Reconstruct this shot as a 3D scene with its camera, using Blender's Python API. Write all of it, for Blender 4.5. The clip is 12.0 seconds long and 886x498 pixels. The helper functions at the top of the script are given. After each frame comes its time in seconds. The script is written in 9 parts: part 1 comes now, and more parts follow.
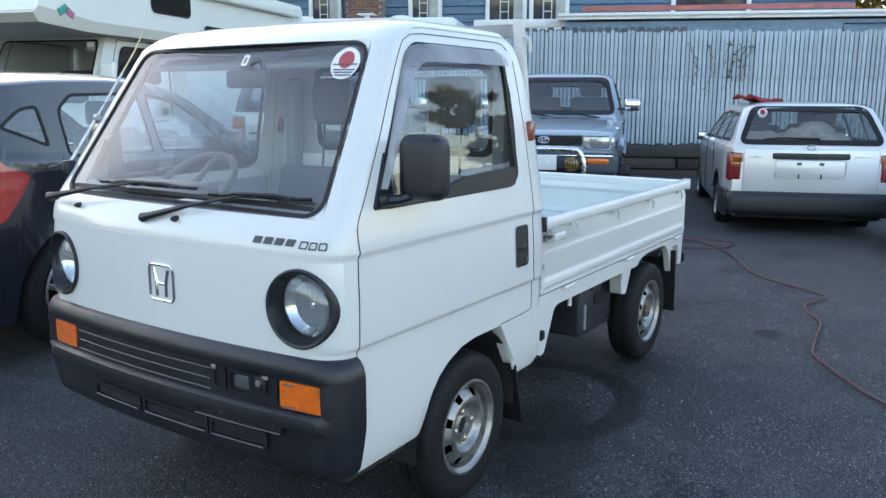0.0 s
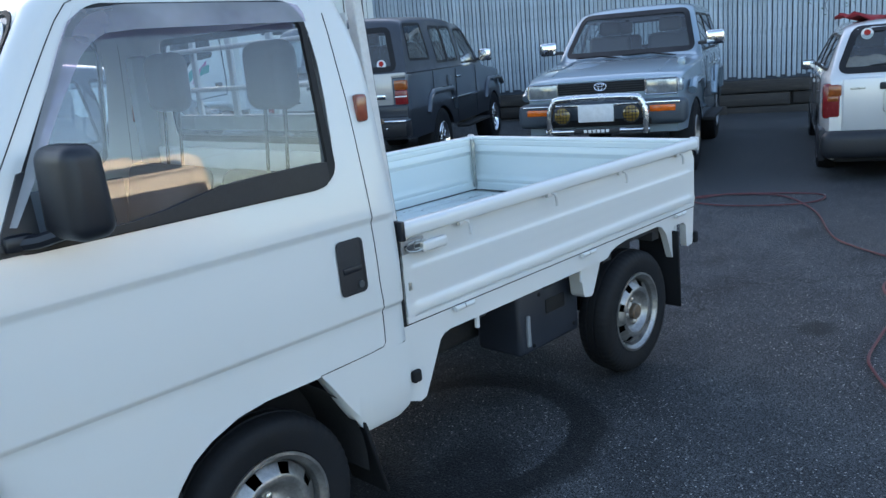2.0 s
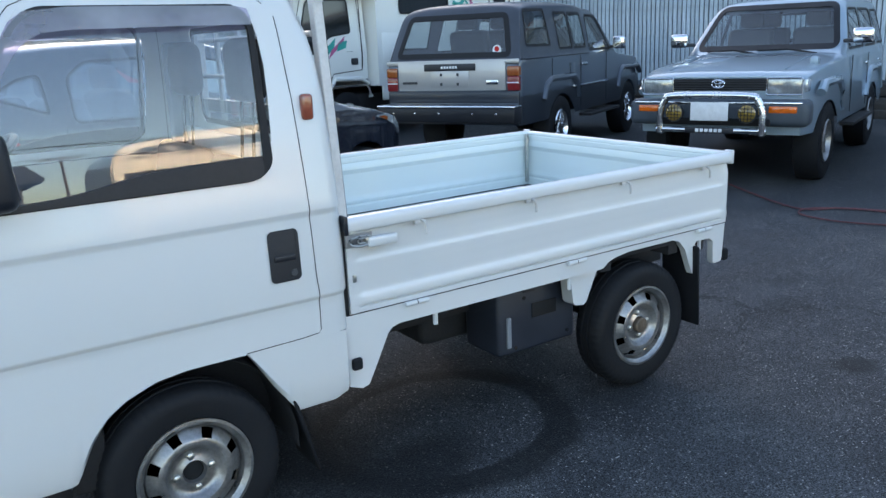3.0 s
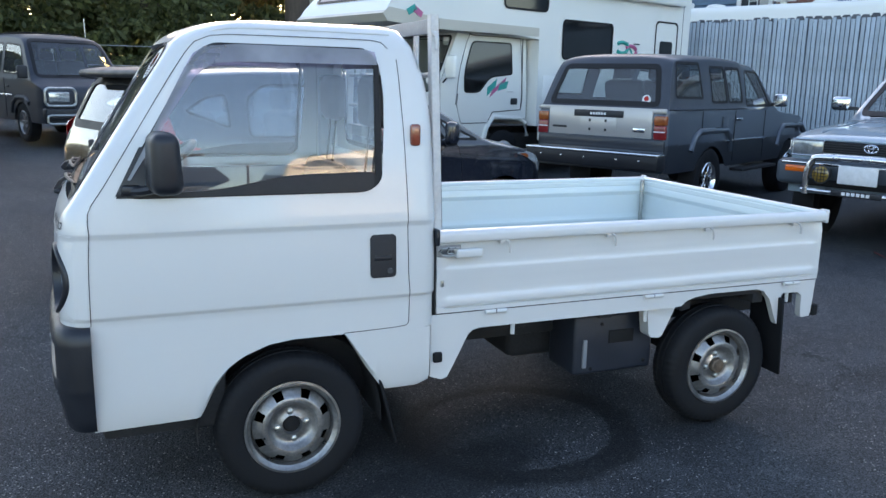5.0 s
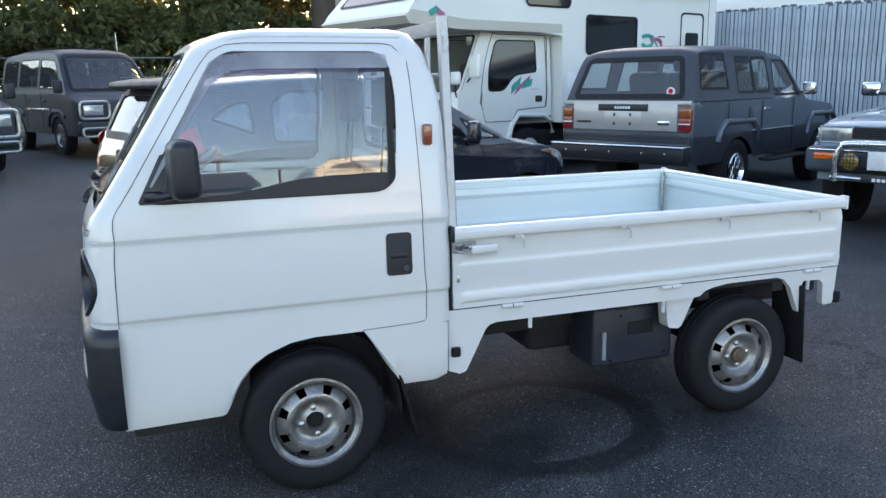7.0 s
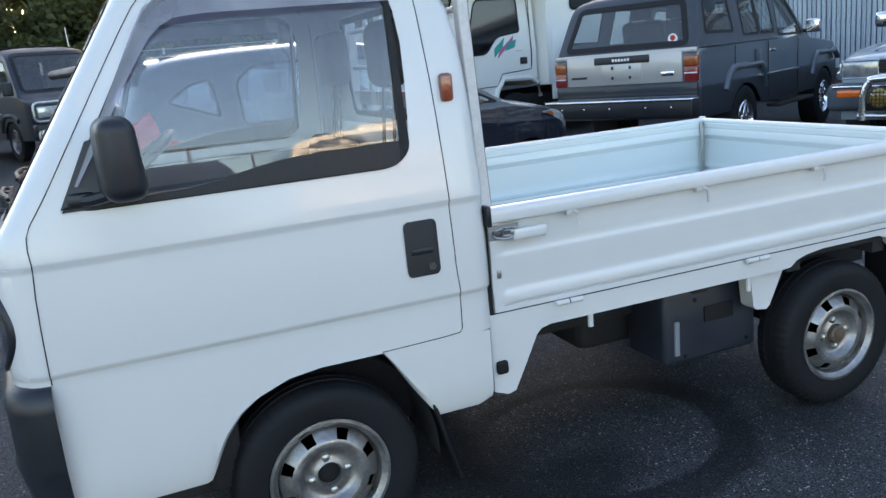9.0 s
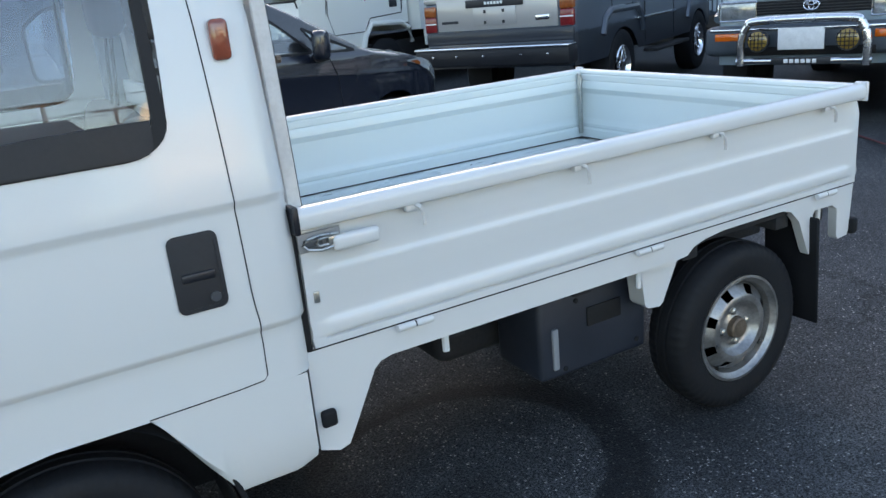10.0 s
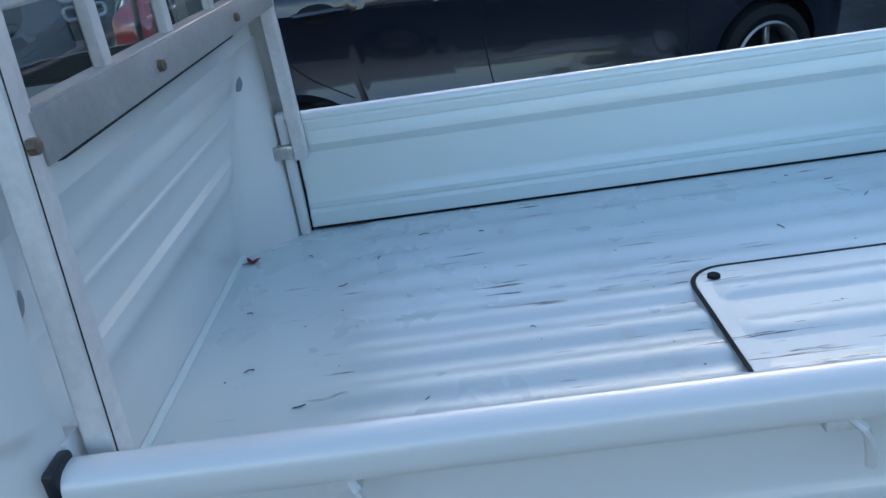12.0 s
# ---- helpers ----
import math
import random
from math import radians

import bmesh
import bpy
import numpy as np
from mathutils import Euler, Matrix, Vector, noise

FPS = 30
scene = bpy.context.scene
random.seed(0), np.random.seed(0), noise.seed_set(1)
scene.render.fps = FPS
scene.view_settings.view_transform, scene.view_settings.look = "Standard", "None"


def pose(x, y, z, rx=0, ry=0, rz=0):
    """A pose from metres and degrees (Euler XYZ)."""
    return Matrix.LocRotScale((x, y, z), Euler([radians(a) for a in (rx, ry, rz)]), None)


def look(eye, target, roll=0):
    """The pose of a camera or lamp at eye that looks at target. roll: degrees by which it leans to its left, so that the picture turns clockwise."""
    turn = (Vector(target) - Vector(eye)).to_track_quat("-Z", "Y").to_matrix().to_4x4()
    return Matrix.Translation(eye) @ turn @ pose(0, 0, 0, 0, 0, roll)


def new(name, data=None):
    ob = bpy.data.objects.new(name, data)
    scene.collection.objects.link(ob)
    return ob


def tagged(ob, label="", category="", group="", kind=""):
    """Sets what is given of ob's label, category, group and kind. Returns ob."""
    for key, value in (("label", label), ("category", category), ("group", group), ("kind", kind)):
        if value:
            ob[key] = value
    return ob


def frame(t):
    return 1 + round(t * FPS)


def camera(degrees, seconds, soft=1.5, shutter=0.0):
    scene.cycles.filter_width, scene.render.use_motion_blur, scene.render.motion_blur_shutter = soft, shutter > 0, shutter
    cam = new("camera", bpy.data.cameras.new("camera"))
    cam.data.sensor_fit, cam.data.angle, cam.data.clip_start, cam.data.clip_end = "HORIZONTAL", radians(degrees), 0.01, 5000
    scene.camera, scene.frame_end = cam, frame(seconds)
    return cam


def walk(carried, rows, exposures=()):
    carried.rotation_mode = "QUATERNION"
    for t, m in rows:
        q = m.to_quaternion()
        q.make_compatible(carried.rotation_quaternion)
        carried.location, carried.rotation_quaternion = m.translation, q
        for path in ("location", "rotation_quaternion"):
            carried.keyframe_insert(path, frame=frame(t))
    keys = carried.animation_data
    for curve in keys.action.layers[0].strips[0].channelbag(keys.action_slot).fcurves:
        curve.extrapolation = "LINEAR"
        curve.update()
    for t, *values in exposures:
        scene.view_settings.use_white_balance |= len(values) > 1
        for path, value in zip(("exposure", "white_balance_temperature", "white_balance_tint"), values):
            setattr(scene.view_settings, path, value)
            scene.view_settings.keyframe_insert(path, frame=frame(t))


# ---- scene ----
cam = camera(58.0, 12.0)
PATH = [
    (0, (-2.278, -1.335, 1.411), (-0.640, -0.248, 1.042), 0.2),
    (0.5, (-1.950, -1.324, 1.401), (-0.330, -0.218, 1.010), -0.8),
    (0.8, (-1.785, -1.296, 1.394), (-0.184, -0.192, 0.927), -4.1),
    (1, (-1.662, -1.291, 1.384), (-0.078, -0.172, 0.894), -5.3),
    (1.5, (-1.328, -1.329, 1.400), (0.221, -0.164, 0.907), -6.1),
    (2, (-1.021, -1.614, 1.423), (0.374, -0.263, 0.946), -4.8),
    (2.5, (-0.726, -1.841, 1.406), (0.628, -0.476, 0.855), -5.1),
    (2.7, (-0.641, -1.926, 1.428), (0.679, -0.524, 0.886), -3.6),
    (3, (-0.552, -2.091, 1.464), (0.527, -0.485, 0.959), -2.4),
    (3.2, (-0.495, -2.227, 1.440), (0.308, -0.453, 0.984), -2.2),
    (3.5, (-0.488, -2.385, 1.468), (0.229, -0.579, 0.995), -0.5),
    (5.5, (-0.535, -2.592, 1.479), (0.217, -0.781, 1.087), 1.5),
    (6, (-0.495, -2.623, 1.485), (0.229, -0.801, 1.090), 0.7),
    (6.5, (-0.470, -2.641, 1.476), (0.220, -0.807, 1.075), -0.6),
    (7, (-0.485, -2.651, 1.473), (0.181, -0.810, 1.066), -0.8),
    (9, (-0.386, -1.952, 1.372), (0.314, -0.137, 0.907), -5.3),
    (9.2, (-0.342, -1.822, 1.349), (0.440, -0.041, 0.881), -5.2),
    (9.5, (-0.274, -1.653, 1.393), (0.639, 0.032, 0.822), -4.2),
    (10, (0.029, -1.455, 1.345), (0.952, 0.209, 0.728), -5.4),
    (10.2, (0.195, -1.399, 1.361), (1.115, 0.266, 0.744), -5.9),
    (10.5, (0.399, -1.307, 1.381), (1.293, 0.346, 0.698), -7.2),
    (10.8, (0.570, -1.158, 1.369), (1.438, 0.490, 0.640), -6.7),
    (11, (0.653, -1.056, 1.391), (1.460, 0.624, 0.665), -4.2),
    (11.2, (0.744, -0.955, 1.399), (1.395, 0.792, 0.676), -4.8),
    (11.4, (0.822, -0.845, 1.387), (1.225, 0.982, 0.682), -6.1),
    (11.5, (0.859, -0.784, 1.380), (1.135, 1.070, 0.684), -6.6),
    (11.7, (0.922, -0.681, 1.390), (0.962, 1.193, 0.693), -8.1),
    (12, (0.953, -0.553, 1.395), (0.867, 1.274, 0.585), -8.7),
]
walk(cam, [(t, look(eye, target, roll)) for t, eye, target, roll in PATH], exposures=[(0.0, 2.29, 7000, 14), (1.0, 2.16, 6950, 14), (2.0, 1.97, 6450, 13), (2.5, 2.12, 6500, 13), (3.0, 2.15, 6700, 14), (3.5, 2.12, 6700, 15), (5.5, 2.11, 6700, 16), (6.5, 2.21, 6900, 16), (7.0, 2.23, 6950, 16), (9.0, 2.12, 6900, 16), (10.3, 2.15, 7100, 15), (11.2, 1.98, 6750, 14), (12.0, 1.53, 5850, 10)])

from mathutils.geometry import tessellate_polygon

# ---------------------------------------------------------------- light
SUN_AZ, SUN_EL = 75.0, 14.0          # degrees: counter-clockwise from +x, above the horizon
world = bpy.data.worlds.new("world")
scene.world = world
world.use_nodes = True
_n = world.node_tree.nodes
_sky = _n.new("ShaderNodeTexSky")
_sky.sky_type = "NISHITA"
_sky.sun_disc = False
_sky.sun_elevation = radians(SUN_EL)
_sky.sun_rotation = radians(90 - SUN_AZ)
_sky.air_density, _sky.dust_density, _sky.ozone_density = 1.0, 1.2, 1.0
_n["Background"].inputs["Strength"].default_value = 0.15
world.node_tree.links.new(_sky.outputs[0], _n["Background"].inputs["Color"])

sun = new("sun", bpy.data.lights.new("sun", "SUN"))
sun.data.energy, sun.data.angle, sun.data.color = 4.5, radians(0.6), (1.0, 0.80, 0.58)
_d = Vector((math.cos(radians(SUN_AZ)) * math.cos(radians(SUN_EL)), math.sin(radians(SUN_AZ)) * math.cos(radians(SUN_EL)), math.sin(radians(SUN_EL))))
sun.matrix_world = look(_d * 60, (0, 0, 0))


# ---------------------------------------------------------------- materials
def tree_of(name):
    m = bpy.data.materials.new(name)
    m.use_nodes = True
    nt = m.node_tree
    return m, nt, nt.nodes, nt.links, nt.nodes["Principled BSDF"]


def noise_node(nt, scale, detail=4.0, rough=0.55, vec=None):
    n = nt.nodes.new("ShaderNodeTexNoise")
    n.inputs["Scale"].default_value, n.inputs["Detail"].default_value, n.inputs["Roughness"].default_value = scale, detail, rough
    if vec is not None:
        nt.links.new(vec, n.inputs["Vector"])
    return n


def ramp(nt, src, stops):
    r = nt.nodes.new("ShaderNodeValToRGB")
    e = r.color_ramp.elements
    while len(e) < len(stops):
        e.new(0.5)
    for el, (p, c) in zip(e, stops):
        el.position = p
        el.color = c if len(c) == 4 else (*c, 1)
    nt.links.new(src, r.inputs[0])
    return r


def mixc(nt, fac, a, b, mode="MIX"):
    n = nt.nodes.new("ShaderNodeMix")
    n.data_type, n.blend_type = "RGBA", mode
    for sock, v in ((n.inputs[0], fac), (n.inputs[6], a), (n.inputs[7], b)):
        if hasattr(v, "is_linked"):
            nt.links.new(v, sock)
        elif isinstance(v, (int, float)):
            sock.default_value = v
        else:
            sock.default_value = (*v, 1)
    return n.outputs[2]


def coords(nt, obj=True, scale=None):
    c = nt.nodes.new("ShaderNodeTexCoord")
    out = c.outputs["Object" if obj else "Generated"]
    if scale:
        m = nt.nodes.new("ShaderNodeMapping")
        m.inputs["Scale"].default_value = scale
        nt.links.new(out, m.inputs["Vector"])
        out = m.outputs[0]
    return out


def bump(nt, src, strength, dist=0.01):
    b = nt.nodes.new("ShaderNodeBump")
    b.inputs["Strength"].default_value, b.inputs["Distance"].default_value = strength, dist
    nt.links.new(src, b.inputs["Height"])
    nt.links.new(b.outputs[0], nt.nodes["Principled BSDF"].inputs["Normal"])


def simple(name, col, rough=0.5, metal=0.0, coat=0.0, vary=0.12, scale=6.0, fine=90.0, bmp=0.0, rvary=0.1, stretch=None):
    """A painted, plastic, cloth or metal surface, uneven at a coarse and a fine scale."""
    m, nt, n, l, p = tree_of(name)
    v = coords(nt, scale=stretch)
    a, b = noise_node(nt, scale, 5, 0.6, v), noise_node(nt, fine, 3, 0.6, v)
    dark = tuple(c * (1 - vary) for c in col)
    lite = tuple(min(1, c * (1 + vary * 0.6)) for c in col)
    ca = ramp(nt, a.outputs["Fac"], [(0.3, dark), (0.7, lite)])
    cb = ramp(nt, b.outputs["Fac"], [(0.25, (1 - vary * 0.7,) * 3), (0.6, (1, 1, 1))])
    l.new(mixc(nt, 1.0, ca.outputs[0], cb.outputs[0], "MULTIPLY"), p.inputs["Base Color"])
    rr = ramp(nt, a.outputs["Fac"], [(0.3, (max(0.02, rough - rvary),) * 3), (0.7, (min(1, rough + rvary),) * 3)])
    l.new(rr.outputs[0], p.inputs["Roughness"])
    p.inputs["Metallic"].default_value = metal
    p.inputs["Coat Weight"].default_value, p.inputs["Coat Roughness"].default_value = coat, 0.04
    if bmp:
        bump(nt, b.outputs["Fac"], bmp, 0.004)
    return m


def paint(name, col, metal=0.0, rough=0.3, dust=0.06, coat=1.0, specks=True, haze=0.05):
    """Car paint under a clear coat, with a thin film of road dust towards its noise peaks."""
    m, nt, n, l, p = tree_of(name)
    v = coords(nt)
    a = noise_node(nt, 1.6, 2, 0.45, v)
    c = ramp(nt, a.outputs["Fac"], [(0.25, tuple(x * 0.97 for x in col)), (0.75, col), (0.95, tuple(x * (1 - dust) + 0.30 * dust for x in col))])
    out = c.outputs[0]
    if specks:
        s = noise_node(nt, 38, 1, 0.3, v)
        sm = ramp(nt, s.outputs["Fac"], [(0.735, (0, 0, 0)), (0.76, (1, 1, 1))])
        out = mixc(nt, sm.outputs[0], out, tuple(x * 0.55 for x in col))
    l.new(out, p.inputs["Base Color"])
    p.inputs["Roughness"].default_value = rough
    p.inputs["Metallic"].default_value = metal
    p.inputs["Coat Weight"].default_value, p.inputs["Coat Roughness"].default_value = coat, haze
    return m


def glass(name, tint, rough=0.0, ior=1.5, film=0.0):
    m, nt, n, l, p = tree_of(name)
    n.remove(p)
    tr, gl, fr, mx = n.new("ShaderNodeBsdfTransparent"), n.new("ShaderNodeBsdfGlossy"), n.new("ShaderNodeLayerWeight"), n.new("ShaderNodeMixShader")
    tr.inputs[0].default_value = (*tint, 1)
    gl.inputs["Roughness"].default_value = rough
    gl.inputs["Color"].default_value = (0.95, 0.97, 1, 1)
    f0 = 2 * ((ior - 1) / (ior + 1)) ** 2      # both faces of the pane
    pw, ma = n.new("ShaderNodeMath"), n.new("ShaderNodeMath")
    pw.operation, ma.operation = "POWER", "MULTIPLY_ADD"
    pw.inputs[1].default_value = 5.0
    ma.inputs[1].default_value, ma.inputs[2].default_value = 0.92 - f0, f0
    l.new(fr.outputs["Facing"], pw.inputs[0])
    l.new(pw.outputs[0], ma.inputs[0])
    l.new(ma.outputs[0], mx.inputs[0])
    l.new(tr.outputs[0], mx.inputs[1])
    l.new(gl.outputs[0], mx.inputs[2])
    out = mx.outputs[0]
    if film:                                  # a thin pale film: dry dust, with the haze of glare put into it
        df, m2 = n.new("ShaderNodeBsdfDiffuse"), n.new("ShaderNodeMixShader")
        df.inputs[0].default_value = (0.75, 0.76, 0.78, 1)
        nz = noise_node(nt, 3.0, 4, 0.6, coords(nt))
        r = ramp(nt, nz.outputs["Fac"], [(0.3, (film * 0.6,) * 3), (0.7, (film * 1.4,) * 3)])
        l.new(r.outputs[0], m2.inputs[0])
        l.new(out, m2.inputs[1])
        l.new(df.outputs[0], m2.inputs[2])
        out = m2.outputs[0]
    l.new(out, n["Material Output"].inputs[0])
    return m


M = {}
M["white"] = paint("truck_white", (0.655, 0.66, 0.655), rough=0.32, specks=False, dust=0.0, coat=0.7, haze=0.10)
M["guard"] = simple("worn_guard_paint", (0.62, 0.605, 0.59), 0.45, vary=0.16, scale=9)
M["bed"] = paint("bed_paint", (0.655, 0.725, 0.705), rough=0.34, coat=0.5, specks=False, dust=0.0)
M["black_plastic"] = simple("black_plastic", (0.012, 0.014, 0.020), 0.38, bmp=0.15, fine=400, vary=0.25)
M["dark_trim"] = simple("dark_trim", (0.017, 0.019, 0.024), 0.5, vary=0.2)
M["rubber"] = simple("rubber", (0.0105, 0.0115, 0.014), 0.70, bmp=0.2, fine=150, vary=0.3)
M["rubber"].node_tree.nodes["Principled BSDF"].inputs["Specular IOR Level"].default_value = 0.25
M["seal"] = simple("seal_rubber", (0.011, 0.011, 0.013), 0.55, vary=0.2)
M["seal"].node_tree.nodes["Principled BSDF"].inputs["Specular IOR Level"].default_value = 0.3
M["gap"] = simple("gap_dark", (0.008, 0.008, 0.009), 0.9)
M["under"] = simple("underbody", (0.02, 0.02, 0.022), 0.85, vary=0.4, bmp=0.3)
M["box_grey"] = simple("slate_plastic", (0.023, 0.028, 0.040), 0.42, bmp=0.1, fine=300, vary=0.25)
M["steel"] = simple("wheel_steel", (0.34, 0.335, 0.33), 0.38, metal=0.8, vary=0.34, scale=16, rvary=0.12)
M["rust"] = simple("rusty_hub", (0.20, 0.15, 0.11), 0.6, metal=0.5, vary=0.5, scale=30)
M["chrome"] = simple("chrome", (0.75, 0.76, 0.78), 0.09, metal=1.0, vary=0.05, rvary=0.04)
M["zinc"] = simple("zinc", (0.55, 0.55, 0.52), 0.35, metal=0.9, vary=0.3, scale=25)
M["brass"] = simple("old_brass", (0.42, 0.36, 0.22), 0.35, metal=0.8, vary=0.3)
M["amber"] = simple("amber_lens", (0.78, 0.14, 0.008), 0.16, coat=1, vary=0.2, scale=30)
M["amber_dk"] = simple("amber_marker", (0.27, 0.060, 0.030), 0.2, coat=1, vary=0.2, scale=30)
M["amber_old"] = simple("dull_amber_lens", (0.30, 0.075, 0.014), 0.2, coat=0.6, vary=0.25, scale=30)
M["red_dk"] = simple("dull_red_lens", (0.20, 0.012, 0.014), 0.2, coat=0.6, vary=0.25, scale=30)
M["red"] = simple("red_lens", (0.42, 0.012, 0.012), 0.14, coat=1, vary=0.2, scale=30)
M["clear"] = simple("clear_lens", (0.62, 0.66, 0.68), 0.1, metal=0.55, coat=1, vary=0.35, scale=40)
M["fog"] = simple("fog_lens", (0.30, 0.19, 0.035), 0.15, coat=1, vary=0.3, scale=30)
M["plate"] = simple("blank_plate", (0.70, 0.71, 0.72), 0.4, vary=0.1, scale=20)
M["seat"] = simple("seat_cloth", (0.13, 0.125, 0.13), 0.9, vary=0.2, fine=300, bmp=0.4)
M["cabin"] = simple("cabin_grey", (0.22, 0.235, 0.26), 0.65, vary=0.12, bmp=0.1, fine=200)
M["cabin_dk"] = simple("cabin_dark", (0.05, 0.052, 0.056), 0.6, vary=0.2)
M["sill_white"] = simple("inner_white", (0.76, 0.77, 0.77), 0.45, vary=0.08)
M["glass"] = glass("clear_glass", (0.80, 0.86, 0.90), ior=1.55, film=0.012)
M["screen"] = glass("windscreen_glass", (0.88, 0.92, 0.92), film=0.022)
M["glass_lt"] = glass("pale_glass", (0.84, 0.90, 0.90), ior=1.75, film=0.015)
M["glass_md"] = glass("light_tint_glass", (0.66, 0.71, 0.71), film=0.03)
M["visor"] = glass("purple_visor", (0.52, 0.42, 0.58), 0.12, film=0.25)
M["trim_gloss"] = simple("sill_trim_gloss", (0.017, 0.018, 0.022), 0.40, vary=0.2, rvary=0.05)
M["trim_gloss"].node_tree.nodes["Principled BSDF"].inputs["Specular IOR Level"].default_value = 0.3
M["mirror"] = simple("lamp_mirror", (0.86, 0.87, 0.88), 0.08, metal=1.0, vary=0.04, rvary=0.02)
M["lamp_glass"] = glass("lamp_glass", (0.92, 0.95, 0.96), 0.04, ior=1.6, film=0.05)
M["head"] = simple("headlamp_lens", (0.42, 0.45, 0.47), 0.14, metal=0.6, coat=1, vary=0.45, scale=14, rvary=0.05)
M["bumper_blue"] = simple("slate_blue_plastic", (0.055, 0.070, 0.088), 0.5, vary=0.2)
M["bar_chrome"] = simple("satin_chrome", (0.80, 0.81, 0.83), 0.24, metal=1.0, vary=0.06)
M["lens"] = simple("lamp_lens", (0.80, 0.82, 0.84), 0.10, metal=0.40, coat=1, vary=0.10, scale=30, rvary=0.03)
M["bar"] = simple("grille_bar_grey", (0.075, 0.08, 0.088), 0.35, vary=0.2)
# guard paint darkened to paint shade: on the cross bars and behind the latch
M["shade_grey"] = simple("shaded_steel_grey", (0.31, 0.30, 0.30), 0.5, vary=0.2, scale=9)
M["leaf_red"] = simple("dry_red_leaf", (0.16, 0.018, 0.03), 0.7, vary=0.4, scale=60)
M["twig"] = simple("dark_twig", (0.035, 0.028, 0.022), 0.85)
M["p_black"] = paint("black_paint", (0.008, 0.011, 0.020), rough=0.25, dust=0.03, specks=False, coat=0.95)
M["p_silver"] = paint("silver_paint", (0.62, 0.63, 0.64), metal=0.35, rough=0.38, dust=0.08, specks=False)
M["p_blue"] = paint("silver_blue_paint", (0.255, 0.335, 0.40), metal=0.4, rough=0.36, dust=0.06, specks=False)
M["p_grey_dk"] = paint("lower_navy_paint", (0.012, 0.016, 0.024), rough=0.45, dust=0.03, specks=False, coat=0.25)
M["p_grey"] = paint("dark_grey_paint", (0.066, 0.084, 0.110), metal=0.35, rough=0.38, dust=0.06, specks=False)
M["canopy"] = simple("canopy_grp", (0.033, 0.040, 0.055), 0.42, vary=0.25, scale=3, coat=0.3)
M["p_grey_lt"] = paint("tailgate_grey", (0.42, 0.41, 0.40), metal=0.4, rough=0.4, dust=0.1, specks=False)
M["p_navy"] = paint("dark_van_paint", (0.020, 0.025, 0.036), rough=0.5, dust=0.04, specks=False, coat=0.12)
M["p_white"] = paint("car_white", (0.78, 0.79, 0.79), rough=0.3, specks=False)
M["rv_white"] = paint("camper_white", (0.74, 0.75, 0.72), rough=0.42, dust=0.12, coat=0.3, specks=False)
M["rv_beige"] = paint("camper_beige", (0.50, 0.48, 0.42), rough=0.5, dust=0.1, coat=0.1, specks=False)
M["teal"] = simple("teal_decal", (0.02, 0.32, 0.28), 0.4)
M["pink"] = simple("pink_decal", (0.48, 0.12, 0.26), 0.4)
M["ink"] = simple("dark_ink", (0.06, 0.07, 0.08), 0.5)
M["cloth_white"] = simple("pale_cloth", (0.74, 0.71, 0.66), 0.9, vary=0.2, bmp=0.3)
M["cloth_beige"] = simple("beige_cloth", (0.52, 0.44, 0.37), 0.9, vary=0.3, bmp=0.4)
M["red_cloth"] = simple("red_cloth", (0.28, 0.02, 0.03), 0.85, vary=0.3, bmp=0.4)
M["hose"] = simple("hose_red", (0.12, 0.032, 0.036), 0.55, vary=0.25, scale=4)
M["trim_white"] = simple("white_trim", (0.74, 0.75, 0.76), 0.55, vary=0.08)
M["yellow"] = paint("cream_paint", (0.78, 0.73, 0.60), rough=0.4, dust=0.1, specks=False)


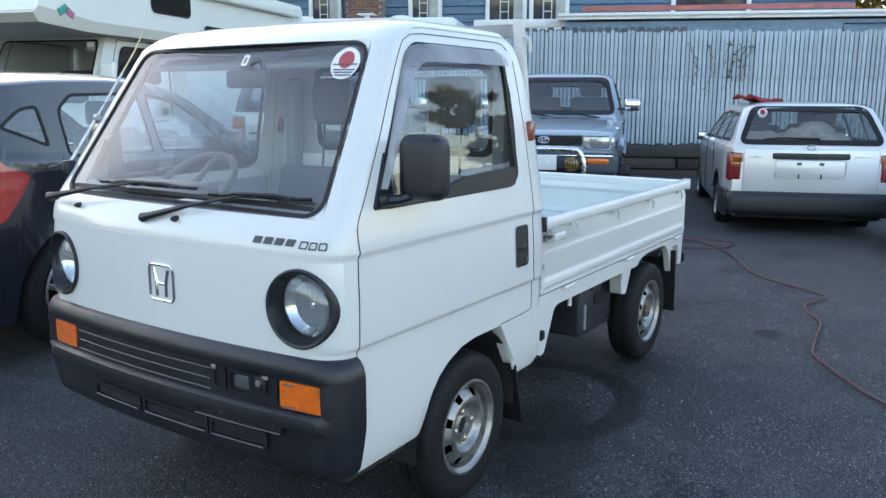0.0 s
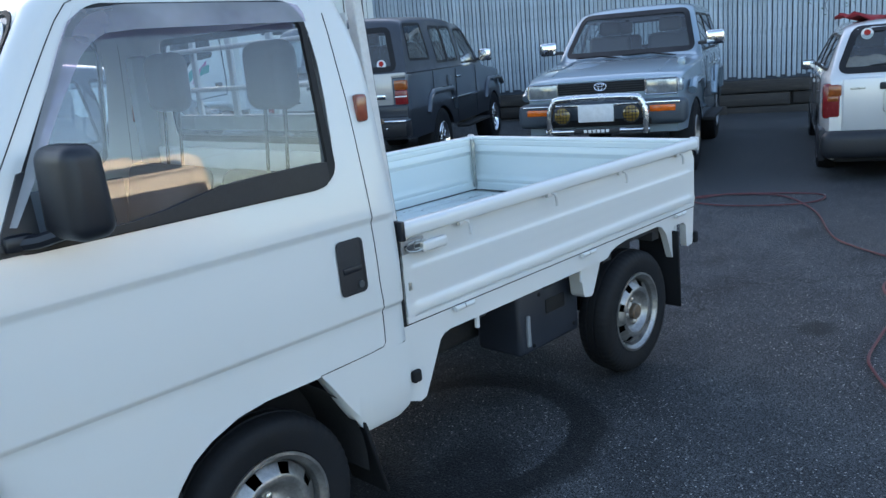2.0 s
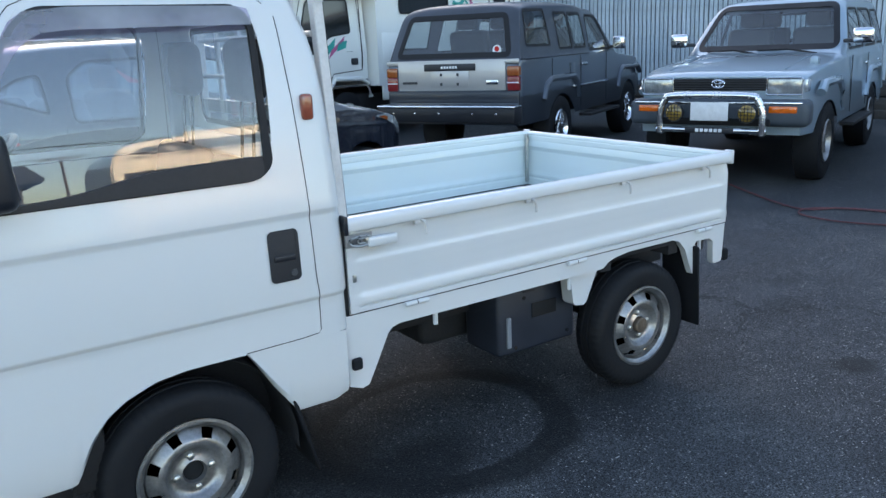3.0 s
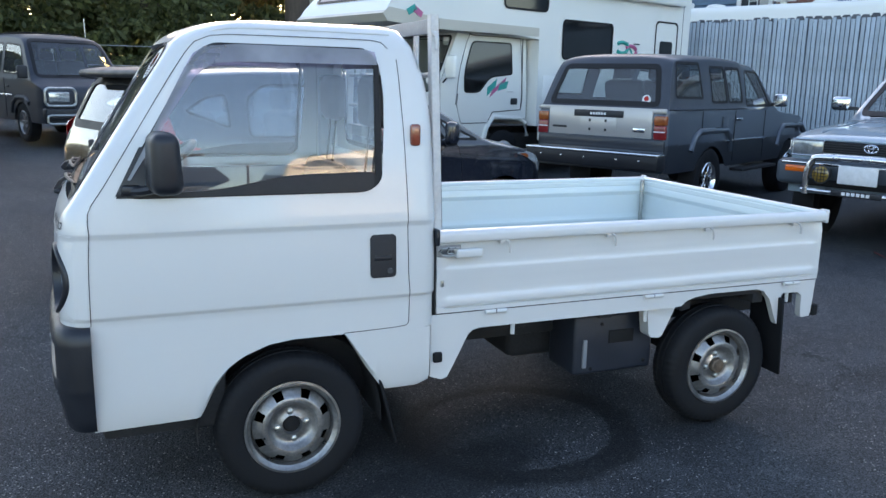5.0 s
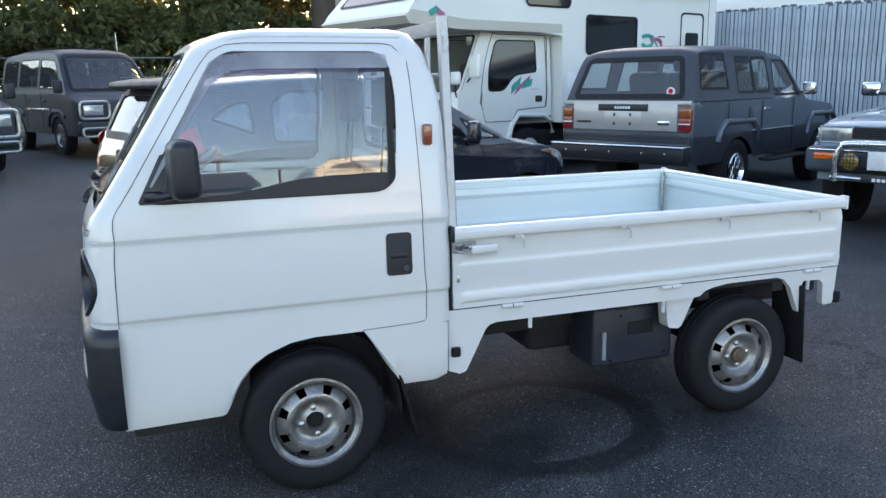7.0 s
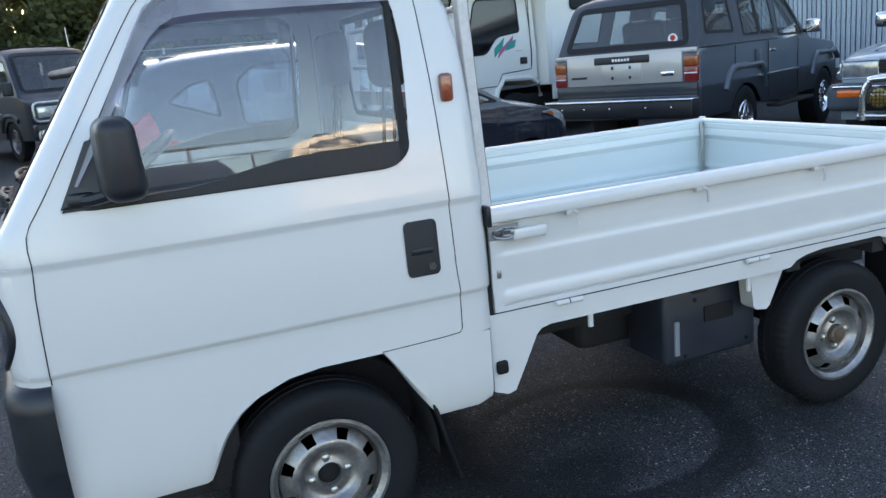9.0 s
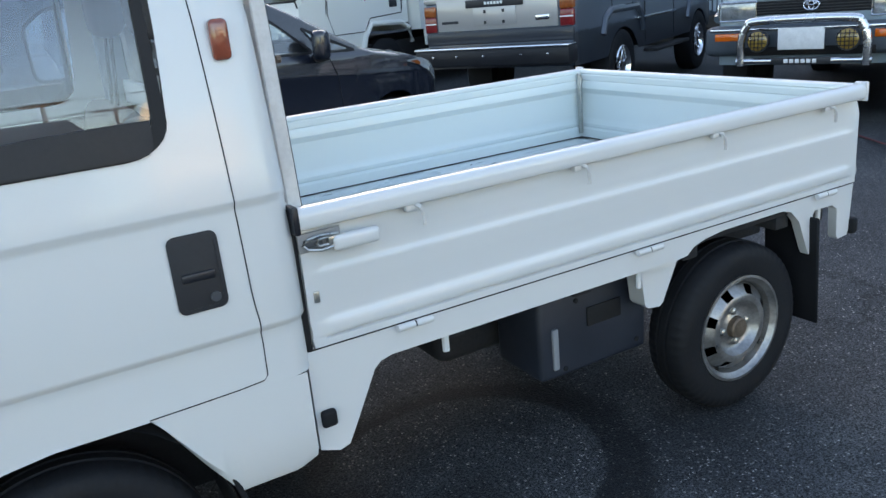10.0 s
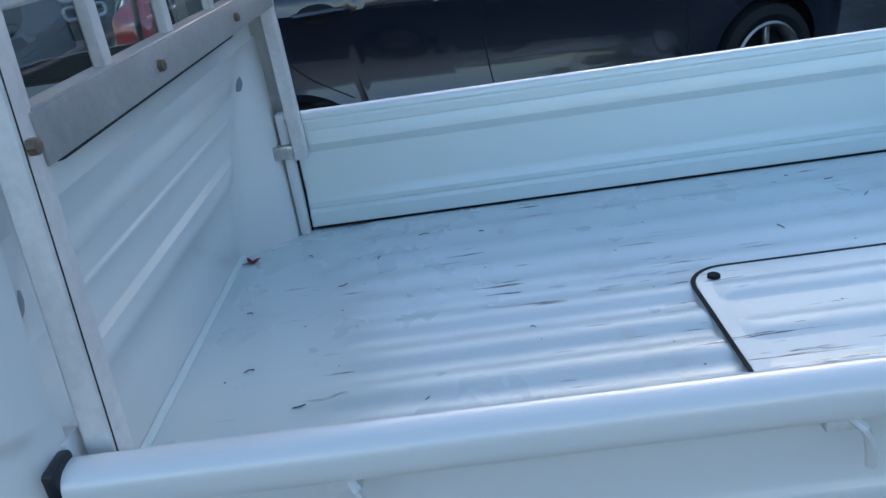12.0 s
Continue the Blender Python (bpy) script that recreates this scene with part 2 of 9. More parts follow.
def bed_floor_paint():
    """Pale bed paint with dark scratches along the ribs, scuffs and specks of grit."""
    m, nt, n, l, p = tree_of("bed_floor_paint")
    v = coords(nt)
    col = (0.64, 0.705, 0.705)
    tone = ramp(nt, noise_node(nt, 2.0, 3, 0.5, v).outputs["Fac"], [(0.3, tuple(c * 0.90 for c in col)), (0.7, col)])
    out = tone.outputs[0]
    lines = noise_node(nt, 1.0, 4, 0.6, coords(nt, scale=(5.0, 90.0, 1.0)))
    where = noise_node(nt, 3.2, 3, 0.6, v)
    a = ramp(nt, lines.outputs["Fac"], [(0.615, (0, 0, 0)), (0.64, (1, 1, 1))])
    b = ramp(nt, where.outputs["Fac"], [(0.50, (0, 0, 0)), (0.60, (1, 1, 1))])
    out = mixc(nt, mixc(nt, 1.0, a.outputs[0], b.outputs[0], "MULTIPLY"), out, (0.07, 0.07, 0.075))
    vor = n.new("ShaderNodeTexVoronoi")
    vor.inputs["Scale"].default_value = 22
    l.new(v, vor.inputs["Vector"])
    dots = ramp(nt, vor.outputs["Distance"], [(0.045, (1, 1, 1)), (0.07, (0, 0, 0))])
    pick = ramp(nt, vor.outputs["Color"], [(0.62, (0, 0, 0)), (0.66, (1, 1, 1))])
    out = mixc(nt, mixc(nt, 1.0, dots.outputs[0], pick.outputs[0], "MULTIPLY"), out, (0.09, 0.075, 0.06))
    dirt = ramp(nt, noise_node(nt, 7.0, 5, 0.65, v).outputs["Fac"], [(0.56, (0, 0, 0)), (0.74, (0.35, 0.35, 0.35))])
    out = mixc(nt, dirt.outputs[0], out, (0.42, 0.40, 0.36))
    l.new(out, p.inputs["Base Color"])
    rr = ramp(nt, noise_node(nt, 3.0, 4, 0.6, v).outputs["Fac"], [(0.3, (0.22,) * 3), (0.7, (0.42,) * 3)])
    l.new(rr.outputs[0], p.inputs["Roughness"])
    p.inputs["Coat Weight"].default_value = 0.22
    p.inputs["Coat Roughness"].default_value = 0.12
    return m


M["bed_floor"] = bed_floor_paint()


# ---------------------------------------------------------------- mesh helpers
def mesh_of(name, bm, mat, smooth=40):
    bmesh.ops.recalc_face_normals(bm, faces=bm.faces)
    me = bpy.data.meshes.new(name)
    bm.to_mesh(me)
    bm.free()
    me.materials.append(mat)
    if smooth:
        me.polygons.foreach_set("use_smooth", [True] * len(me.polygons))
        me.set_sharp_from_angle(angle=radians(smooth))
    return me


def part(name, bm, mat, parent=None, label="", smooth=40):
    """One mesh object, under a thing or a part."""
    ob = new(name, mesh_of(name, bm, mat, smooth))
    ob.parent = parent
    if label:
        ob["label"] = label
    return ob


def thing(name, label, category, m=None, group="", kind=""):
    ob = new(name)
    ob.empty_display_size = 0.2
    if m is not None:
        ob.matrix_world = m
    return tagged(ob, label, category, group, kind)


def box(bm, c, s, bev=0.0, seg=2, rot=None):
    r = bmesh.ops.create_cube(bm, size=1.0)
    vs = r["verts"]
    bmesh.ops.scale(bm, vec=s, verts=vs)
    if bev:
        es = list({e for v in vs for e in v.link_edges})
        vs = list({v for f in bmesh.ops.bevel(bm, geom=es, offset=min(bev, min(s) * 0.49), segments=seg, affect="EDGES", profile=0.5)["faces"] for v in f.verts} | {v for v in vs if v.is_valid})
    if rot is not None:
        bmesh.ops.rotate(bm, cent=(0, 0, 0), matrix=rot.to_3x3(), verts=vs)
    bmesh.ops.translate(bm, vec=c, verts=vs)
    return bm


def bx(c, s, bev=0.004, seg=2, rot=None):
    return box(bmesh.new(), c, s, bev, seg, rot)


def tube(bm, pts, r, seg=8, closed=False, caps=True):
    pts = [Vector(p) for p in pts]
    n = len(pts)
    rings = []
    up = Vector((0, 0, 1))
    for i, p in enumerate(pts):
        a = pts[(i - 1) % n] if (i or closed) else pts[0]
        b = pts[(i + 1) % n] if (i < n - 1 or closed) else pts[-1]
        d = (b - a).normalized()
        ref = up if abs(d.z) < 0.95 else Vector((1, 0, 0))
        s = d.cross(ref).normalized()
        t = s.cross(d)
        rr = r[i] if isinstance(r, (list, tuple)) else r
        rings.append([bm.verts.new(p + rr * (math.cos(q) * s + math.sin(q) * t)) for q in (2 * math.pi * k / seg for k in range(seg))])
    for i in range(n if closed else n - 1):
        A, B = rings[i], rings[(i + 1) % n]
        for k in range(seg):
            bm.faces.new((A[k], A[(k + 1) % seg], B[(k + 1) % seg], B[k]))
    if caps and not closed:
        bm.faces.new(rings[0])
        bm.faces.new(rings[-1])
    return bm


def tb(pts, r, seg=8, closed=False):
    return tube(bmesh.new(), pts, r, seg, closed)


def lathe(bm, prof, seg=32, axis="y", c=(0, 0, 0), closed=False):
    """Turns (radius, height) pairs round an axis."""
    rings = []
    for r, h in prof:
        ring = []
        for k in range(seg):
            q = 2 * math.pi * k / seg
            a, b = r * math.cos(q), r * math.sin(q)
            v = {"y": (a, h, b), "x": (h, a, b), "z": (a, b, h)}[axis]
            ring.append(bm.verts.new(Vector(v) + Vector(c)))
        rings.append(ring)
    m = len(rings)
    for i in range(m if closed else m - 1):
        A, B = rings[i], rings[(i + 1) % m]
        for k in range(seg):
            bm.faces.new((A[k], A[(k + 1) % seg], B[(k + 1) % seg], B[k]))
    if not closed:
        for ring, (r, h) in ((rings[0], prof[0]), (rings[-1], prof[-1])):
            bm.faces.new(ring)
    return bm


def prism(bm, poly, a, b, put):
    """Extrudes a 2D polygon from depth a to b; put(u, v, d) gives the 3D point."""
    A = [bm.verts.new(put(u, v, a)) for u, v in poly]
    B = [bm.verts.new(put(u, v, b)) for u, v in poly]
    n = len(poly)
    for i in range(n):
        bm.faces.new((A[i], A[(i + 1) % n], B[(i + 1) % n], B[i]))
    for i, j, k in tessellate_polygon([[Vector((u, v, 0)) for u, v in poly]]):
        bm.faces.new((A[i], A[j], A[k]))
        bm.faces.new((B[k], B[j], B[i]))
    return bm


def xz(y0):
    return lambda u, v, d: Vector((u, y0 + d, v))


def grid(bm, rows, skip=None):
    vs = [[bm.verts.new(p) for p in r] for r in rows]
    for i in range(len(vs) - 1):
        for j in range(len(vs[0]) - 1):
            if skip and skip(i, j):
                continue
            bm.faces.new((vs[i][j], vs[i][j + 1], vs[i + 1][j + 1], vs[i + 1][j]))
    return vs


def rrect(u0, u1, v0, v1, ru, rv=None, n=6):
    """Points of a rounded rectangle, counter-clockwise."""
    rv = ru if rv is None else rv
    out = []
    for cu, cv, q0 in ((u1 - ru, v1 - rv, 0), (u0 + ru, v1 - rv, 90), (u0 + ru, v0 + rv, 180), (u1 - ru, v0 + rv, 270)):
        for k in range(n + 1):
            q = radians(q0 + 90 * k / n)
            out.append((cu + ru * math.cos(q), cv + rv * math.sin(q)))
    return out


def squared(u0, u1, v0, v1, n=6):
    """The plain rectangle with the point count of rrect."""
    out = []
    for cu, cv in ((u1, v1), (u0, v1), (u0, v0), (u1, v0)):
        out += [(cu, cv)] * (n + 1)
    return out


def ring_patch(bm, surf, outer, inner, depth=0.0, lift=0.0):
    """A band between two outlines on a surface surf(u, v, offset)."""
    A = [bm.verts.new(surf(u, v, lift)) for u, v in outer]
    B = [bm.verts.new(surf(u, v, lift)) for u, v in inner]
    n = len(A)
    for i in range(n):
        bm.faces.new((A[i], A[(i + 1) % n], B[(i + 1) % n], B[i]))
    if depth:
        C = [bm.verts.new(surf(u, v, lift - depth)) for u, v in inner]
        for i in range(n):
            bm.faces.new((B[i], B[(i + 1) % n], C[(i + 1) % n], C[i]))
    bmesh.ops.remove_doubles(bm, verts=bm.verts, dist=0.0004)
    return bm


def fill_patch(bm, surf, outline, lift=0.0):
    """Fills an outline by a fan about its middle, following the surface."""
    cu, cv = sum(u for u, v in outline) / len(outline), sum(v for u, v in outline) / len(outline)
    rings = []
    for s in (1.0, 0.75, 0.5, 0.25):
        rings.append([bm.verts.new(surf(cu + (u - cu) * s, cv + (v - cv) * s, lift)) for u, v in outline])
    n = len(outline)
    for A, B in zip(rings, rings[1:]):
        for i in range(n):
            bm.faces.new((A[i], A[(i + 1) % n], B[(i + 1) % n], B[i]))
    bm.faces.new(rings[-1])
    return bm


def lerp(a, b, t):
    return a + (b - a) * t


def table(pts):
    """Linear interpolation through (x, y) pairs."""
    def at(x):
        if x <= pts[0][0]:
            return pts[0][1]
        for (x0, y0), (x1, y1) in zip(pts, pts[1:]):
            if x <= x1:
                return lerp(y0, y1, (x - x0) / (x1 - x0))
        return pts[-1][1]
    return at


def smooth_path(pts, n=6):
    """Catmull-Rom through points."""
    p = [Vector(q) for q in pts]
    out = []
    for i in range(len(p) - 1):
        a, b, c, d = p[max(i - 1, 0)], p[i], p[i + 1], p[min(i + 2, len(p) - 1)]
        for k in range(n):
            t = k / n
            out.append(0.5 * ((2 * b) + (c - a) * t + (2 * a - 5 * b + 4 * c - d) * t * t + (3 * b - a - 3 * c + d) * t ** 3))
    out.append(p[-1])
    return out


def rise(y):
    """The yard climbs gently away from the truck."""
    return 0.021 * max(0.0, y - 1.5) if y < 18 else 0.021 * 16.5


# ---------------------------------------------------------------- wheels
def steel_wheel(parent, c, out, R=0.268, rim=0.165, wd=0.145, rear=False, mats=("rubber", "steel", "rust"), holes=8):
    """A tyre on a slotted steel rim; out is +1 or -1, the way its face looks along y."""
    w = new("wheel")
    w.parent = parent
    w.location = c
    h = wd / 2
    bm = bmesh.new()
    prof = [(rim, -0.75, 0), (rim + 0.01, -0.95, 0), (R - 0.045, -1.06, 0), (R - 0.017, -0.94, 1), (R - 0.005, -0.74, 1), (R, -0.36, 1), (R - 0.001, -0.30, 0), (R - 0.008, -0.26, 0), (R - 0.008, -0.20, 0), (R, -0.16, 0), (R, 0.16, 0), (R - 0.008, 0.20, 0), (R - 0.008, 0.26, 0),
            (R - 0.001, 0.30, 0), (R, 0.36, 1), (R - 0.005, 0.74, 1), (R - 0.017, 0.94, 1), (R - 0.045, 1.06, 0), (rim + 0.034, 1.04, 0), (rim + 0.030, 1.07, 0), (rim + 0.012, 1.0, 0), (rim, 0.75, 0)]
    seg = 168
    rows = []
    for k in range(seg + 1):                 # every third strip is a groove across the shoulder
        q, low = 2 * math.pi * k / seg, (0.0035 if k % 3 == 0 else 0.0)
        rows.append([Vector(((r - low * g) * math.cos(q), z * h, (r - low * g) * math.sin(q))) for r, z, g in prof + prof[:1]])
    grid(bm, rows)
    bmesh.ops.remove_doubles(bm, verts=bm.verts, dist=0.0003)
    t = part("tyre", bm, M[mats[0]], w)
    o = out
    bm = bmesh.new()
    lathe(bm, [(rim + 0.006, o * h * 0.86), (rim + 0.007, o * h * 0.98), (rim - 0.002, o * h * 1.0), (rim - 0.008, o * h * 0.88), (rim - 0.016, o * h * 0.80), (rim - 0.020, o * h * 0.55), (rim - 0.023, o * h * 0.34), (rim - 0.023, -o * h * 0.6)], 48, closed=False)
    bm.faces.ensure_lookup_table()
    for f in [f for f in bm.faces if len(f.verts) > 8]:
        bm.faces.remove(f)
    part("rim", bm, M[mats[1]], w)
    # dished disc with slots along its edge
    bm = bmesh.new()
    n = holes * 6
    prof = [(rim - 0.022, 0.25), (rim - 0.023, 0.54), (rim - 0.027, 0.62), (rim - 0.048, 0.80), (rim - 0.054, 0.90), (0.101, 0.95), (0.090, 0.92), (0.079, 0.68), (0.070, 0.56), (0.054, 0.54), (0.043, 0.62), (0.036, 0.66), (0.031, 0.46)]
    rows = []
    for r, z in prof:
        rows.append([Vector((r * math.cos(2 * math.pi * k / n), o * h * z, r * math.sin(2 * math.pi * k / n))) for k in range(n + 1)])
    grid(bm, rows, lambda i, j: i in (2, 3) and j % 6 in (2, 3))
    bmesh.ops.remove_doubles(bm, verts=bm.verts, dist=0.0005)
    d = part("disc", bm, M[mats[1]], w, "dull silver slotted steel disc")
    bm = bmesh.new()
    lathe(bm, [(rim - 0.026, o * h * 0.36), (0.02, o * h * 0.36)], 32)
    part("drum", bm, M["gap"], w)
    bm = bmesh.new()
    if rear:
        lathe(bm, [(0.033, o * h * 0.5), (0.033, o * h * 0.88), (0.028, o * h * 0.95), (0.008, o * h * 0.95)], 20)
    else:
        lathe(bm, [(0.030, o * h * 0.44), (0.024, o * h * 0.50), (0.008, o * h * 0.52)], 20)
    part("hub_cap", bm, M[mats[2] if rear else "gap"], w, "weathered hub centre")
    for k in range(4):
        q = math.pi / 2 * k + 0.12
        bm = bmesh.new()
        lathe(bm, [(0.012, o * h * 0.52), (0.012, o * h * 0.68), (0.007, o * h * 0.73)], 6)
        nut = part("wheel_nut", bm, M["zinc"], w)
        nut.location = (0.052 * math.cos(q), 0, 0.052 * math.sin(q))
    return w


# ---------------------------------------------------------------- the white truck
YC = 0.735                       # its middle line; it stands along x, its nose towards -x
truck = thing("pickup_truck", "small white cab-over pickup truck with an open drop-side bed", "truck", pose(0, YC, 0))

X_FRONT = table([(0.60, -0.748), (0.70, -0.756), (0.90, -0.752), (1.0, -0.744), (1.05, -0.730), (1.085, -0.702), (1.585, -0.378), (1.60, -0.364), (1.62, -0.338), (1.637, -0.305), (1.65, -0.268), (1.66, -0.225), (1.668, -0.17), (1.676, -0.05)])
REAR_FLARE = table([(0.6, 0.025), (1.42, 0.026), (1.55, 0.008), (1.62, 0.0)])
X_REAR = table([(0.6, 0.505), (1.3, 0.50), (1.5, 0.488), (1.6, 0.462), (1.65, 0.43), (1.668, 0.39), (1.676, 0.33)])
HALF = table([(0.6, 0.690), (0.69, 0.689), (0.712, 0.6885), (0.716, 0.6885), (0.720, 0.690), (0.729, 0.6985), (0.735, 0.6990), (0.85, 0.699), (0.940, 0.6935), (0.978, 0.6895), (0.982, 0.6900), (0.992, 0.6970), (0.998, 0.6970), (1.07, 0.6862), (1.30, 0.650), (1.58, 0.596), (1.615, 0.580), (1.65, 0.545), (1.668, 0.47), (1.676, 0.33)])
C_R = table([(0.6, 0.115), (1.0, 0.115), (1.085, 0.075), (1.58, 0.062), (1.65, 0.12), (1.676, 0.16)])
BOW = 0.032


def cab_point(k, u, z, off=0.0):
    """A point of the near (y < 0) half of the cab: k is front, corner, side, rcorner or rear; u runs 0 to 1 along it."""
    w, r, xf, xr = HALF(z), C_R(z), X_FRONT(z), X_REAR(z) + REAR_FLARE(z) * (max(0.0, 1 - u / 0.25) if k == "rear" else 1.0)
    rx = r * 0.78
    if k == "front":
        return Vector((xf + BOW * u * u - off, -u * (w - r), z))
    if k == "corner":
        q = u * math.pi / 2
        return Vector((xf + BOW + rx - (rx + off) * math.cos(q), -(w - r + (r + off) * math.sin(q)), z))
    if k == "side":
        return Vector((lerp(xf + BOW + rx, xr - 0.05, u), -(w + off), z))
    if k == "rcorner":
        q = u * math.pi / 2
        return Vector((xr - 0.05 + (0.05 + off) * math.sin(q), -(w - 0.05 + (0.05 + off) * math.cos(q)), z))
    return Vector((xr + off, -(w - 0.05) * (1 - u), z))


def side_uv(s):
    """Side surface by fraction and height; s = -1 near side, +1 far side."""
    def f(u, v, off=0.0):
        p = cab_point("side", u, v, off)
        return Vector((p.x, p.y if s < 0 else -p.y, p.z))
    return f


def front_uv(u, v, off=0.0):
    p = cab_point("front", abs(u), v, off)
    return Vector((p.x, p.y if u >= 0 else -p.y, p.z))


def rear_uv(u, v, off=0.0):
    return Vector((X_REAR(v) + off, u, v))


def side_x(x, z):
    """The side fraction at which x lies at height z."""
    a, b = cab_point("side", 0, z).x, cab_point("side", 1, z).x
    return (x - a) / (b - a)


ZS = [0.60, 0.65, 0.694, 0.716, 0.720, 0.729, 0.735, 0.78, 0.85, 0.92, 0.972, 0.982, 0.992, 0.998, 1.03, 1.06, 1.085, 1.10, 1.15, 1.23, 1.32, 1.42, 1.50, 1.55, 1.585, 1.60, 1.62, 1.637, 1.65, 1.66, 1.668, 1.676]
F_WIN, R_WIN, F_DOOR = 0.052, 0.852, 0.925
COLS = [("front", u) for u in (0, 0.2, 0.4, 0.6, 0.74, 0.87, 1.0)] + [("corner", u) for u in (0.15, 0.3, 0.45, 0.7, 0.85, 1.0)] + [("side", u) for u in (F_WIN, 0.25, 0.45, 0.65, R_WIN, F_DOOR, 1.0)] + \
       [("rcorner", u) for u in (0.35, 0.7, 1.0)] + [("rear", u) for u in (0.25, 0.5, 0.75, 1.0)]


def cab_cell(i, j):
    """What a cell of the cab belongs to: door, hole or shell."""
    z = 0.5 * (ZS[i] + ZS[i + 1])
    k, u = COLS[j + 1]
    if k == "front" and 1.085 < z < 1.585:
        return "hole"
    if 0.716 < z < 0.972 and ((k == "front" and u > 0.8) or (k == "corner" and u < 0.72)):
        return "hole"
    if k == "side":
        if u <= F_DOOR + 1e-6 and z < 1.62:
            return "hole" if (F_WIN < u <= R_WIN + 1e-6 and 1.10 < z < 1.585) else "door"
    if k == "rear" and u > 0.2 and 0.60 < z < 1.55:
        return "hole"
    return "shell"


def cab_sheet(kind, sides):
    bm = bmesh.new()
    for s in sides:
        rows = []
        for z in ZS:
            rows.append([Vector((p.x, p.y * s, p.z)) for p in (cab_point(k, u, z) for k, u in COLS)])
        grid(bm, rows, lambda i, j: cab_cell(i, j) != kind)
    loose = [v for v in bm.verts if not v.link_faces]
    bmesh.ops.delete(bm, geom=loose, context="VERTS")
    bmesh.ops.remove_doubles(bm, verts=bm.verts, dist=0.0008)
    return bm


def sill(x):
    """The lower edge of the cab's side, over the front wheel arch."""
    return table([(-0.64, 0.345), (-0.315, 0.350), (-0.295, 0.385), (-0.262, 0.455), (-0.215, 0.515), (-0.165, 0.552), (-0.08, 0.588), (0.02, 0.602), (0.18, 0.604), (0.20, 0.575), (0.272, 0.455), (0.320, 0.385), (0.325, 0.372), (0.46, 0.372), (0.505, 0.39)])(x)


def low_panel(bm, s, x0, x1, n):
    rows = []
    xs = [lerp(x0, x1, i / n) for i in range(n + 1)]
    for t in (0, 0.12, 0.5, 1.0):
        row = []
        for x in xs:
            z = lerp(sill(x), 0.6, t)
            row.append(Vector((x, s * (HALF(0.6) - (0.012 if t == 0 else 0.0) - 0.02 * max(0, (0.55 - z)) ), z)))
        rows.append(row)
    lip = [Vector((p.x, p.y - s * 0.035, p.z)) for p in rows[0]]
    grid(bm, [lip] + rows)
    return bm


cab = part("cab", cab_sheet("shell", (1, -1)), M["white"], truck, "glossy white cab body")
bm = bmesh.new()                       # roof skin over the last ring
rows = []
ring = [cab_point(k, u, 1.676) for k, u in COLS]
for sc in (1.0, 0.6, 0.0):
    rows.append([Vector((lerp(0.14, p.x, sc), p.y * sc, 1.676 + 0.010 * (1 - sc * sc))) for p in ring])
for s in (1, -1):
    grid(bm, [[Vector((p.x, p.y * s, p.z)) for p in r] for r in rows])
bmesh.ops.remove_doubles(bm, verts=bm.verts, dist=0.0008)
part("roof", bm, M["white"], truck, "white pressed-steel roof")
for s in (1, -1):
    part("side_sill", low_panel(bmesh.new(), -s, 0.18, 0.505, 26), M["white"], truck)

# gutter along the roof edge
for s in (1, -1):
    pts = [cab_point("side", u, z, 0.002) for u, z in ((0.01, 1.622), (0.05, 1.632), (0.1, 1.635), (0.3, 1.636), (0.6, 1.636), (0.98, 1.634))]
    part("drip_rail", tb([(p.x, p.y * s, p.z) for p in pts], [0.001] + [0.004] * (len(pts) - 1), 6), M["white"], truck)

WIN_R = (0.075, 0.06)


def PANE_Y(z):
    """Half width of the cab at the drop glass, which is bent evenly from sill to roof."""
    a, k = radians(6.0), radians(7.1) / 0.452
    return 0.667 + (math.log(math.cos(a + k * (z - 1.118))) - math.log(math.cos(a))) / k


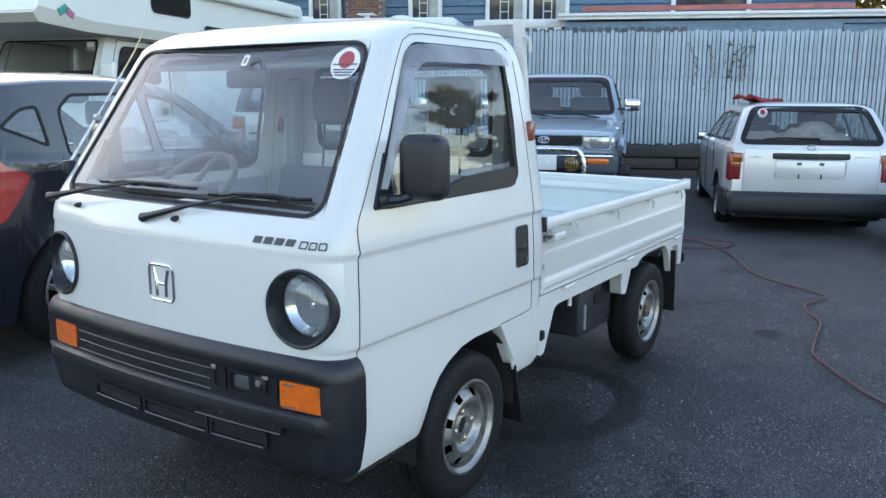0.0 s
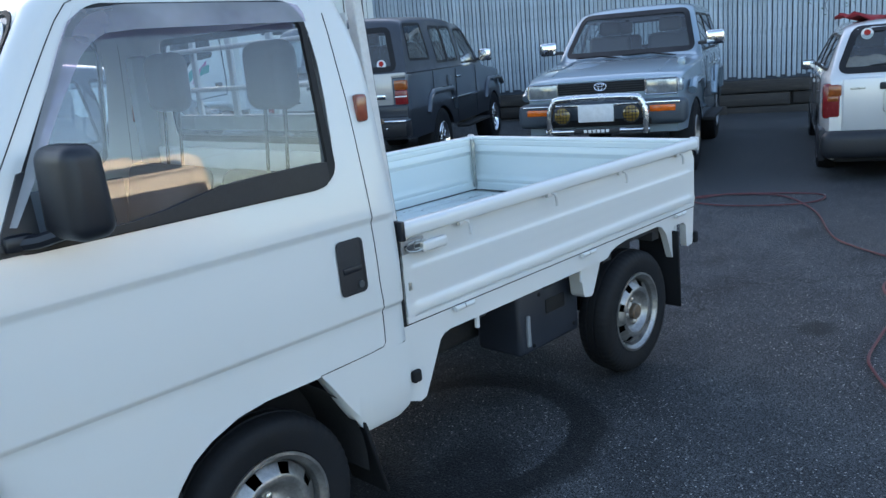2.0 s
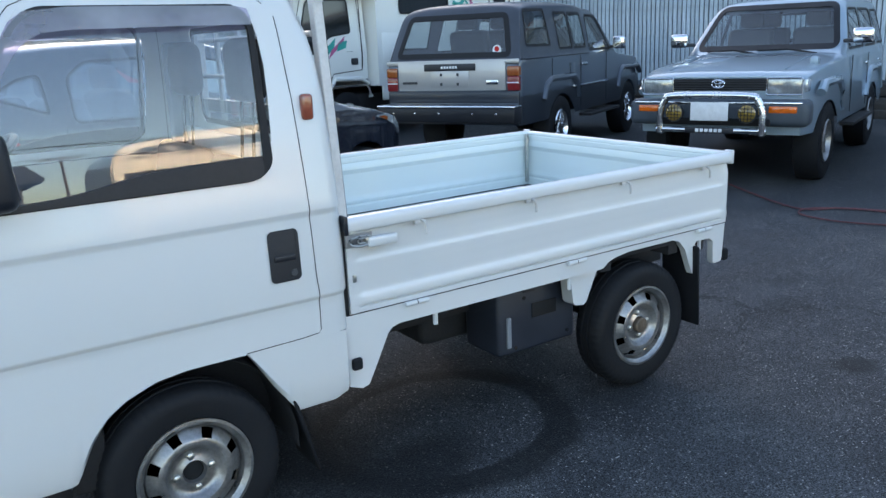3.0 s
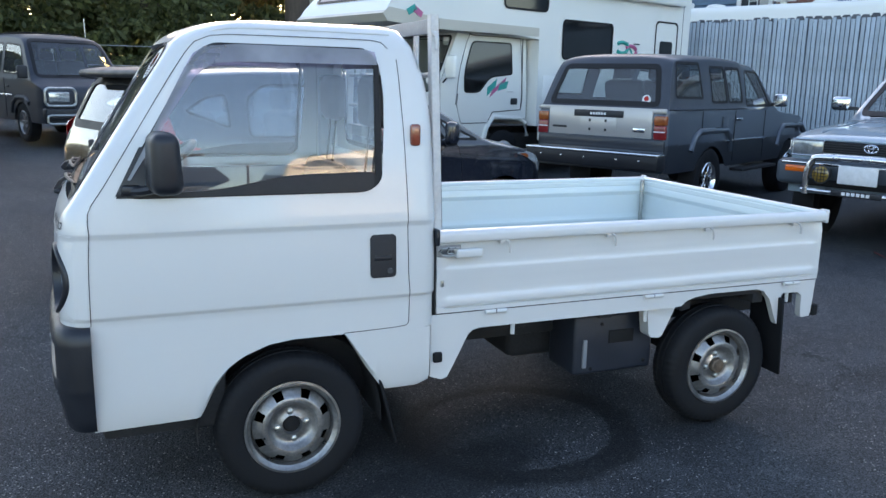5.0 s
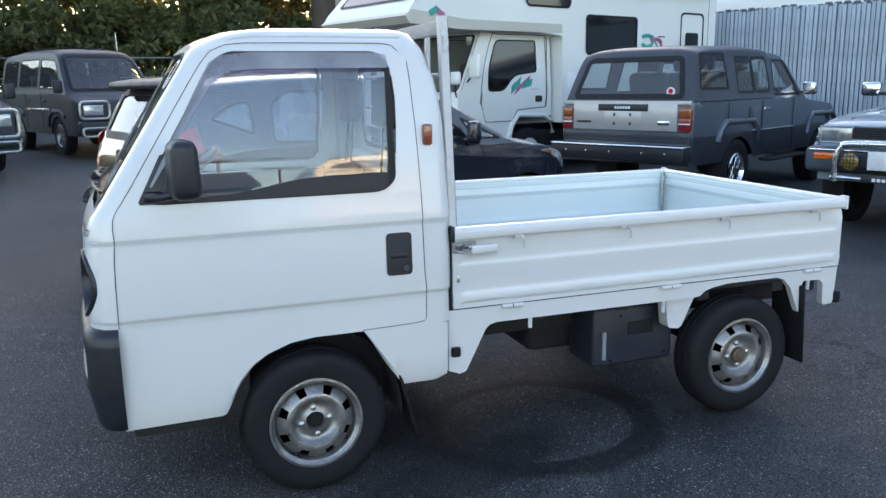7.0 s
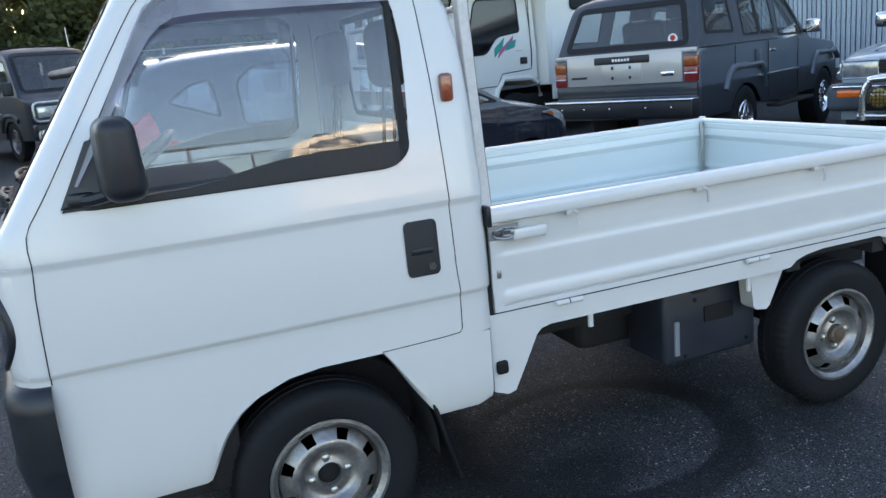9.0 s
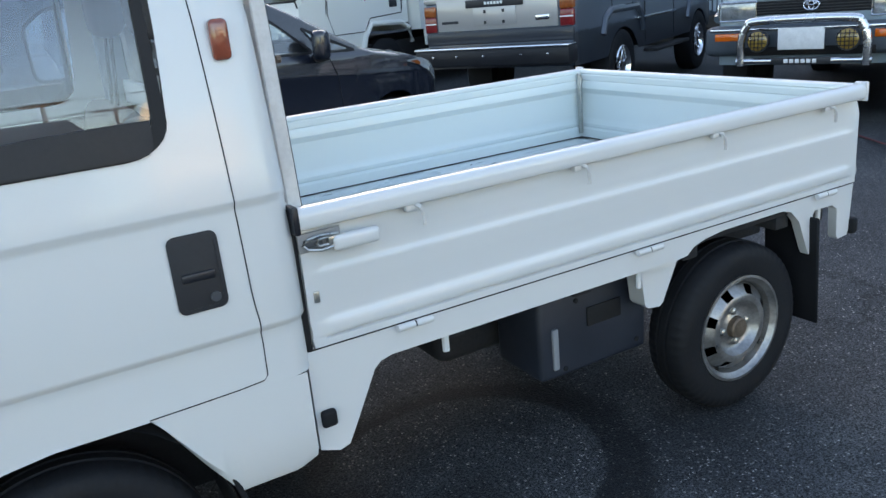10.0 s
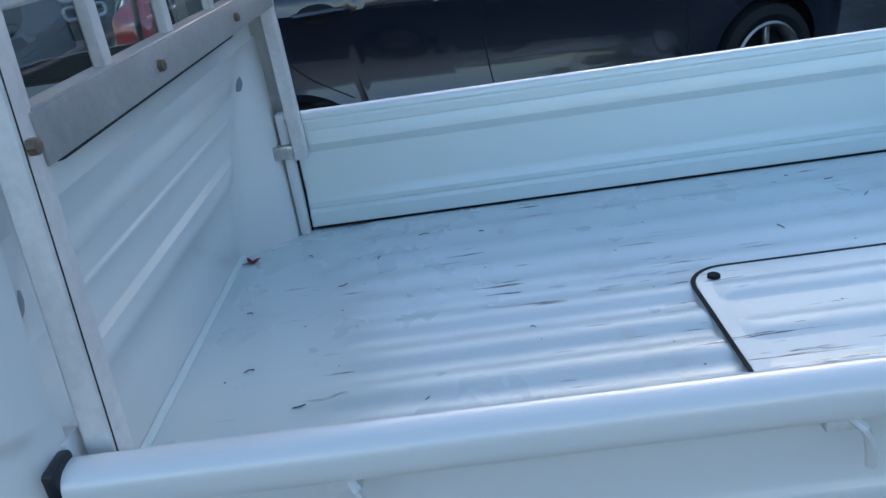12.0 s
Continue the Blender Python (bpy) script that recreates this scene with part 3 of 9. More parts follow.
for s in (-1, 1):
    sv = side_uv(s)
    bm = cab_sheet("door", (1 if s < 0 else -1,))
    low_panel(bm, s, -0.64, 0.18, 60)
    ring_patch(bm, sv, squared(F_WIN, R_WIN, 1.10, 1.585), rrect(F_WIN, R_WIN, 1.10, 1.585, *WIN_R))
    door = part("door", bm, M["white"], truck, "white door with two pressed crease lines")
    out0, in0 = rrect(F_WIN, R_WIN, 1.10, 1.585, *WIN_R), rrect(F_WIN + 0.02, R_WIN - 0.024, 1.118, 1.570, 0.07, 0.055)
    part("window_seal", ring_patch(bmesh.new(), sv, out0, in0, 0.012, 0.003), M["seal"], door, "black rubber window seal")
    bm = bmesh.new()
    grid(bm, [[Vector((cab_point("side", lerp(F_WIN + 0.014, R_WIN - 0.018, k / 8), z).x, s * PANE_Y(z), z)) for k in range(9)] for z in (lerp(1.112, 1.576, q / 30) for q in range(31))])
    pane = part("window_pane", bm, M["glass"], door, "clear side glass with faint reflections")
    pane.visible_shadow = False
    # dark trim that sweeps up along the sill of the glass
    bot = [(lerp(-0.535, 0.262, t), 1.104) for t in [k / 12 for k in range(13)]]
    top = [(0.280, 1.109), (0.289, 1.120), (0.292, 1.135), (0.292, 1.168), (0.25, 1.169), (0.10, 1.166), (-0.02, 1.160), (-0.10, 1.146), (-0.17, 1.132), (-0.25, 1.122), (-0.36, 1.118), (-0.47, 1.116), (-0.53, 1.116)]
    poly = bot + top
    bm = bmesh.new()
    A = [bm.verts.new(sv(side_x(x, z), z, 0.007)) for x, z in poly]
    B = [bm.verts.new(sv(side_x(x, z), z, -0.004)) for x, z in poly]
    f = bm.faces.new(A)
    for i in range(len(A)):
        bm.faces.new((A[i], A[(i + 1) % len(A)], B[(i + 1) % len(A)], B[i]))
    bmesh.ops.triangulate(bm, faces=[f])
    part("sill_trim", bm, M["trim_gloss"], door, "dark brown-black sill trim")
    bm = bmesh.new()
    prism(bm, [(-0.538, 1.110), (-0.448, 1.110), (-0.446, 1.262), (-0.462, 1.258)], 0.0, 0.010, lambda u, v, d: sv(side_x(u, v), v, d - 0.003))
    part("sail_panel", bm, M["black_plastic"], door)
    # smoked wind deflector over the top of the glass
    def band(a, b):
        bm = bmesh.new()
        rows = [[sv(side_x(x, z), z, o) for x, z in a] for o in (0.006,)] + [[sv(side_x(lerp(x0, x1, 0.5), lerp(z0, z1, 0.5)), lerp(z0, z1, 0.5), 0.022) for (x0, z0), (x1, z1) in zip(a, b)]] + [[sv(side_x(x, z), z, 0.026) for x, z in b]]
        grid(bm, rows)
        return bm
    outer = [(-0.500, 1.16), (-0.44, 1.27), (-0.375, 1.39), (-0.315, 1.50), (-0.285, 1.548), (-0.25, 1.572), (-0.15, 1.582), (0.1, 1.582), (0.28, 1.580), (0.315, 1.572)]
    inner = [(-0.492, 1.16), (-0.42, 1.27), (-0.345, 1.39), (-0.285, 1.475), (-0.255, 1.502), (-0.22, 1.520), (-0.15, 1.526), (0.1, 1.528), (0.28, 1.528), (0.315, 1.528)]
    vis = part("rain_visor", band(outer, inner), M["visor"], door, "smoked purple wind deflector")
    vis.visible_shadow = False
    # recessed black handle
    hx0, hx1, hz0, hz1 = 0.272, 0.368, 0.798, 0.952
    ho = [(side_x(x, 0.87), z) for x, z in rrect(hx0, hx1, hz0, hz1, 0.016)]
    hi = [(side_x(x, 0.87), z) for x, z in rrect(hx0 + 0.008, hx1 - 0.008, hz0 + 0.008, hz1 - 0.008, 0.012)]
    bm = ring_patch(bmesh.new(), sv, ho, hi, 0.004, 0.004)
    fill_patch(bm, sv, hi, 0.0030)
    h = part("door_handle", bm, M["dark_trim"], door, "black recessed plastic door handle")
    bm = bmesh.new()
    box(bm, sv(side_x(0.32, 0.9), 0.868, 0.002), (0.064, 0.010, 0.018), 0.004)
    part("pull", bm, M["black_plastic"], h)
    bm = bmesh.new()
    lathe(bm, [(0.010, 0), (0.010, s * 0.006), (0.004, s * 0.006)], 14, c=sv(side_x(0.345, 0.82), 0.822, 0.002))
    part("key_lock", bm, M["bar"], h)
    # shut lines
    for pts in ([(0.18, 0.604), (0.28, 0.606), (0.36, 0.608), (0.412, 0.612), (0.421, 0.622), (0.423, 0.70), (0.421, 0.75), (0.415, 0.80), (0.413, 0.95), (0.412, 1.10), (0.408, 1.30), (0.398, 1.50), (0.388, 1.60)],):
        up = [p for p in pts if p[1] < 0.63] + [(table([(z, x) for x, z in pts if z > 0.62])(z), z) for z in sorted(set(ZS[2:24] + [0.66, 0.75, 0.82, 0.88]))]
        p3 = [Vector((x, s * (HALF(max(z, 0.6)) + 0.0008), z)) for x, z in up]
        part("shut_line", tb(p3, 0.0012, 6), M["gap"], door)
    pts = [sv(0.004, z, 0.0010) for z in [0.705] + [q for q in ZS if 0.715 < q < 1.07]] + [sv(u, z, 0.0008) for u, z in ((0.004, 1.085), (0.006, 1.11), (0.008, 1.15), (0.008, 1.23), (0.008, 1.32), (0.008, 1.42), (0.010, 1.50), (0.014, 1.55), (0.022, 1.585), (0.045, 1.606), (0.12, 1.612), (0.3, 1.613), (0.5, 1.613), (0.7, 1.613), (0.85, 1.612), (0.90, 1.606), (0.921, 1.585))]
    part("shut_line", tb(pts, [0.0014] * 14 + [0.0012] * (len(pts) - 14), 6), M["gap"], door)
    # mirror
    yo = s * 0.700
    bm = bx((0, 0, 0), (0.098, 0.142, 0.188), 0.034, 5)
    for v in bm.verts:                   # narrower towards its top
        v.co.x = -0.049 + (v.co.x + 0.049) * (1 - 0.9 * (v.co.z + 0.094)) + 0.02 * (v.co.z + 0.094)
    turn = Matrix.Translation((-0.394, s * 0.757, 1.217)) @ Matrix.Rotation(s * radians(-8), 4, "Z")
    bmesh.ops.transform(bm, matrix=turn, verts=bm.verts)
    mir = part("door_mirror", bm, M["black_plastic"], door, "large matt black door mirror")
    bm = bx((0.0385, 0, -0.004), (0.006, 0.100, 0.128), 0.002, 2, rot=Matrix.Rotation(radians(-5), 4, "Y"))
    bmesh.ops.transform(bm, matrix=turn, verts=bm.verts)
    part("mirror_glass", bm, M["chrome"], mir)
    bm = tb([(-0.49, yo - s * 0.015, 1.125), (-0.46, s * 0.712, 1.128), (-0.41, s * 0.735, 1.140)], 0.015, 8)
    box(bm, (-0.490, s * 0.686, 1.128), (0.060, 0.030, 0.034), 0.010)
    part("mirror_arm", bm, M["black_plastic"], mir)
    # amber marker on the rear pillar
    part("side_marker", bx((0.448, s * 0.655, 1.293), (0.036, 0.030, 0.076), 0.010, 3), M["amber_dk"], truck, "amber side marker lamp")

# windscreen
wo, wi = rrect(-0.995, 0.995, 1.087, 1.583, 0.10, 0.05), rrect(-0.976, 0.976, 1.097, 1.575, 0.092, 0.046)
bm = ring_patch(bmesh.new(), front_uv, squared(-1, 1, 1.085, 1.585), wo)
part("screen_surround", bm, M["white"], truck)
scr = part("windscreen", fill_patch(bmesh.new(), front_uv, wi, -0.004), M["screen"], truck, "raked clear windscreen")
scr.visible_shadow = False
part("screen_seal", ring_patch(bmesh.new(), front_uv, wo, wi, 0.01, 0.003), M["seal"], scr, "black windscreen rubber")
# dark band along the foot of the screen
bm = fill_patch(bmesh.new(), front_uv, [(-0.93, 1.104), (0.93, 1.104), (0.94, 1.116), (0.6, 1.122), (0, 1.124), (-0.6, 1.122), (-0.94, 1.116)], -0.002)
part("screen_band", bm, M["seal"], scr)

# stickers on the glass
def disc_on(surf, u, v, r, su, mat, parent, lift, name, label=""):
    o = [(u + r * su * math.cos(2 * math.pi * k / 28), v + r * math.sin(2 * math.pi * k / 28)) for k in range(28)]
    return part(name, fill_patch(bmesh.new(), surf, o, lift), mat, parent, label)


stk = disc_on(front_uv, 0.865, 1.515, 0.048, 1.95, M["trim_white"], scr, 0.0005, "sticker", "round white dealer sticker with a red dot")
disc_on(front_uv, 0.868, 1.526, 0.026, 1.95, M["red"], stk, 0.0015, "red_dot")
for k, (wd, z) in enumerate(((0.08, 1.512), (0.07, 1.496), (0.06, 1.488), (0.05, 1.480))):
    o = rrect(0.868 - wd, 0.868 + wd, z - 0.002, z + 0.002, 0.001)
    part("print_bar", fill_patch(bmesh.new(), front_uv, o, 0.0022), M["ink"], stk)
o = rrect(0.085, 0.135, 1.515, 1.55, 0.004)
st2 = part("sticker", fill_patch(bmesh.new(), front_uv, o, 0.0005), M["trim_white"], scr, "small pale inspection sticker")
o = rrect(0.098, 0.122, 1.522, 1.542, 0.004)
part("print_bar", fill_patch(bmesh.new(), front_uv, o, 0.0015), M["fog"], st2)

# rear window with its rubber
ro, ri = rrect(-0.475, 0.475, 1.180, 1.548, 0.06), rrect(-0.445, 0.445, 1.203, 1.525, 0.05)
hw = (HALF(1.3) - 0.05)
bm = ring_patch(bmesh.new(), rear_uv, squared(-hw, hw, 1.15, 1.55), ro, 0, 0.001)
part("rear_panel", bm, M["white"], truck)
rp = part("rear_window", fill_patch(bmesh.new(), rear_uv, ri, -0.004), M["glass"], truck, "rear cab window")
rp.visible_shadow = False
part("window_seal", ring_patch(bmesh.new(), rear_uv, ro, ri, 0.01, 0.004), M["seal"], rp)
# the back wall below the window leans forward towards the bed floor, with pressed ribs
B_IN = table([(0.60, 0.366), (0.645, 0.370), (0.70, 0.378), (1.00, 0.436), (1.10, 0.470), (1.135, 0.488), (1.15, 0.500)])
RIBS = table([(0.60, 0.0), (0.845, 0.0), (0.857, 0.010), (0.905, 0.010), (0.917, 0.0), (0.985, 0.0), (0.990, 0.004), (0.996, 0.004), (1.001, 0.0), (1.042, 0.0), (1.05, 0.0030), (1.058, 0.0062), (1.066, 0.0066), (1.074, 0.0052), (1.083, 0.0018), (1.092, 0.0)])
bm = bmesh.new()
rows = []
ys = [0, 0.2, 0.40, 0.455, 0.485, 0.51, 0.535, 0.56, 0.585, 0.61, 0.63, 0.645]
for z in (0.60, 0.625, 0.645, 0.70, 0.77, 0.845, 0.851, 0.857, 0.88, 0.905, 0.911, 0.917, 0.95, 0.985, 0.990, 0.996, 1.001, 1.02, 1.042, 1.046, 1.05, 1.054, 1.058, 1.062, 1.066, 1.07, 1.074, 1.079, 1.083, 1.088, 1.092, 1.10, 1.12, 1.135, 1.15):
    row = []
    for y in ys:
        e = min(1, max(0, (y - 0.50) / 0.125))
        e = e * e * (3 - 2 * e)
        k = min(1, max(0, (0.49 - y) / 0.035))
        row.append(Vector((lerp(B_IN(z) + RIBS(z) * k, X_REAR(z) - 0.002, e), y, z)))
    rows.append(row)
for s in (1, -1):
    grid(bm, [[Vector((p.x, p.y * s, p.z)) for p in r] for r in rows])
bmesh.ops.remove_doubles(bm, verts=bm.verts, dist=0.0005)
part("back_wall", bm, M["white"], truck, "white pressed back wall with two long ribs")

# front crease, emblem and lettering blocks
for z, r in ((0.988, 0.0016),):
    pts = [front_uv(u, z, 0.0) for u in (-1, -0.6, -0.2, 0.2, 0.6, 1)]
    left = [Vector((p.x, -p.y, p.z)) for p in (cab_point("corner", u, z) for u in (0.9, 0.6, 0.3))]
    right = [cab_point("corner", u, z) for u in (0.3, 0.6, 0.9)]
    part("crease", tb(left + pts + right, r, 6), M["white"], truck)
em = new("emblem")
em.parent = truck
em.location = (0.005, -0.016, -0.004)
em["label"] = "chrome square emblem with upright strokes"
def emb(pts, r):
    return tb([Vector((X_FRONT(0.855) - 0.006, y, z)) for y, z in pts], r, 6)
bm = tb([Vector((X_FRONT(0.85) - 0.005, y, z)) for y, z in rrect(-0.056, 0.056, 0.799, 0.911, 0.016)], 0.005, 6, True)
part("border", bm, M["chrome"], em)
for pts in ([(0.034, 0.898), (0.023, 0.858), (0.021, 0.812)], [(-0.034, 0.898), (-0.023, 0.858), (-0.021, 0.812)], [(-0.021, 0.853), (0.021, 0.853)]):
    part("stroke", emb(pts, 0.0055), M["chrome"], em)
for i in range(4):
    u0 = 0.675 + i * 0.066
    o = [(u0, 1.012), (u0 + 0.052, 1.012), (u0 + 0.057, 1.032), (u0 + 0.005, 1.032)]
    part("name_block", fill_patch(bmesh.new(), front_uv, o, 0.002), M["ink"], truck)
for i in range(3):
    u0 = 0.955 + i * 0.058
    def cor(u, v, off=0.0):
        return front_uv(u, v, off) if u <= 1 else cab_point("corner", (u - 1) * 3.1, v, off)
    o = rrect(u0, u0 + 0.048, 1.008, 1.030, 0.006, 0.004, 3)
    i_ = rrect(u0 + 0.008, u0 + 0.040, 1.012, 1.026, 0.005, 0.003, 3)
    part("name_outline", ring_patch(bmesh.new(), cor, o, i_, 0, 0.002), M["ink"], truck)

# headlamps: a deep black bezel round a domed lens, let into the front panel
def front_y(y, z, off=0.0):
    """The point of the nose at the distance y from the middle line."""
    w, r = HALF(z), C_R(z)
    if abs(y) <= w - r:
        p = cab_point("front", abs(y) / (w - r), z, off)
    else:
        p = cab_point("corner", math.asin(min(1, (abs(y) - (w - r)) / r)) / (math.pi / 2), z, off)
    return Vector((p.x, math.copysign(abs(p.y), -y), p.z))


LAMP_Y, LAMP_Z, LAMP_R = 0.566, 0.842, 0.110
for s in (-1, 1):
    cols = [c for c in COLS if (c[0] == "front" and c[1] >= 0.74) or (c[0] == "corner" and c[1] <= 0.71)]
    zs = [z for z in ZS if 0.715 < z < 0.973]
    edge = [cab_point(*c, zs[0]) for c in cols] + [cab_point(*cols[-1], z) for z in zs[1:]] + [cab_point(*c, zs[-1]) for c in cols[-2::-1]] + [cab_point(*cols[0], z) for z in zs[-2:0:-1]]
    bm = bmesh.new()
    rows = []
    fine = []
    for i, p in enumerate(edge):
        q = edge[(i + 1) % len(edge)]
        fine += [p, lerp(p, q, 1 / 3), lerp(p, q, 2 / 3)]
    for t in (0.0, 0.35, 0.7, 1.0):
        row = []
        for i, p in enumerate(fine):
            q = math.atan2(p.z - LAMP_Z, -p.y - LAMP_Y)
            yy, zz = LAMP_Y + LAMP_R * math.cos(q), LAMP_Z + LAMP_R * math.sin(q)
            if t == 0:
                v = p
            else:
                v = front_y(-lerp(-p.y, yy, t), lerp(p.z, zz, t))
            row.append(Vector((v.x, s * abs(v.y), v.z)))
        rows.append(row + row[:1])
    grid(bm, rows)
    bmesh.ops.remove_doubles(bm, verts=bm.verts, dist=0.0004)
    part("lamp_panel", bm, M["white"], truck)
    lamp = new("headlamp")
    lamp.parent = truck
    lamp["label"] = "round headlamp in a black plastic bezel"
    def rim_row(rad, depth):
        out = []
        for k in range(49):
            q = 2 * math.pi * k / 48
            v = front_y(LAMP_Y + rad * math.cos(q), LAMP_Z + rad * math.sin(q))
            out.append(Vector((v.x + depth, s * abs(v.y), v.z)))
        return out
    flat = X_FRONT(LAMP_Z) + BOW + 0.036
    bm = bmesh.new()
    inner = [Vector((flat - 0.006, s * (LAMP_Y - 0.008 + 0.088 * math.cos(2 * math.pi * k / 48)), LAMP_Z + 0.088 * math.sin(2 * math.pi * k / 48))) for k in range(49)]
    grid(bm, [rim_row(0.1125, 0.004), rim_row(0.1125, -0.008), rim_row(0.108, -0.011), rim_row(0.101, -0.009), rim_row(0.097, 0.004), inner])
    bmesh.ops.remove_doubles(bm, verts=bm.verts, dist=0.0003)
    part("bezel", bm, M["black_plastic"], lamp, "black plastic bezel")
    bm = bmesh.new()
    ctr = (flat, s * (LAMP_Y - 0.008), LAMP_Z)
    lathe(bm, [(0.089, 0.004), (0.076, 0.020), (0.056, 0.034), (0.030, 0.043), (0.006, 0.046)], 48, "x", ctr)
    bm.faces.ensure_lookup_table()
    for f in [f for f in bm.faces if len(f.verts) > 8 and f.calc_center_median().x < flat + 0.02]:
        bm.faces.remove(f)
    part("reflector", bm, M["mirror"], lamp, "bright bowl reflector")
    bm = bmesh.new()
    lathe(bm, [(0.012, 0.044), (0.012, 0.020), (0.006, 0.014)], 12, "x", ctr)
    part("bulb", bm, M["chrome"], lamp)
    bm = bmesh.new()
    lathe(bm, [(0.089, 0.006), (0.086, -0.004), (0.068, -0.016), (0.04, -0.024), (0.004, -0.027)], 48, "x", ctr)
    for f in [f for f in bm.faces if len(f.verts) > 8 and f.calc_center_median().x > flat]:
        bm.faces.remove(f)
    gl = part("lens", bm, M["lamp_glass"], lamp, "domed fluted glass lens")
    gl.visible_shadow = False
    for k in range(-5, 6):
        y = k * 0.0145
        hgt = math.sqrt(max(0.0, 0.080 ** 2 - y * y))
        pts = [Vector((flat - 0.027 + 2.9 * (y * y + z * z), s * (LAMP_Y - 0.008) + y, LAMP_Z + z)) for z in (-hgt, -hgt / 2, 0, hgt / 2, hgt)]
        part("flute", tb(pts, 0.0009, 5), M["lamp_glass"], lamp)

# aerial folded along the far pillar
def far_pillar(z, off):
    p = cab_point("corner", 0.42, z, off)
    return Vector((p.x, -p.y, p.z))
ae = part("aerial", tb([far_pillar(1.175, 0.020), far_pillar(1.36, 0.020)], 0.0065, 8), M["zinc"], truck, "telescopic aerial laid along the pillar")
part("aerial_section", tb([far_pillar(1.36, 0.020), far_pillar(1.50, 0.024)], 0.0048, 8), M["zinc"], ae)
part("aerial_section", tb([far_pillar(1.50, 0.024), far_pillar(1.585, 0.030), far_pillar(1.585, 0.030) + Vector((0.045, 0, 0.075))], [0.0036, 0.003, 0.0016], 6), M["brass"], ae)
part("aerial_clip", bx(far_pillar(1.34, 0.016), (0.030, 0.020, 0.022), 0.005), M["zinc"], ae)
part("aerial_base", bx(far_pillar(1.165, 0.014), (0.045, 0.03, 0.05), 0.010, 3), M["black_plastic"], ae)

# bumper: a black wrap-round moulding with slots
B_W, B_R = HALF(0.66), 0.078


def bump_at(y, out):
    """Plan of the bumper: a bowed front with tighter corners than the cab above it. y >= 0."""
    flat, e = B_W - B_R, B_W - 0.115
    xf = X_FRONT(0.66)
    if y <= flat:
        return Vector((xf + BOW * (y / e) ** 2 - out, y, 0))
    q = math.asin(min(1.0, (y - flat) / B_R))
    return Vector((xf + BOW * (flat / e) ** 2 + 0.062 - (0.062 + out) * math.cos(q), flat + (B_R + out) * math.sin(q), 0))


def bump_path(out):
    half = [bump_at((B_W - B_R) * k / 10, out) for k in range(11)] + [bump_at(B_W - B_R + B_R * math.sin(q * math.pi / 2), out) for q in (0.15, 0.3, 0.45, 0.6, 0.8, 1.0)]
    half.append(Vector((-0.632, half[-1].y, 0)))
    return half[::-1] + [Vector((p.x, -p.y, 0)) for p in half[1:]]


BUMP = [(0.704, -0.02), (0.704, 0.004), (0.697, 0.018), (0.680, 0.028), (0.656, 0.032), (0.646, 0.027), (0.641, 0.015), (0.546, 0.013), (0.541, 0.024), (0.534, 0.033), (0.516, 0.036), (0.500, 0.034), (0.495, 0.016), (0.45, 0.012), (0.40, 0.010), (0.372, 0.004), (0.354, -0.010), (0.352, -0.06)]
SMOOTH = table([(0.354, -0.004), (0.375, 0.010), (0.42, 0.020), (0.50, 0.033), (0.60, 0.034), (0.66, 0.032), (0.680, 0.026), (0.695, 0.018), (0.704, 0.004)])
paths = []
for z, o in BUMP:
    a, b = bump_path(o), bump_path(SMOOTH(z) if z > 0.353 and o > -0.015 else o)
    k = len(a)
    paths.append([Vector((*(b[i] if (i < 6 or i > k - 7) else a[i]).xy, z)) for i in range(k)])
bm = bmesh.new()
grid(bm, paths)
bumper = part("front_bumper", bm, M["black_plastic"], truck, "black plastic wrap-round front bumper")


def on_bump(u, z, out):
    p = front_uv(u, 0.66, out)
    return Vector((p.x, p.y, z))


for z in (0.622, 0.590, 0.558):
    part("grille_bar", tb([on_bump(u, z, 0.020) for u in (-0.78, -0.5, -0.2, 0.1, 0.41)], 0.0024, 6), M["bar"], bumper)
    part("grille_gap", bx(on_bump(-0.15, z + 0.015, 0.010) + Vector((0.012, 0, 0)), (0.02, 0.60, 0.012), 0.003), M["gap"], bumper)
for z in (0.622, 0.558):
    part("grille_bar", tb([on_bump(u, z, 0.020) for u in (0.90, 0.97)], 0.0024, 6), M["bar"], bumper)
for u0, u1 in ((0.43, 0.525), (0.54, 0.865)):
    bm = bmesh.new()
    surf = lambda u, v, off=0.0: on_bump(u, v, 0.018 + off)
    ring_patch(bm, surf, rrect(u0, u1, 0.566, 0.634, 0.022, 0.014), rrect(u0 + 0.012, u1 - 0.012, 0.573, 0.627, 0.018, 0.012), 0.012, 0.004)
    part("grille_pocket", bm, M["black_plastic"], bumper)
part("tow_plate", bx(on_bump(0.62, 0.600, 0.013), (0.006, 0.062, 0.040), 0.003), M["bar"], bumper, "grey metal plate behind the grille")
part("bolt_bracket", bx(on_bump(0.755, 0.606, 0.018), (0.010, 0.045, 0.050), 0.006), M["black_plastic"], bumper)
bm = bmesh.new()
lathe(bm, [(0.010, 0.004), (0.010, -0.008), (0.005, -0.009)], 6, "x", on_bump(0.755, 0.612, 0.024))
part("bolt", bm, M["zinc"], bumper)
part("tag", bx(on_bump(0.44, 0.630, 0.022), (0.004, 0.018, 0.013), 0.001), M["zinc"], bumper)
part("tag", bx(on_bump(0.79, 0.630, 0.022), (0.004, 0.022, 0.010), 0.001), M["zinc"], bumper)
bm = bmesh.new()
brk = lambda u, v, off=0.0: on_bump(u, v, 0.019 + off)
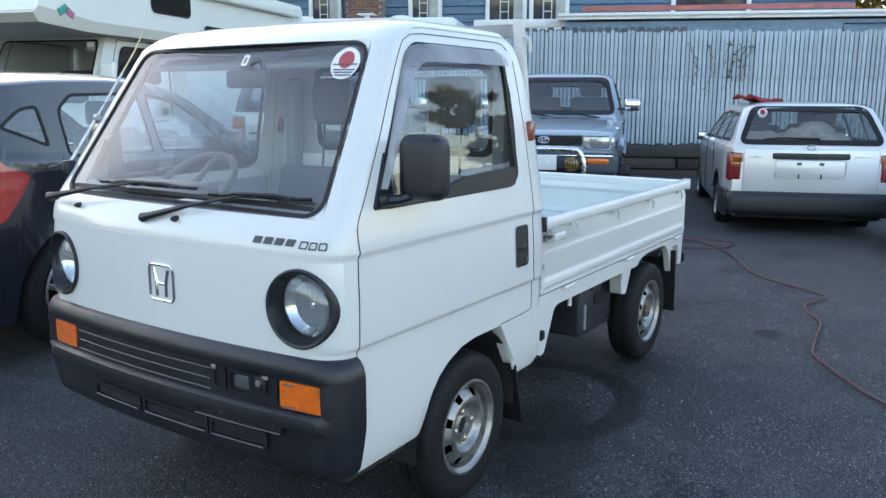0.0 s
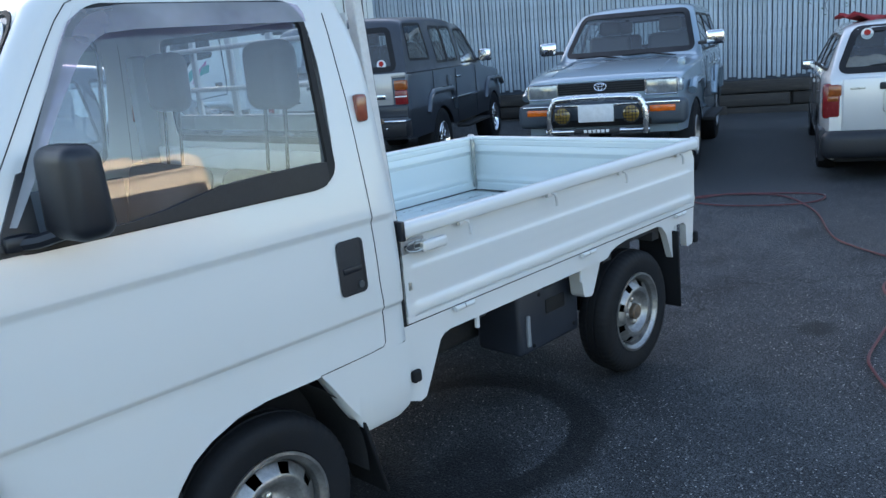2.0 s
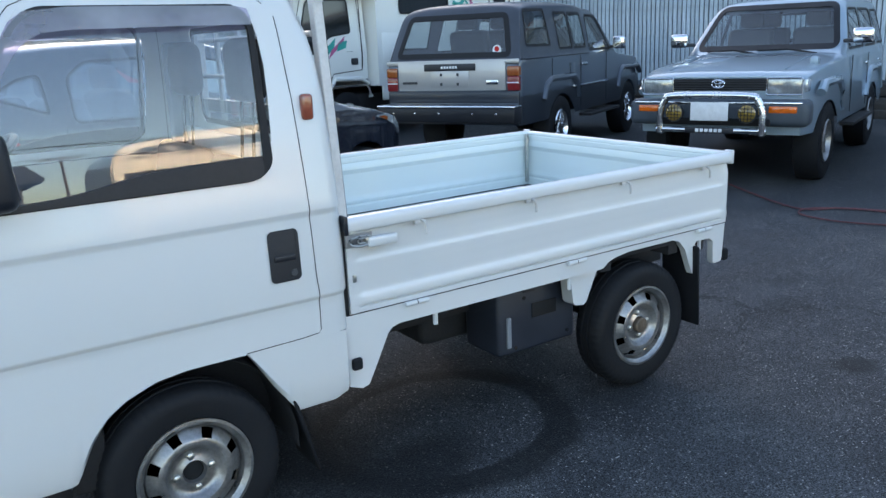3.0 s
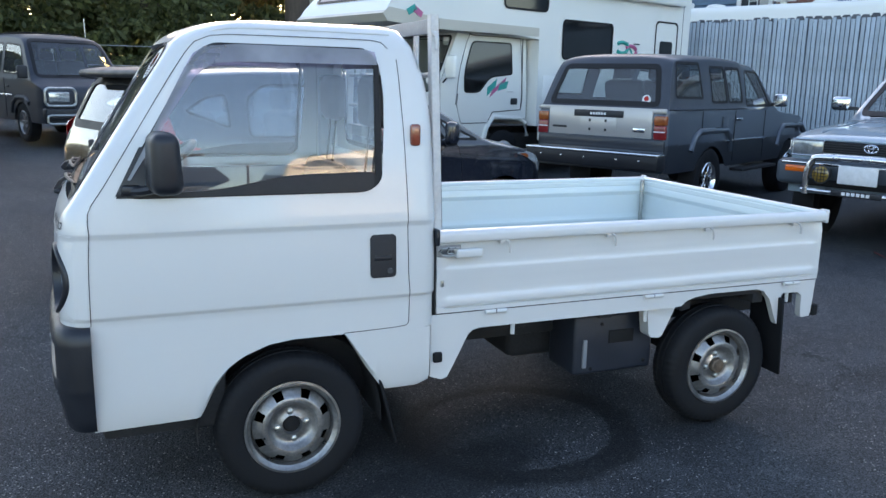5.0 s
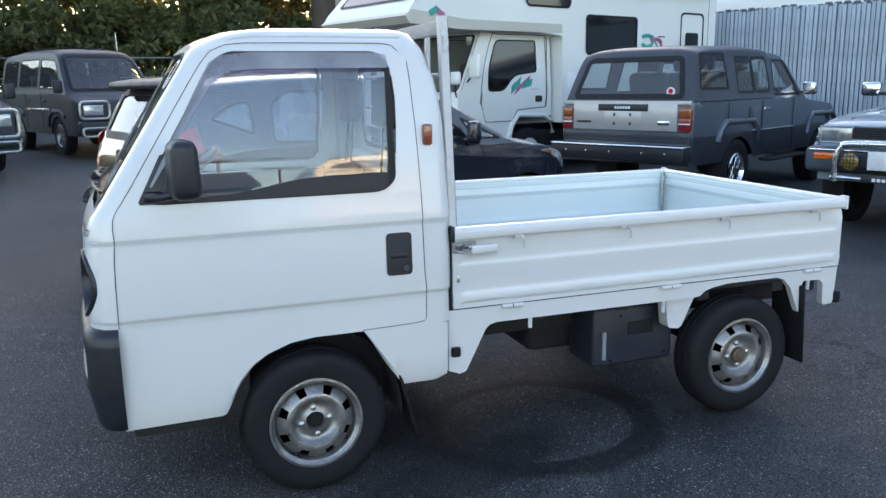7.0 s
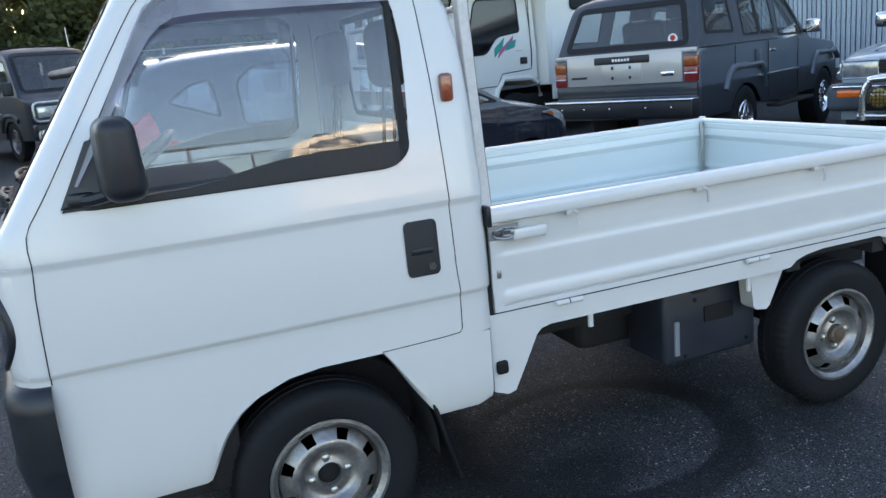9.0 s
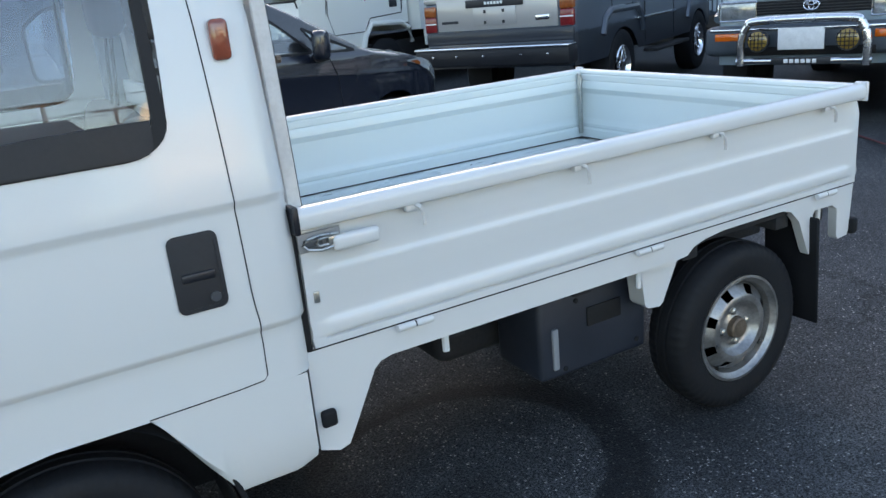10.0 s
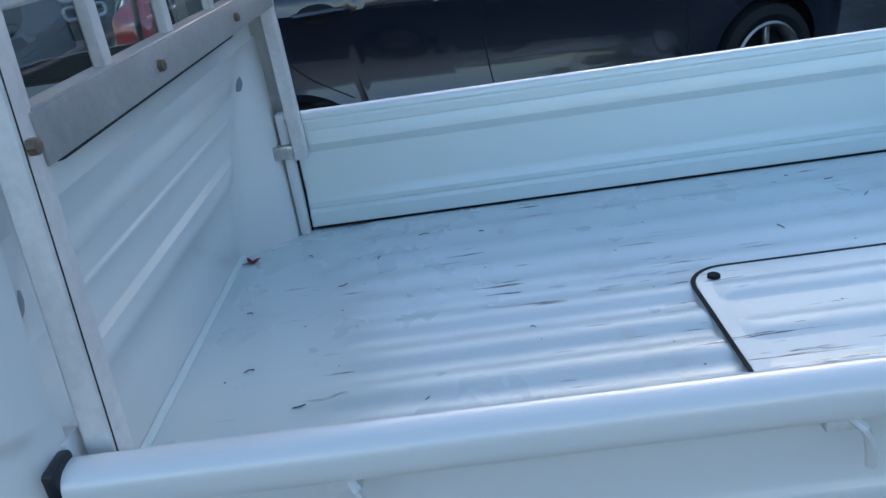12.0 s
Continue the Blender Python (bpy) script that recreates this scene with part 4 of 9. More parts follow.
ring_patch(bm, brk, rrect(0.30, 0.90, 0.474, 0.532, 0.010, 0.008), rrect(0.32, 0.88, 0.484, 0.522, 0.008, 0.006), 0.010, 0.014)
ring_patch(bm, brk, rrect(0.30, 0.90, 0.474, 0.532, 0.010, 0.008), rrect(0.30, 0.90, 0.474, 0.532, 0.010, 0.008), 0.020, 0.014)
fill_patch(bm, brk, rrect(0.32, 0.88, 0.484, 0.522, 0.008, 0.006), 0.006)
part("number_bracket", bm, M["black_plastic"], bumper, "empty black number-plate bracket")
part("bracket_lip", tb([on_bump(u, 0.476, 0.034) for u in (0.31, 0.5, 0.7, 0.89)], 0.0022, 6), M["bar"], bumper)
part("bracket_hole", fill_patch(bmesh.new(), brk, rrect(0.56, 0.80, 0.490, 0.516, 0.02, 0.010), 0.0085), M["gap"], bumper)
for y in (0.5, 0.85):
    bm = bmesh.new()
    lathe(bm, [(0.006, 0.004), (0.006, -0.003), (0.002, -0.004)], 8, "x", on_bump(y, 0.500, 0.030))
    part("bolt", bm, M["bar"], bumper)
for a, b in ((-0.64, -0.19), (-0.16, 0.37), (0.385, 0.785)):
    surf = lambda u, v, off=0.0: on_bump(u, v, 0.010 + off)
    bm = ring_patch(bmesh.new(), surf, rrect(a, b, 0.408, 0.462, 0.012), rrect(a + 0.012, b - 0.012, 0.418, 0.454, 0.010), 0.02, 0.010)
    part("lower_slot", bm, M["black_plastic"], bumper)
    o = rrect(a + 0.012, b - 0.012, 0.418, 0.454, 0.010)
    part("slot_back", fill_patch(bmesh.new(), surf, o, 0.0015), M["gap"], bumper)
    # thin grey tube that paints the pale highlight along the slot's lower edge
    part("slot_lip", tb([on_bump(lerp(a + 0.02, b - 0.02, k / 4), 0.4155, 0.022) for k in range(5)], 0.0026, 6), M["bar"], bumper)
for s in (-1, 1):
    def lens_at(y, z, off=0.0):
        v = bump_at(abs(y), 0.014 + off)
        return Vector((v.x, s * v.y, z))
    def dense(pts):
        return [(lerp(a[0], b[0], k / 4), lerp(a[1], b[1], k / 4)) for a, b in zip(pts, pts[1:] + pts[:1]) for k in range(4)]
    e = 0.503 if s < 0 else 0.478
    lo, li = dense(rrect(e, e + 0.142, 0.552, 0.632, 0.010)), dense(rrect(e + 0.004, e + 0.138, 0.556, 0.628, 0.008))
    bm = fill_patch(bmesh.new(), lens_at, li, 0.005)
    ring_patch(bm, lens_at, li, lo, 0.0, 0.005)
    ring_patch(bm, lens_at, lo, lo, 0.012, 0.003)
    part("turn_signal", bm, M["amber"], bumper, "amber front turn signal")

# wipers and washer nozzles
def wiper(y0, z0, ya, y1, zt):
    base = Vector((X_FRONT(1.06) - 0.010, y0, z0))
    w = new("wiper")
    w.parent = truck
    w["label"] = "black windscreen wiper at rest"
    bm = bmesh.new()
    lathe(bm, [(0.014, 0.02), (0.015, -0.012), (0.010, -0.018)], 14, "x", base)
    part("pivot", bm, M["black_plastic"], w)
    def g(y, z, o):
        p = front_uv(max(-0.99, min(0.99, -y / 0.6)), z, o)
        return Vector((p.x, y, z))
    mid = g(lerp(ya, y1, 0.45), zt, 0.022)
    part("arm", tb([base + Vector((-0.012, 0, 0)), lerp(base, mid, 0.5) + Vector((-0.014, 0, 0.006)), mid], [0.013, 0.007, 0.005], 6), M["dark_trim"], w)
    a, b = g(ya, zt - 0.012, 0.012), g(y1, zt - 0.004, 0.012)
    part("blade", tb([a, lerp(a, b, 0.5), b], 0.0055, 6), M["rubber"], w)
    part("yoke", tb([lerp(a, b, 0.12), lerp(a, b, 0.3) + Vector((-0.016, 0, 0.010)), lerp(a, b, 0.7) + Vector((-0.016, 0, 0.010)), lerp(a, b, 0.9)], 0.0055, 6), M["dark_trim"], w)
    for t in (0.2, 0.5, 0.8):
        q = lerp(a, b, t)
        part("clip", bx(q + Vector((-0.008, 0, 0.002)), (0.012, 0.030, 0.010), 0.002), M["black_plastic"], w)
wiper(0.585, 1.075, 0.385, -0.11, 1.145)
wiper(0.075, 1.045, -0.17, -0.555, 1.140)
for y in (0.46, -0.07):
    p = front_uv(-y / 0.58, 1.052, 0.002)
    bm = bmesh.new()
    lathe(bm, [(0.009, 0.01), (0.010, -0.006), (0.005, -0.016)], 10, "x", (p.x, y, 1.052))
    part("washer_nozzle", bm, M["black_plastic"], truck)

# cab interior
cabin = new("cabin")
cabin.parent = truck
cabin["label"] = "grey cloth and plastic interior"
part("floor_pan", bx((-0.145, 0, 0.66), (0.97, 1.30, 0.03), 0.005), M["cabin_dk"], cabin)
bm = bmesh.new()
prism(bm, [(-0.66, 0.72), (-0.66, 1.055), (-0.60, 1.075), (-0.44, 1.07), (-0.38, 1.03), (-0.40, 0.90), (-0.50, 0.74)], -0.60, 0.60, xz(0))
part("dashboard", bm, M["cabin"], cabin)
part("instrument_hood", bx((-0.45, 0.30, 1.09), (0.16, 0.34, 0.06), 0.025, 3), M["cabin_dk"], cabin)
part("paper", bx((-0.55, 0.02, 1.082), (0.12, 0.16, 0.004), 0.001), M["trim_white"], cabin)
sw = Vector((-0.36, 0.32, 1.085))
tilt = Matrix.Rotation(radians(-38), 3, "Y")
bm = tb([sw + tilt @ Vector((0.185 * math.cos(q), 0.185 * math.sin(q), 0)) for q in (2 * math.pi * k / 28 for k in range(28))], 0.014, 8, True)
for q in (30, 150, 270):
    tube(bm, [sw, sw + tilt @ Vector((0.18 * math.cos(radians(q + 90)), 0.18 * math.sin(radians(q + 90)), 0.0))], 0.012, 6)
part("steering_wheel", bm, M["cabin_dk"], cabin)
for s in (-1, 1):
    st = part("seat_base", bx((0.06, s * 0.32, 0.80), (0.46, 0.52, 0.16), 0.05, 3), M["seat"], cabin)
    part("backrest", bx((0.335, s * 0.32, 0.92), (0.10, 0.48, 0.40), 0.040, 3, rot=Matrix.Rotation(radians(12), 4, "Y")), M["seat"], cabin)
    hr = part("headrest", bx((0.395, s * 0.307 - 0.027, 1.398), (0.085, 0.205, 0.200), 0.042, 4), M["seat"], cabin, "padded grey headrest")
    for y in (-0.05, 0.05):
        part("headrest_post", tb([(0.375, s * 0.307 - 0.027 + y, 1.10), (0.395, s * 0.307 - 0.027 + y, 1.31)], 0.0055, 6), M["dark_trim"], hr)
    part("belt", bx((0.42, s * 0.56, 1.18), (0.012, 0.045, 0.62), 0.004), M["cabin_dk"], cabin)
    part("pillar_trim", bx((0.43, s * 0.545, 1.27), (0.08, 0.06, 0.46), 0.02), M["cabin"], cabin)
    part("door_lining", bx((-0.08, s * 0.652, 0.88), (0.86, 0.02, 0.36), 0.008), M["cabin"], cabin)
    part("sun_visor", bx((-0.28, s * 0.28, 1.53), (0.10, 0.44, 0.022), 0.008, 2, rot=Matrix.Rotation(radians(-18), 4, "Y")), M["cabin"], cabin)
part("back_lining", bx((0.455, 0, 1.13), (0.02, 1.20, 0.07), 0.006), M["sill_white"], cabin)
part("head_lining", bx((0.08, 0, 1.620), (0.60, 0.96, 0.010), 0.004), M["sill_white"], cabin)
part("rear_view_mirror", bx((-0.33, 0.02, 1.475), (0.025, 0.20, 0.06), 0.010), M["cabin_dk"], cabin)

# chassis
ch = new("chassis")
ch.parent = truck
ch["label"] = "dark underbody with frame rails and axles"
for s in (-1, 1):
    part("frame_rail", bx((0.85, s * 0.33, 0.46), (3.0, 0.07, 0.10), 0.008), M["under"], ch)
    part("arch_liner", bx((0.05, s * 0.42, 0.44), (0.92, 0.06, 0.32), 0.01), M["under"], ch)
    bm = bmesh.new()
    arc = [(0.325 * math.cos(radians(a)), 0.278 + 0.345 * math.sin(radians(a))) for a in range(-5, 186, 10)]
    grid(bm, [[Vector((x, s * 0.40, z)) for x, z in arc], [Vector((x, s * 0.672, z)) for x, z in arc]])
    part("wheel_arch", bm, M["under"], ch)
part("front_under", bx((-0.42, 0, 0.44), (0.40, 1.26, 0.30), 0.02), M["under"], ch)
part("cab_under", bx((-0.10, 0, 0.615), (0.95, 1.30, 0.03), 0.01), M["under"], ch)
part("rear_axle", tb([(1.9, -0.55, 0.265), (1.9, 0.55, 0.265)], 0.04, 12), M["under"], ch)
part("front_axle", tb([(0, -0.55, 0.265), (0, 0.55, 0.265)], 0.025, 10), M["under"], ch)
part("engine", bx((1.35, 0.05, 0.40), (0.62, 0.66, 0.26), 0.04, 3), M["under"], ch)
part("exhaust", tb([(1.5, 0.3, 0.34), (2.0, 0.34, 0.36), (2.3, 0.34, 0.38)], 0.05, 12), M["under"], ch)
sp = bmesh.new()
lathe(sp, [(0.14, -0.06), (0.25, -0.065), (0.268, -0.03), (0.268, 0.03), (0.25, 0.065), (0.14, 0.06)], 32, "x", (0.66, 0.22, 0.335), closed=True)
part("spare_tyre", sp, M["rubber"], ch)
part("floor_under", bx((1.38, 0, 0.60), (2.00, 1.30, 0.03), 0.006), M["under"], ch)
for x in (0.9, 1.3, 1.7, 2.1):
    part("cross_member", bx((x, 0, 0.565), (0.06, 1.28, 0.05), 0.006), M["under"], ch)

for s in (-1, 1):
    steel_wheel(truck, (0.0, s * 0.602, 0.268), s)
    steel_wheel(truck, (1.9, s * 0.588, 0.268), s, rear=True)
    # mud flaps
    part("mud_flap", bx((0.345, s * 0.60, 0.30), (0.012, 0.17, 0.30), 0.004, 1, rot=Matrix.Rotation(radians(-14), 4, "Y")), M["rubber"], truck, "black rubber mud flap")
    part("mud_flap", bx((2.205, s * 0.60, 0.385), (0.012, 0.20, 0.36), 0.004, 1, rot=Matrix.Rotation(radians(-3), 4, "Y")), M["rubber"], truck, "black rubber mud flap")

# bed: floor with long ribs, three drop sides, side rails
bed = new("cargo_bed")
bed.parent = truck
bed["label"] = "open cargo bed in pale blue-white paint"
rib = []
n = 12
for k in range(n):
    y0 = -0.645 + 1.29 * k / n
    pw = 1.29 / n
    rib += [(y0, 0.640), (y0 + pw * 0.34, 0.640), (y0 + pw * 0.46, 0.6470), (y0 + pw * 0.88, 0.6470)]
rib.append((0.645, 0.640))
bm = bmesh.new()
xs = [0.362, 0.60, 0.66, 0.69, 2.34, 2.37, 2.395]
grid(bm, [[Vector((x, y, 0.640 if (x < 0.67 or x > 2.36) else z)) for y, z in rib] for x in xs])
part("bed_floor", bm, M["bed_floor"], bed, "ribbed bed floor with dark scratches and grit")
part("floor_edge", tb([(0.374, -0.60, 0.644), (0.374, 0.60, 0.644)], 0.009, 8), M["bed"], bed)
hx = lambda u, v, off=0.0: Vector((u, v, 0.650 + off))
ho, hi, hc = rrect(1.345, 1.900, -0.50, 0.135, 0.078), rrect(1.354, 1.891, -0.491, 0.126, 0.070), rrect(1.355, 1.890, -0.490, 0.125, 0.069)
hatch = part("engine_hatch", fill_patch(bmesh.new(), hx, hc, 0.0015), M["bed_floor"], bed, "rounded engine hatch let into the floor")
part("hatch_gap", ring_patch(bmesh.new(), hx, ho, hi, 0, 0.0020), M["gap"], hatch)
for y in (-0.39, -0.25, -0.11, 0.03):
    bm = bmesh.new()
    grid(bm, [[Vector((x, y + 0.047 * (k / 5 - 1), 0.6512 + 0.0055 * e * min(1.0, 1.25 * (0.5 - 0.5 * math.cos(math.pi * k / 5))))) for k in range(11)]
              for x, e in ((1.378, 0), (1.388, 0.3), (1.398, 0.75), (1.413, 1), (1.835, 1), (1.85, 0.7), (1.865, 0))])
    part("hatch_rib", bm, M["bed_floor"], hatch)
for x, y in ((1.396, 0.088), (1.868, 0.098), (1.396, -0.46), (1.868, -0.46)):
    bm = bmesh.new()
    lathe(bm, [(0.013, 0), (0.012, 0.006), (0.006, 0.007)], 10, "z", (x, y, 0.651))
    part("hatch_screw", bm, M["gap"], hatch)

# profile of a drop side: outwards and up; the pale face looks into the bed
G_OUT = [(0.000, 0.637), (0.000, 0.652), (-0.004, 0.6532), (-0.010, 0.654), (-0.010, 0.6585), (-0.001, 0.6595), (0.0022, 0.662), (0.0034, 0.667), (0.0038, 0.674), (0.0036, 0.680), (0.0022, 0.686), (0.0004, 0.690), (-0.0036, 0.695), (-0.0056, 0.699), (-0.0066, 0.705), (-0.0068, 0.720), (-0.0040, 0.760), (-0.0026, 0.796), (-0.0028, 0.802), (-0.0044, 0.8055), (-0.0082, 0.8100), (-0.0098, 0.815), (-0.0106, 0.830), (-0.0112, 0.860), (-0.0114, 0.902), (0.004, 0.9030), (0.0135, 0.9045), (0.0185, 0.907), (0.0205, 0.911), (0.0210, 0.918), (0.0210, 0.930), (0.0200, 0.9375), (0.0170, 0.9430), (0.0120, 0.9470), (0.0060, 0.9492), (-0.002, 0.9500), (-0.010, 0.9498), (-0.016, 0.9482), (-0.0205, 0.9450)]
G_IN = [(-0.023, 0.9405), (-0.024, 0.934), (-0.021, 0.930), (-0.024, 0.924), (-0.024, 0.905), (-0.021, 0.901), (-0.025, 0.892), (-0.027, 0.868), (-0.014, 0.845), (-0.013, 0.74), (-0.016, 0.726), (-0.022, 0.712), (-0.022, 0.70), (-0.018, 0.694), (-0.024, 0.684), (-0.026, 0.649)]


def drop_side(name, put, a, b, lab):
    """A pressed drop side between a and b; put(along, out, up) gives the place."""
    g = new(name)
    g.parent = bed
    g["label"] = lab
    bm = bmesh.new()
    cut = [a, a + 0.03, a + 0.05, b - 0.05, b - 0.03, b]
    rows = []
    for t, flat in zip(cut, (1, 1, 0, 0, 1, 1)):
        rows.append([put(t, (0.0 if (flat and z < 0.9) else o), z) for o, z in G_OUT])
    grid(bm, rows)
    part("outer_skin", bm, M["white"], g, "white pressed outer skin", 34)
    bm = bmesh.new()
    grid(bm, [[put(t, o, z) for o, z in [G_OUT[-1]] + G_IN] for t in (a, b)])
    part("inner_skin", bm, M["bed"], g, "pale blue-white inner skin", 22)
    for t, e in ((a, 0.002), (b, -0.002)):
        bm = bmesh.new()
        prism(bm, G_OUT + G_IN, t, t + e, lambda u, v, d: put(d, u, v))
        part("end_plate", bm, M["white"], g)
    part("bottom_gap", tb([put(a + 0.01, -0.028, 0.6475), put(b - 0.01, -0.028, 0.6475)], 0.0020, 4), M["gap"], g)
    return g


BO = 0.672
near = drop_side("drop_side", lambda t, o, z: Vector((t, -(BO + o), z)), 0.535, 2.405, "white drop side with hooks and a lever latch")
far = drop_side("drop_side", lambda t, o, z: Vector((t, BO + o, z)), 0.535, 2.405, "white drop side with hooks and a lever latch")
gate = drop_side("tailgate", lambda t, o, z: Vector((2.408 + o, t, z)), -0.655, 0.655, "white tailgate, shut")
for s, g in ((-1, near), (1, far)):
    y = s * (BO + 0.004)
    for x in (0.808, 1.277, 1.760, 2.240):
        bm = tb([(x - 0.004, y, 0.905), (x - 0.002, y + s * 0.012, 0.904), (x + 0.004, y + s * 0.020, 0.899), (x + 0.008, y + s * 0.022, 0.886), (x + 0.010, y + s * 0.022, 0.870), (x + 0.011, y + s * 0.021, 0.857)], 0.0052, 6)
        box(bm, (x - 0.010, y + s * 0.004, 0.8985), (0.034, 0.014, 0.014), 0.002)
        part("rope_hook", bm, M["guard"], g, "small welded rope hook")
    # lever latch
    lt = new("latch")
    lt.parent = g
    lt["label"] = "over-centre lever latch with a bare steel clip"
    part("lever", bx((0.655, y + s * 0.014, 0.864), (0.108, 0.022, 0.034), 0.009, 3), M["white"], lt)
    part("lever_neck", bx((0.602, y + s * 0.012, 0.873), (0.02, 0.014, 0.018), 0.003), M["zinc"], lt)
    part("clip_wire", tb([(0.616, y + s * 0.016, 0.885), (0.575, y + s * 0.018, 0.889), (0.548, y + s * 0.014, 0.884), (0.538, y + s * 0.010, 0.873), (0.548, y + s * 0.014, 0.862), (0.575, y + s * 0.018, 0.857), (0.616, y + s * 0.016, 0.861)], 0.0032, 6), M["zinc"], lt)
    part("strike", bx((0.562, y + s * 0.006, 0.873), (0.040, 0.012, 0.016), 0.003), M["bar"], lt)
    # added dark plate that paints the shadow behind the clip
    part("latch_plate", bx((0.580, y - s * 0.004, 0.873), (0.096, 0.006, 0.042), 0.002), M["shade_grey"], lt)
    part("clip_wire", tb([(0.600, y + s * 0.014, 0.881), (0.572, y + s * 0.016, 0.880), (0.566, y + s * 0.016, 0.873), (0.572, y + s * 0.016, 0.866), (0.600, y + s * 0.014, 0.865)], 0.0028, 6), M["zinc"], lt)
    part("slot_plate", bx((0.556, y - s * 0.002, 0.752), (0.013, 0.006, 0.026), 0.004), M["zinc"], lt)
    for x in (0.774, 1.497, 2.243):
        h = part("hinge", tb([(x - 0.045, y + s * 0.010, 0.631), (x - 0.002, y + s * 0.010, 0.631)], 0.0085, 10), M["white"], g, "barrel hinge on the bed rail")
        part("hinge_barrel", tb([(x + 0.002, y + s * 0.010, 0.631), (x + 0.045, y + s * 0.010, 0.631)], 0.0085, 10), M["white"], h)
        part("hinge_pin", tb([(x - 0.003, y + s * 0.010, 0.631), (x + 0.003, y + s * 0.010, 0.631)], 0.0075, 8), M["gap"], h)
    for x in (0.575, 2.385):
        part("end_cap", bx((x - 0.045 if x < 1 else x + 0.02, s * (BO + 0.002), 0.927), (0.014, 0.042, 0.060), 0.004, 2), M["black_plastic"] if x < 1 else M["white"], g)
    # side rail below the drop side, with its legs
    rl = new("side_rail")
    rl.parent = bed
    rl["label"] = "white bed rail with flared legs by the wheels"
    poly = [(0.515, 0.634), (0.515, 0.395), (0.560, 0.378), (0.585, 0.385), (0.612, 0.435), (0.668, 0.545), (0.685, 0.560), (0.715, 0.567), (1.20, 0.567), (1.62, 0.567), (1.655, 0.570), (1.68, 0.590), (1.72, 0.602), (1.80, 0.612), (2.06, 0.612), (2.10, 0.600), (2.14, 0.560), (2.185, 0.455), (2.195, 0.440), (2.218, 0.440), (2.222, 0.455), (2.205, 0.570), (2.215, 0.582), (2.30, 0.580), (2.325, 0.562), (2.33, 0.470), (2.34, 0.458), (2.385, 0.462), (2.392, 0.48), (2.402, 0.634)]
    bm = bmesh.new()
    prism(bm, poly, s * (BO - 0.002), s * (BO - 0.032), xz(0))
    part("rail_plate", bm, M["white"], rl)
    # flange
    part("rail_step", tb([(0.52, s * (BO - 0.001), 0.6355), (2.40, s * (BO - 0.001), 0.6355)], 0.0022, 5), M["gap"], rl)
    bm = bmesh.new()
    prism(bm, [(1.505, 0.580), (1.664, 0.580), (1.650, 0.556), (1.592, 0.438), (1.578, 0.428), (1.535, 0.434), (1.522, 0.448)], s * (BO - 0.034), s * (BO - 0.095), xz(0))
    part("front_leg", bm, M["white"], rl)
    part("pin", tb([(0.865, s * (BO - 0.02), 0.58), (0.865, s * (BO - 0.02), 0.522)], 0.009, 8), M["white"], rl)
    part("pin", tb([(1.485, s * (BO - 0.02), 0.58), (1.485, s * (BO - 0.02), 0.515)], 0.009, 8), M["white"], rl)
    part("pin", tb([(2.255, s * (BO - 0.02), 0.59), (2.255, s * (BO - 0.02), 0.535)], 0.008, 8), M["white"], rl)
    part("rubber_stop", bx((0.542, s * (BO + 0.006), 0.470), (0.036, 0.020, 0.040), 0.008, 3), M["rubber"], rl, "black rubber stop")
    part("rubber_stop", bx((2.408, s * (BO - 0.012), 0.490), (0.032, 0.05, 0.055), 0.010, 3), M["rubber"], rl, "black rubber stop")
    bm = bmesh.new()
    lathe(bm, [(0.028, 0), (0.028, s * 0.02), (0.015, s * 0.022)], 8, "y", (2.252, s * (BO - 0.10), 0.525))
    part("tie_ring", bm, M["zinc"], rl)
    # bed corner at the tail
    for dz in (0.80,):
        part("corner_catch", bx((2.37, s * 0.636, 0.80), (0.020, 0.012, 0.27), 0.004), M["zinc"], bed)
        part("catch_arm", tb([(2.372, s * 0.628, 0.915), (2.366, s * 0.63, 0.87), (2.37, s * 0.632, 0.80)], 0.006, 6), M["zinc"], bed)
    part("front_catch", bx((0.512, s * 0.612, 0.868), (0.052, 0.030, 0.034), 0.005), M["zinc"], bed, "bare steel gate catch")
    part("catch_plate", bx((0.60, s * 0.6535, 0.884), (0.075, 0.004, 0.020), 0.001), M["bed"], bed)
    for x in (0.578, 0.618):
        bm = bmesh.new()
        lathe(bm, [(0.006, 0), (0.006, -s * 0.004), (0.002, -s * 0.005)], 10, "y", (x, s * 0.6515, 0.884))
        part("rivet", bm, M["bed"], bed)
    part("corner_plate", bx((0.519, s * 0.634, 0.80), (0.024, 0.034, 0.32), 0.004), M["white"], bed)
    # added dark block that stands for the shade between cab and drop side
    part("corner_gap", bx((0.5245, s * 0.661, 0.77), (0.016, 0.016, 0.36), 0.003), M["gap"], bed, "near-black filler for the shade between cab and drop side")
part("tow_beam", bx((2.30, 0, 0.55), (0.05, 1.25, 0.07), 0.01), M["under"], ch)

# battery box below the bed
bb = new("battery_box")
bb.parent = truck
bb["label"] = "dark grey plastic box below the bed"
part("box_body", bx((1.415, -0.44, 0.395), (0.40, 0.22, 0.265), 0.020, 3), M["box_grey"], bb)
part("pocket", bx((1.445, -0.552, 0.425), (0.125, 0.008, 0.058), 0.003), M["gap"], bb, "recessed grip")
part("strap", bx((1.265, -0.553, 0.36), (0.020, 0.012, 0.125), 0.004), M["cabin"], bb, "pale level window")
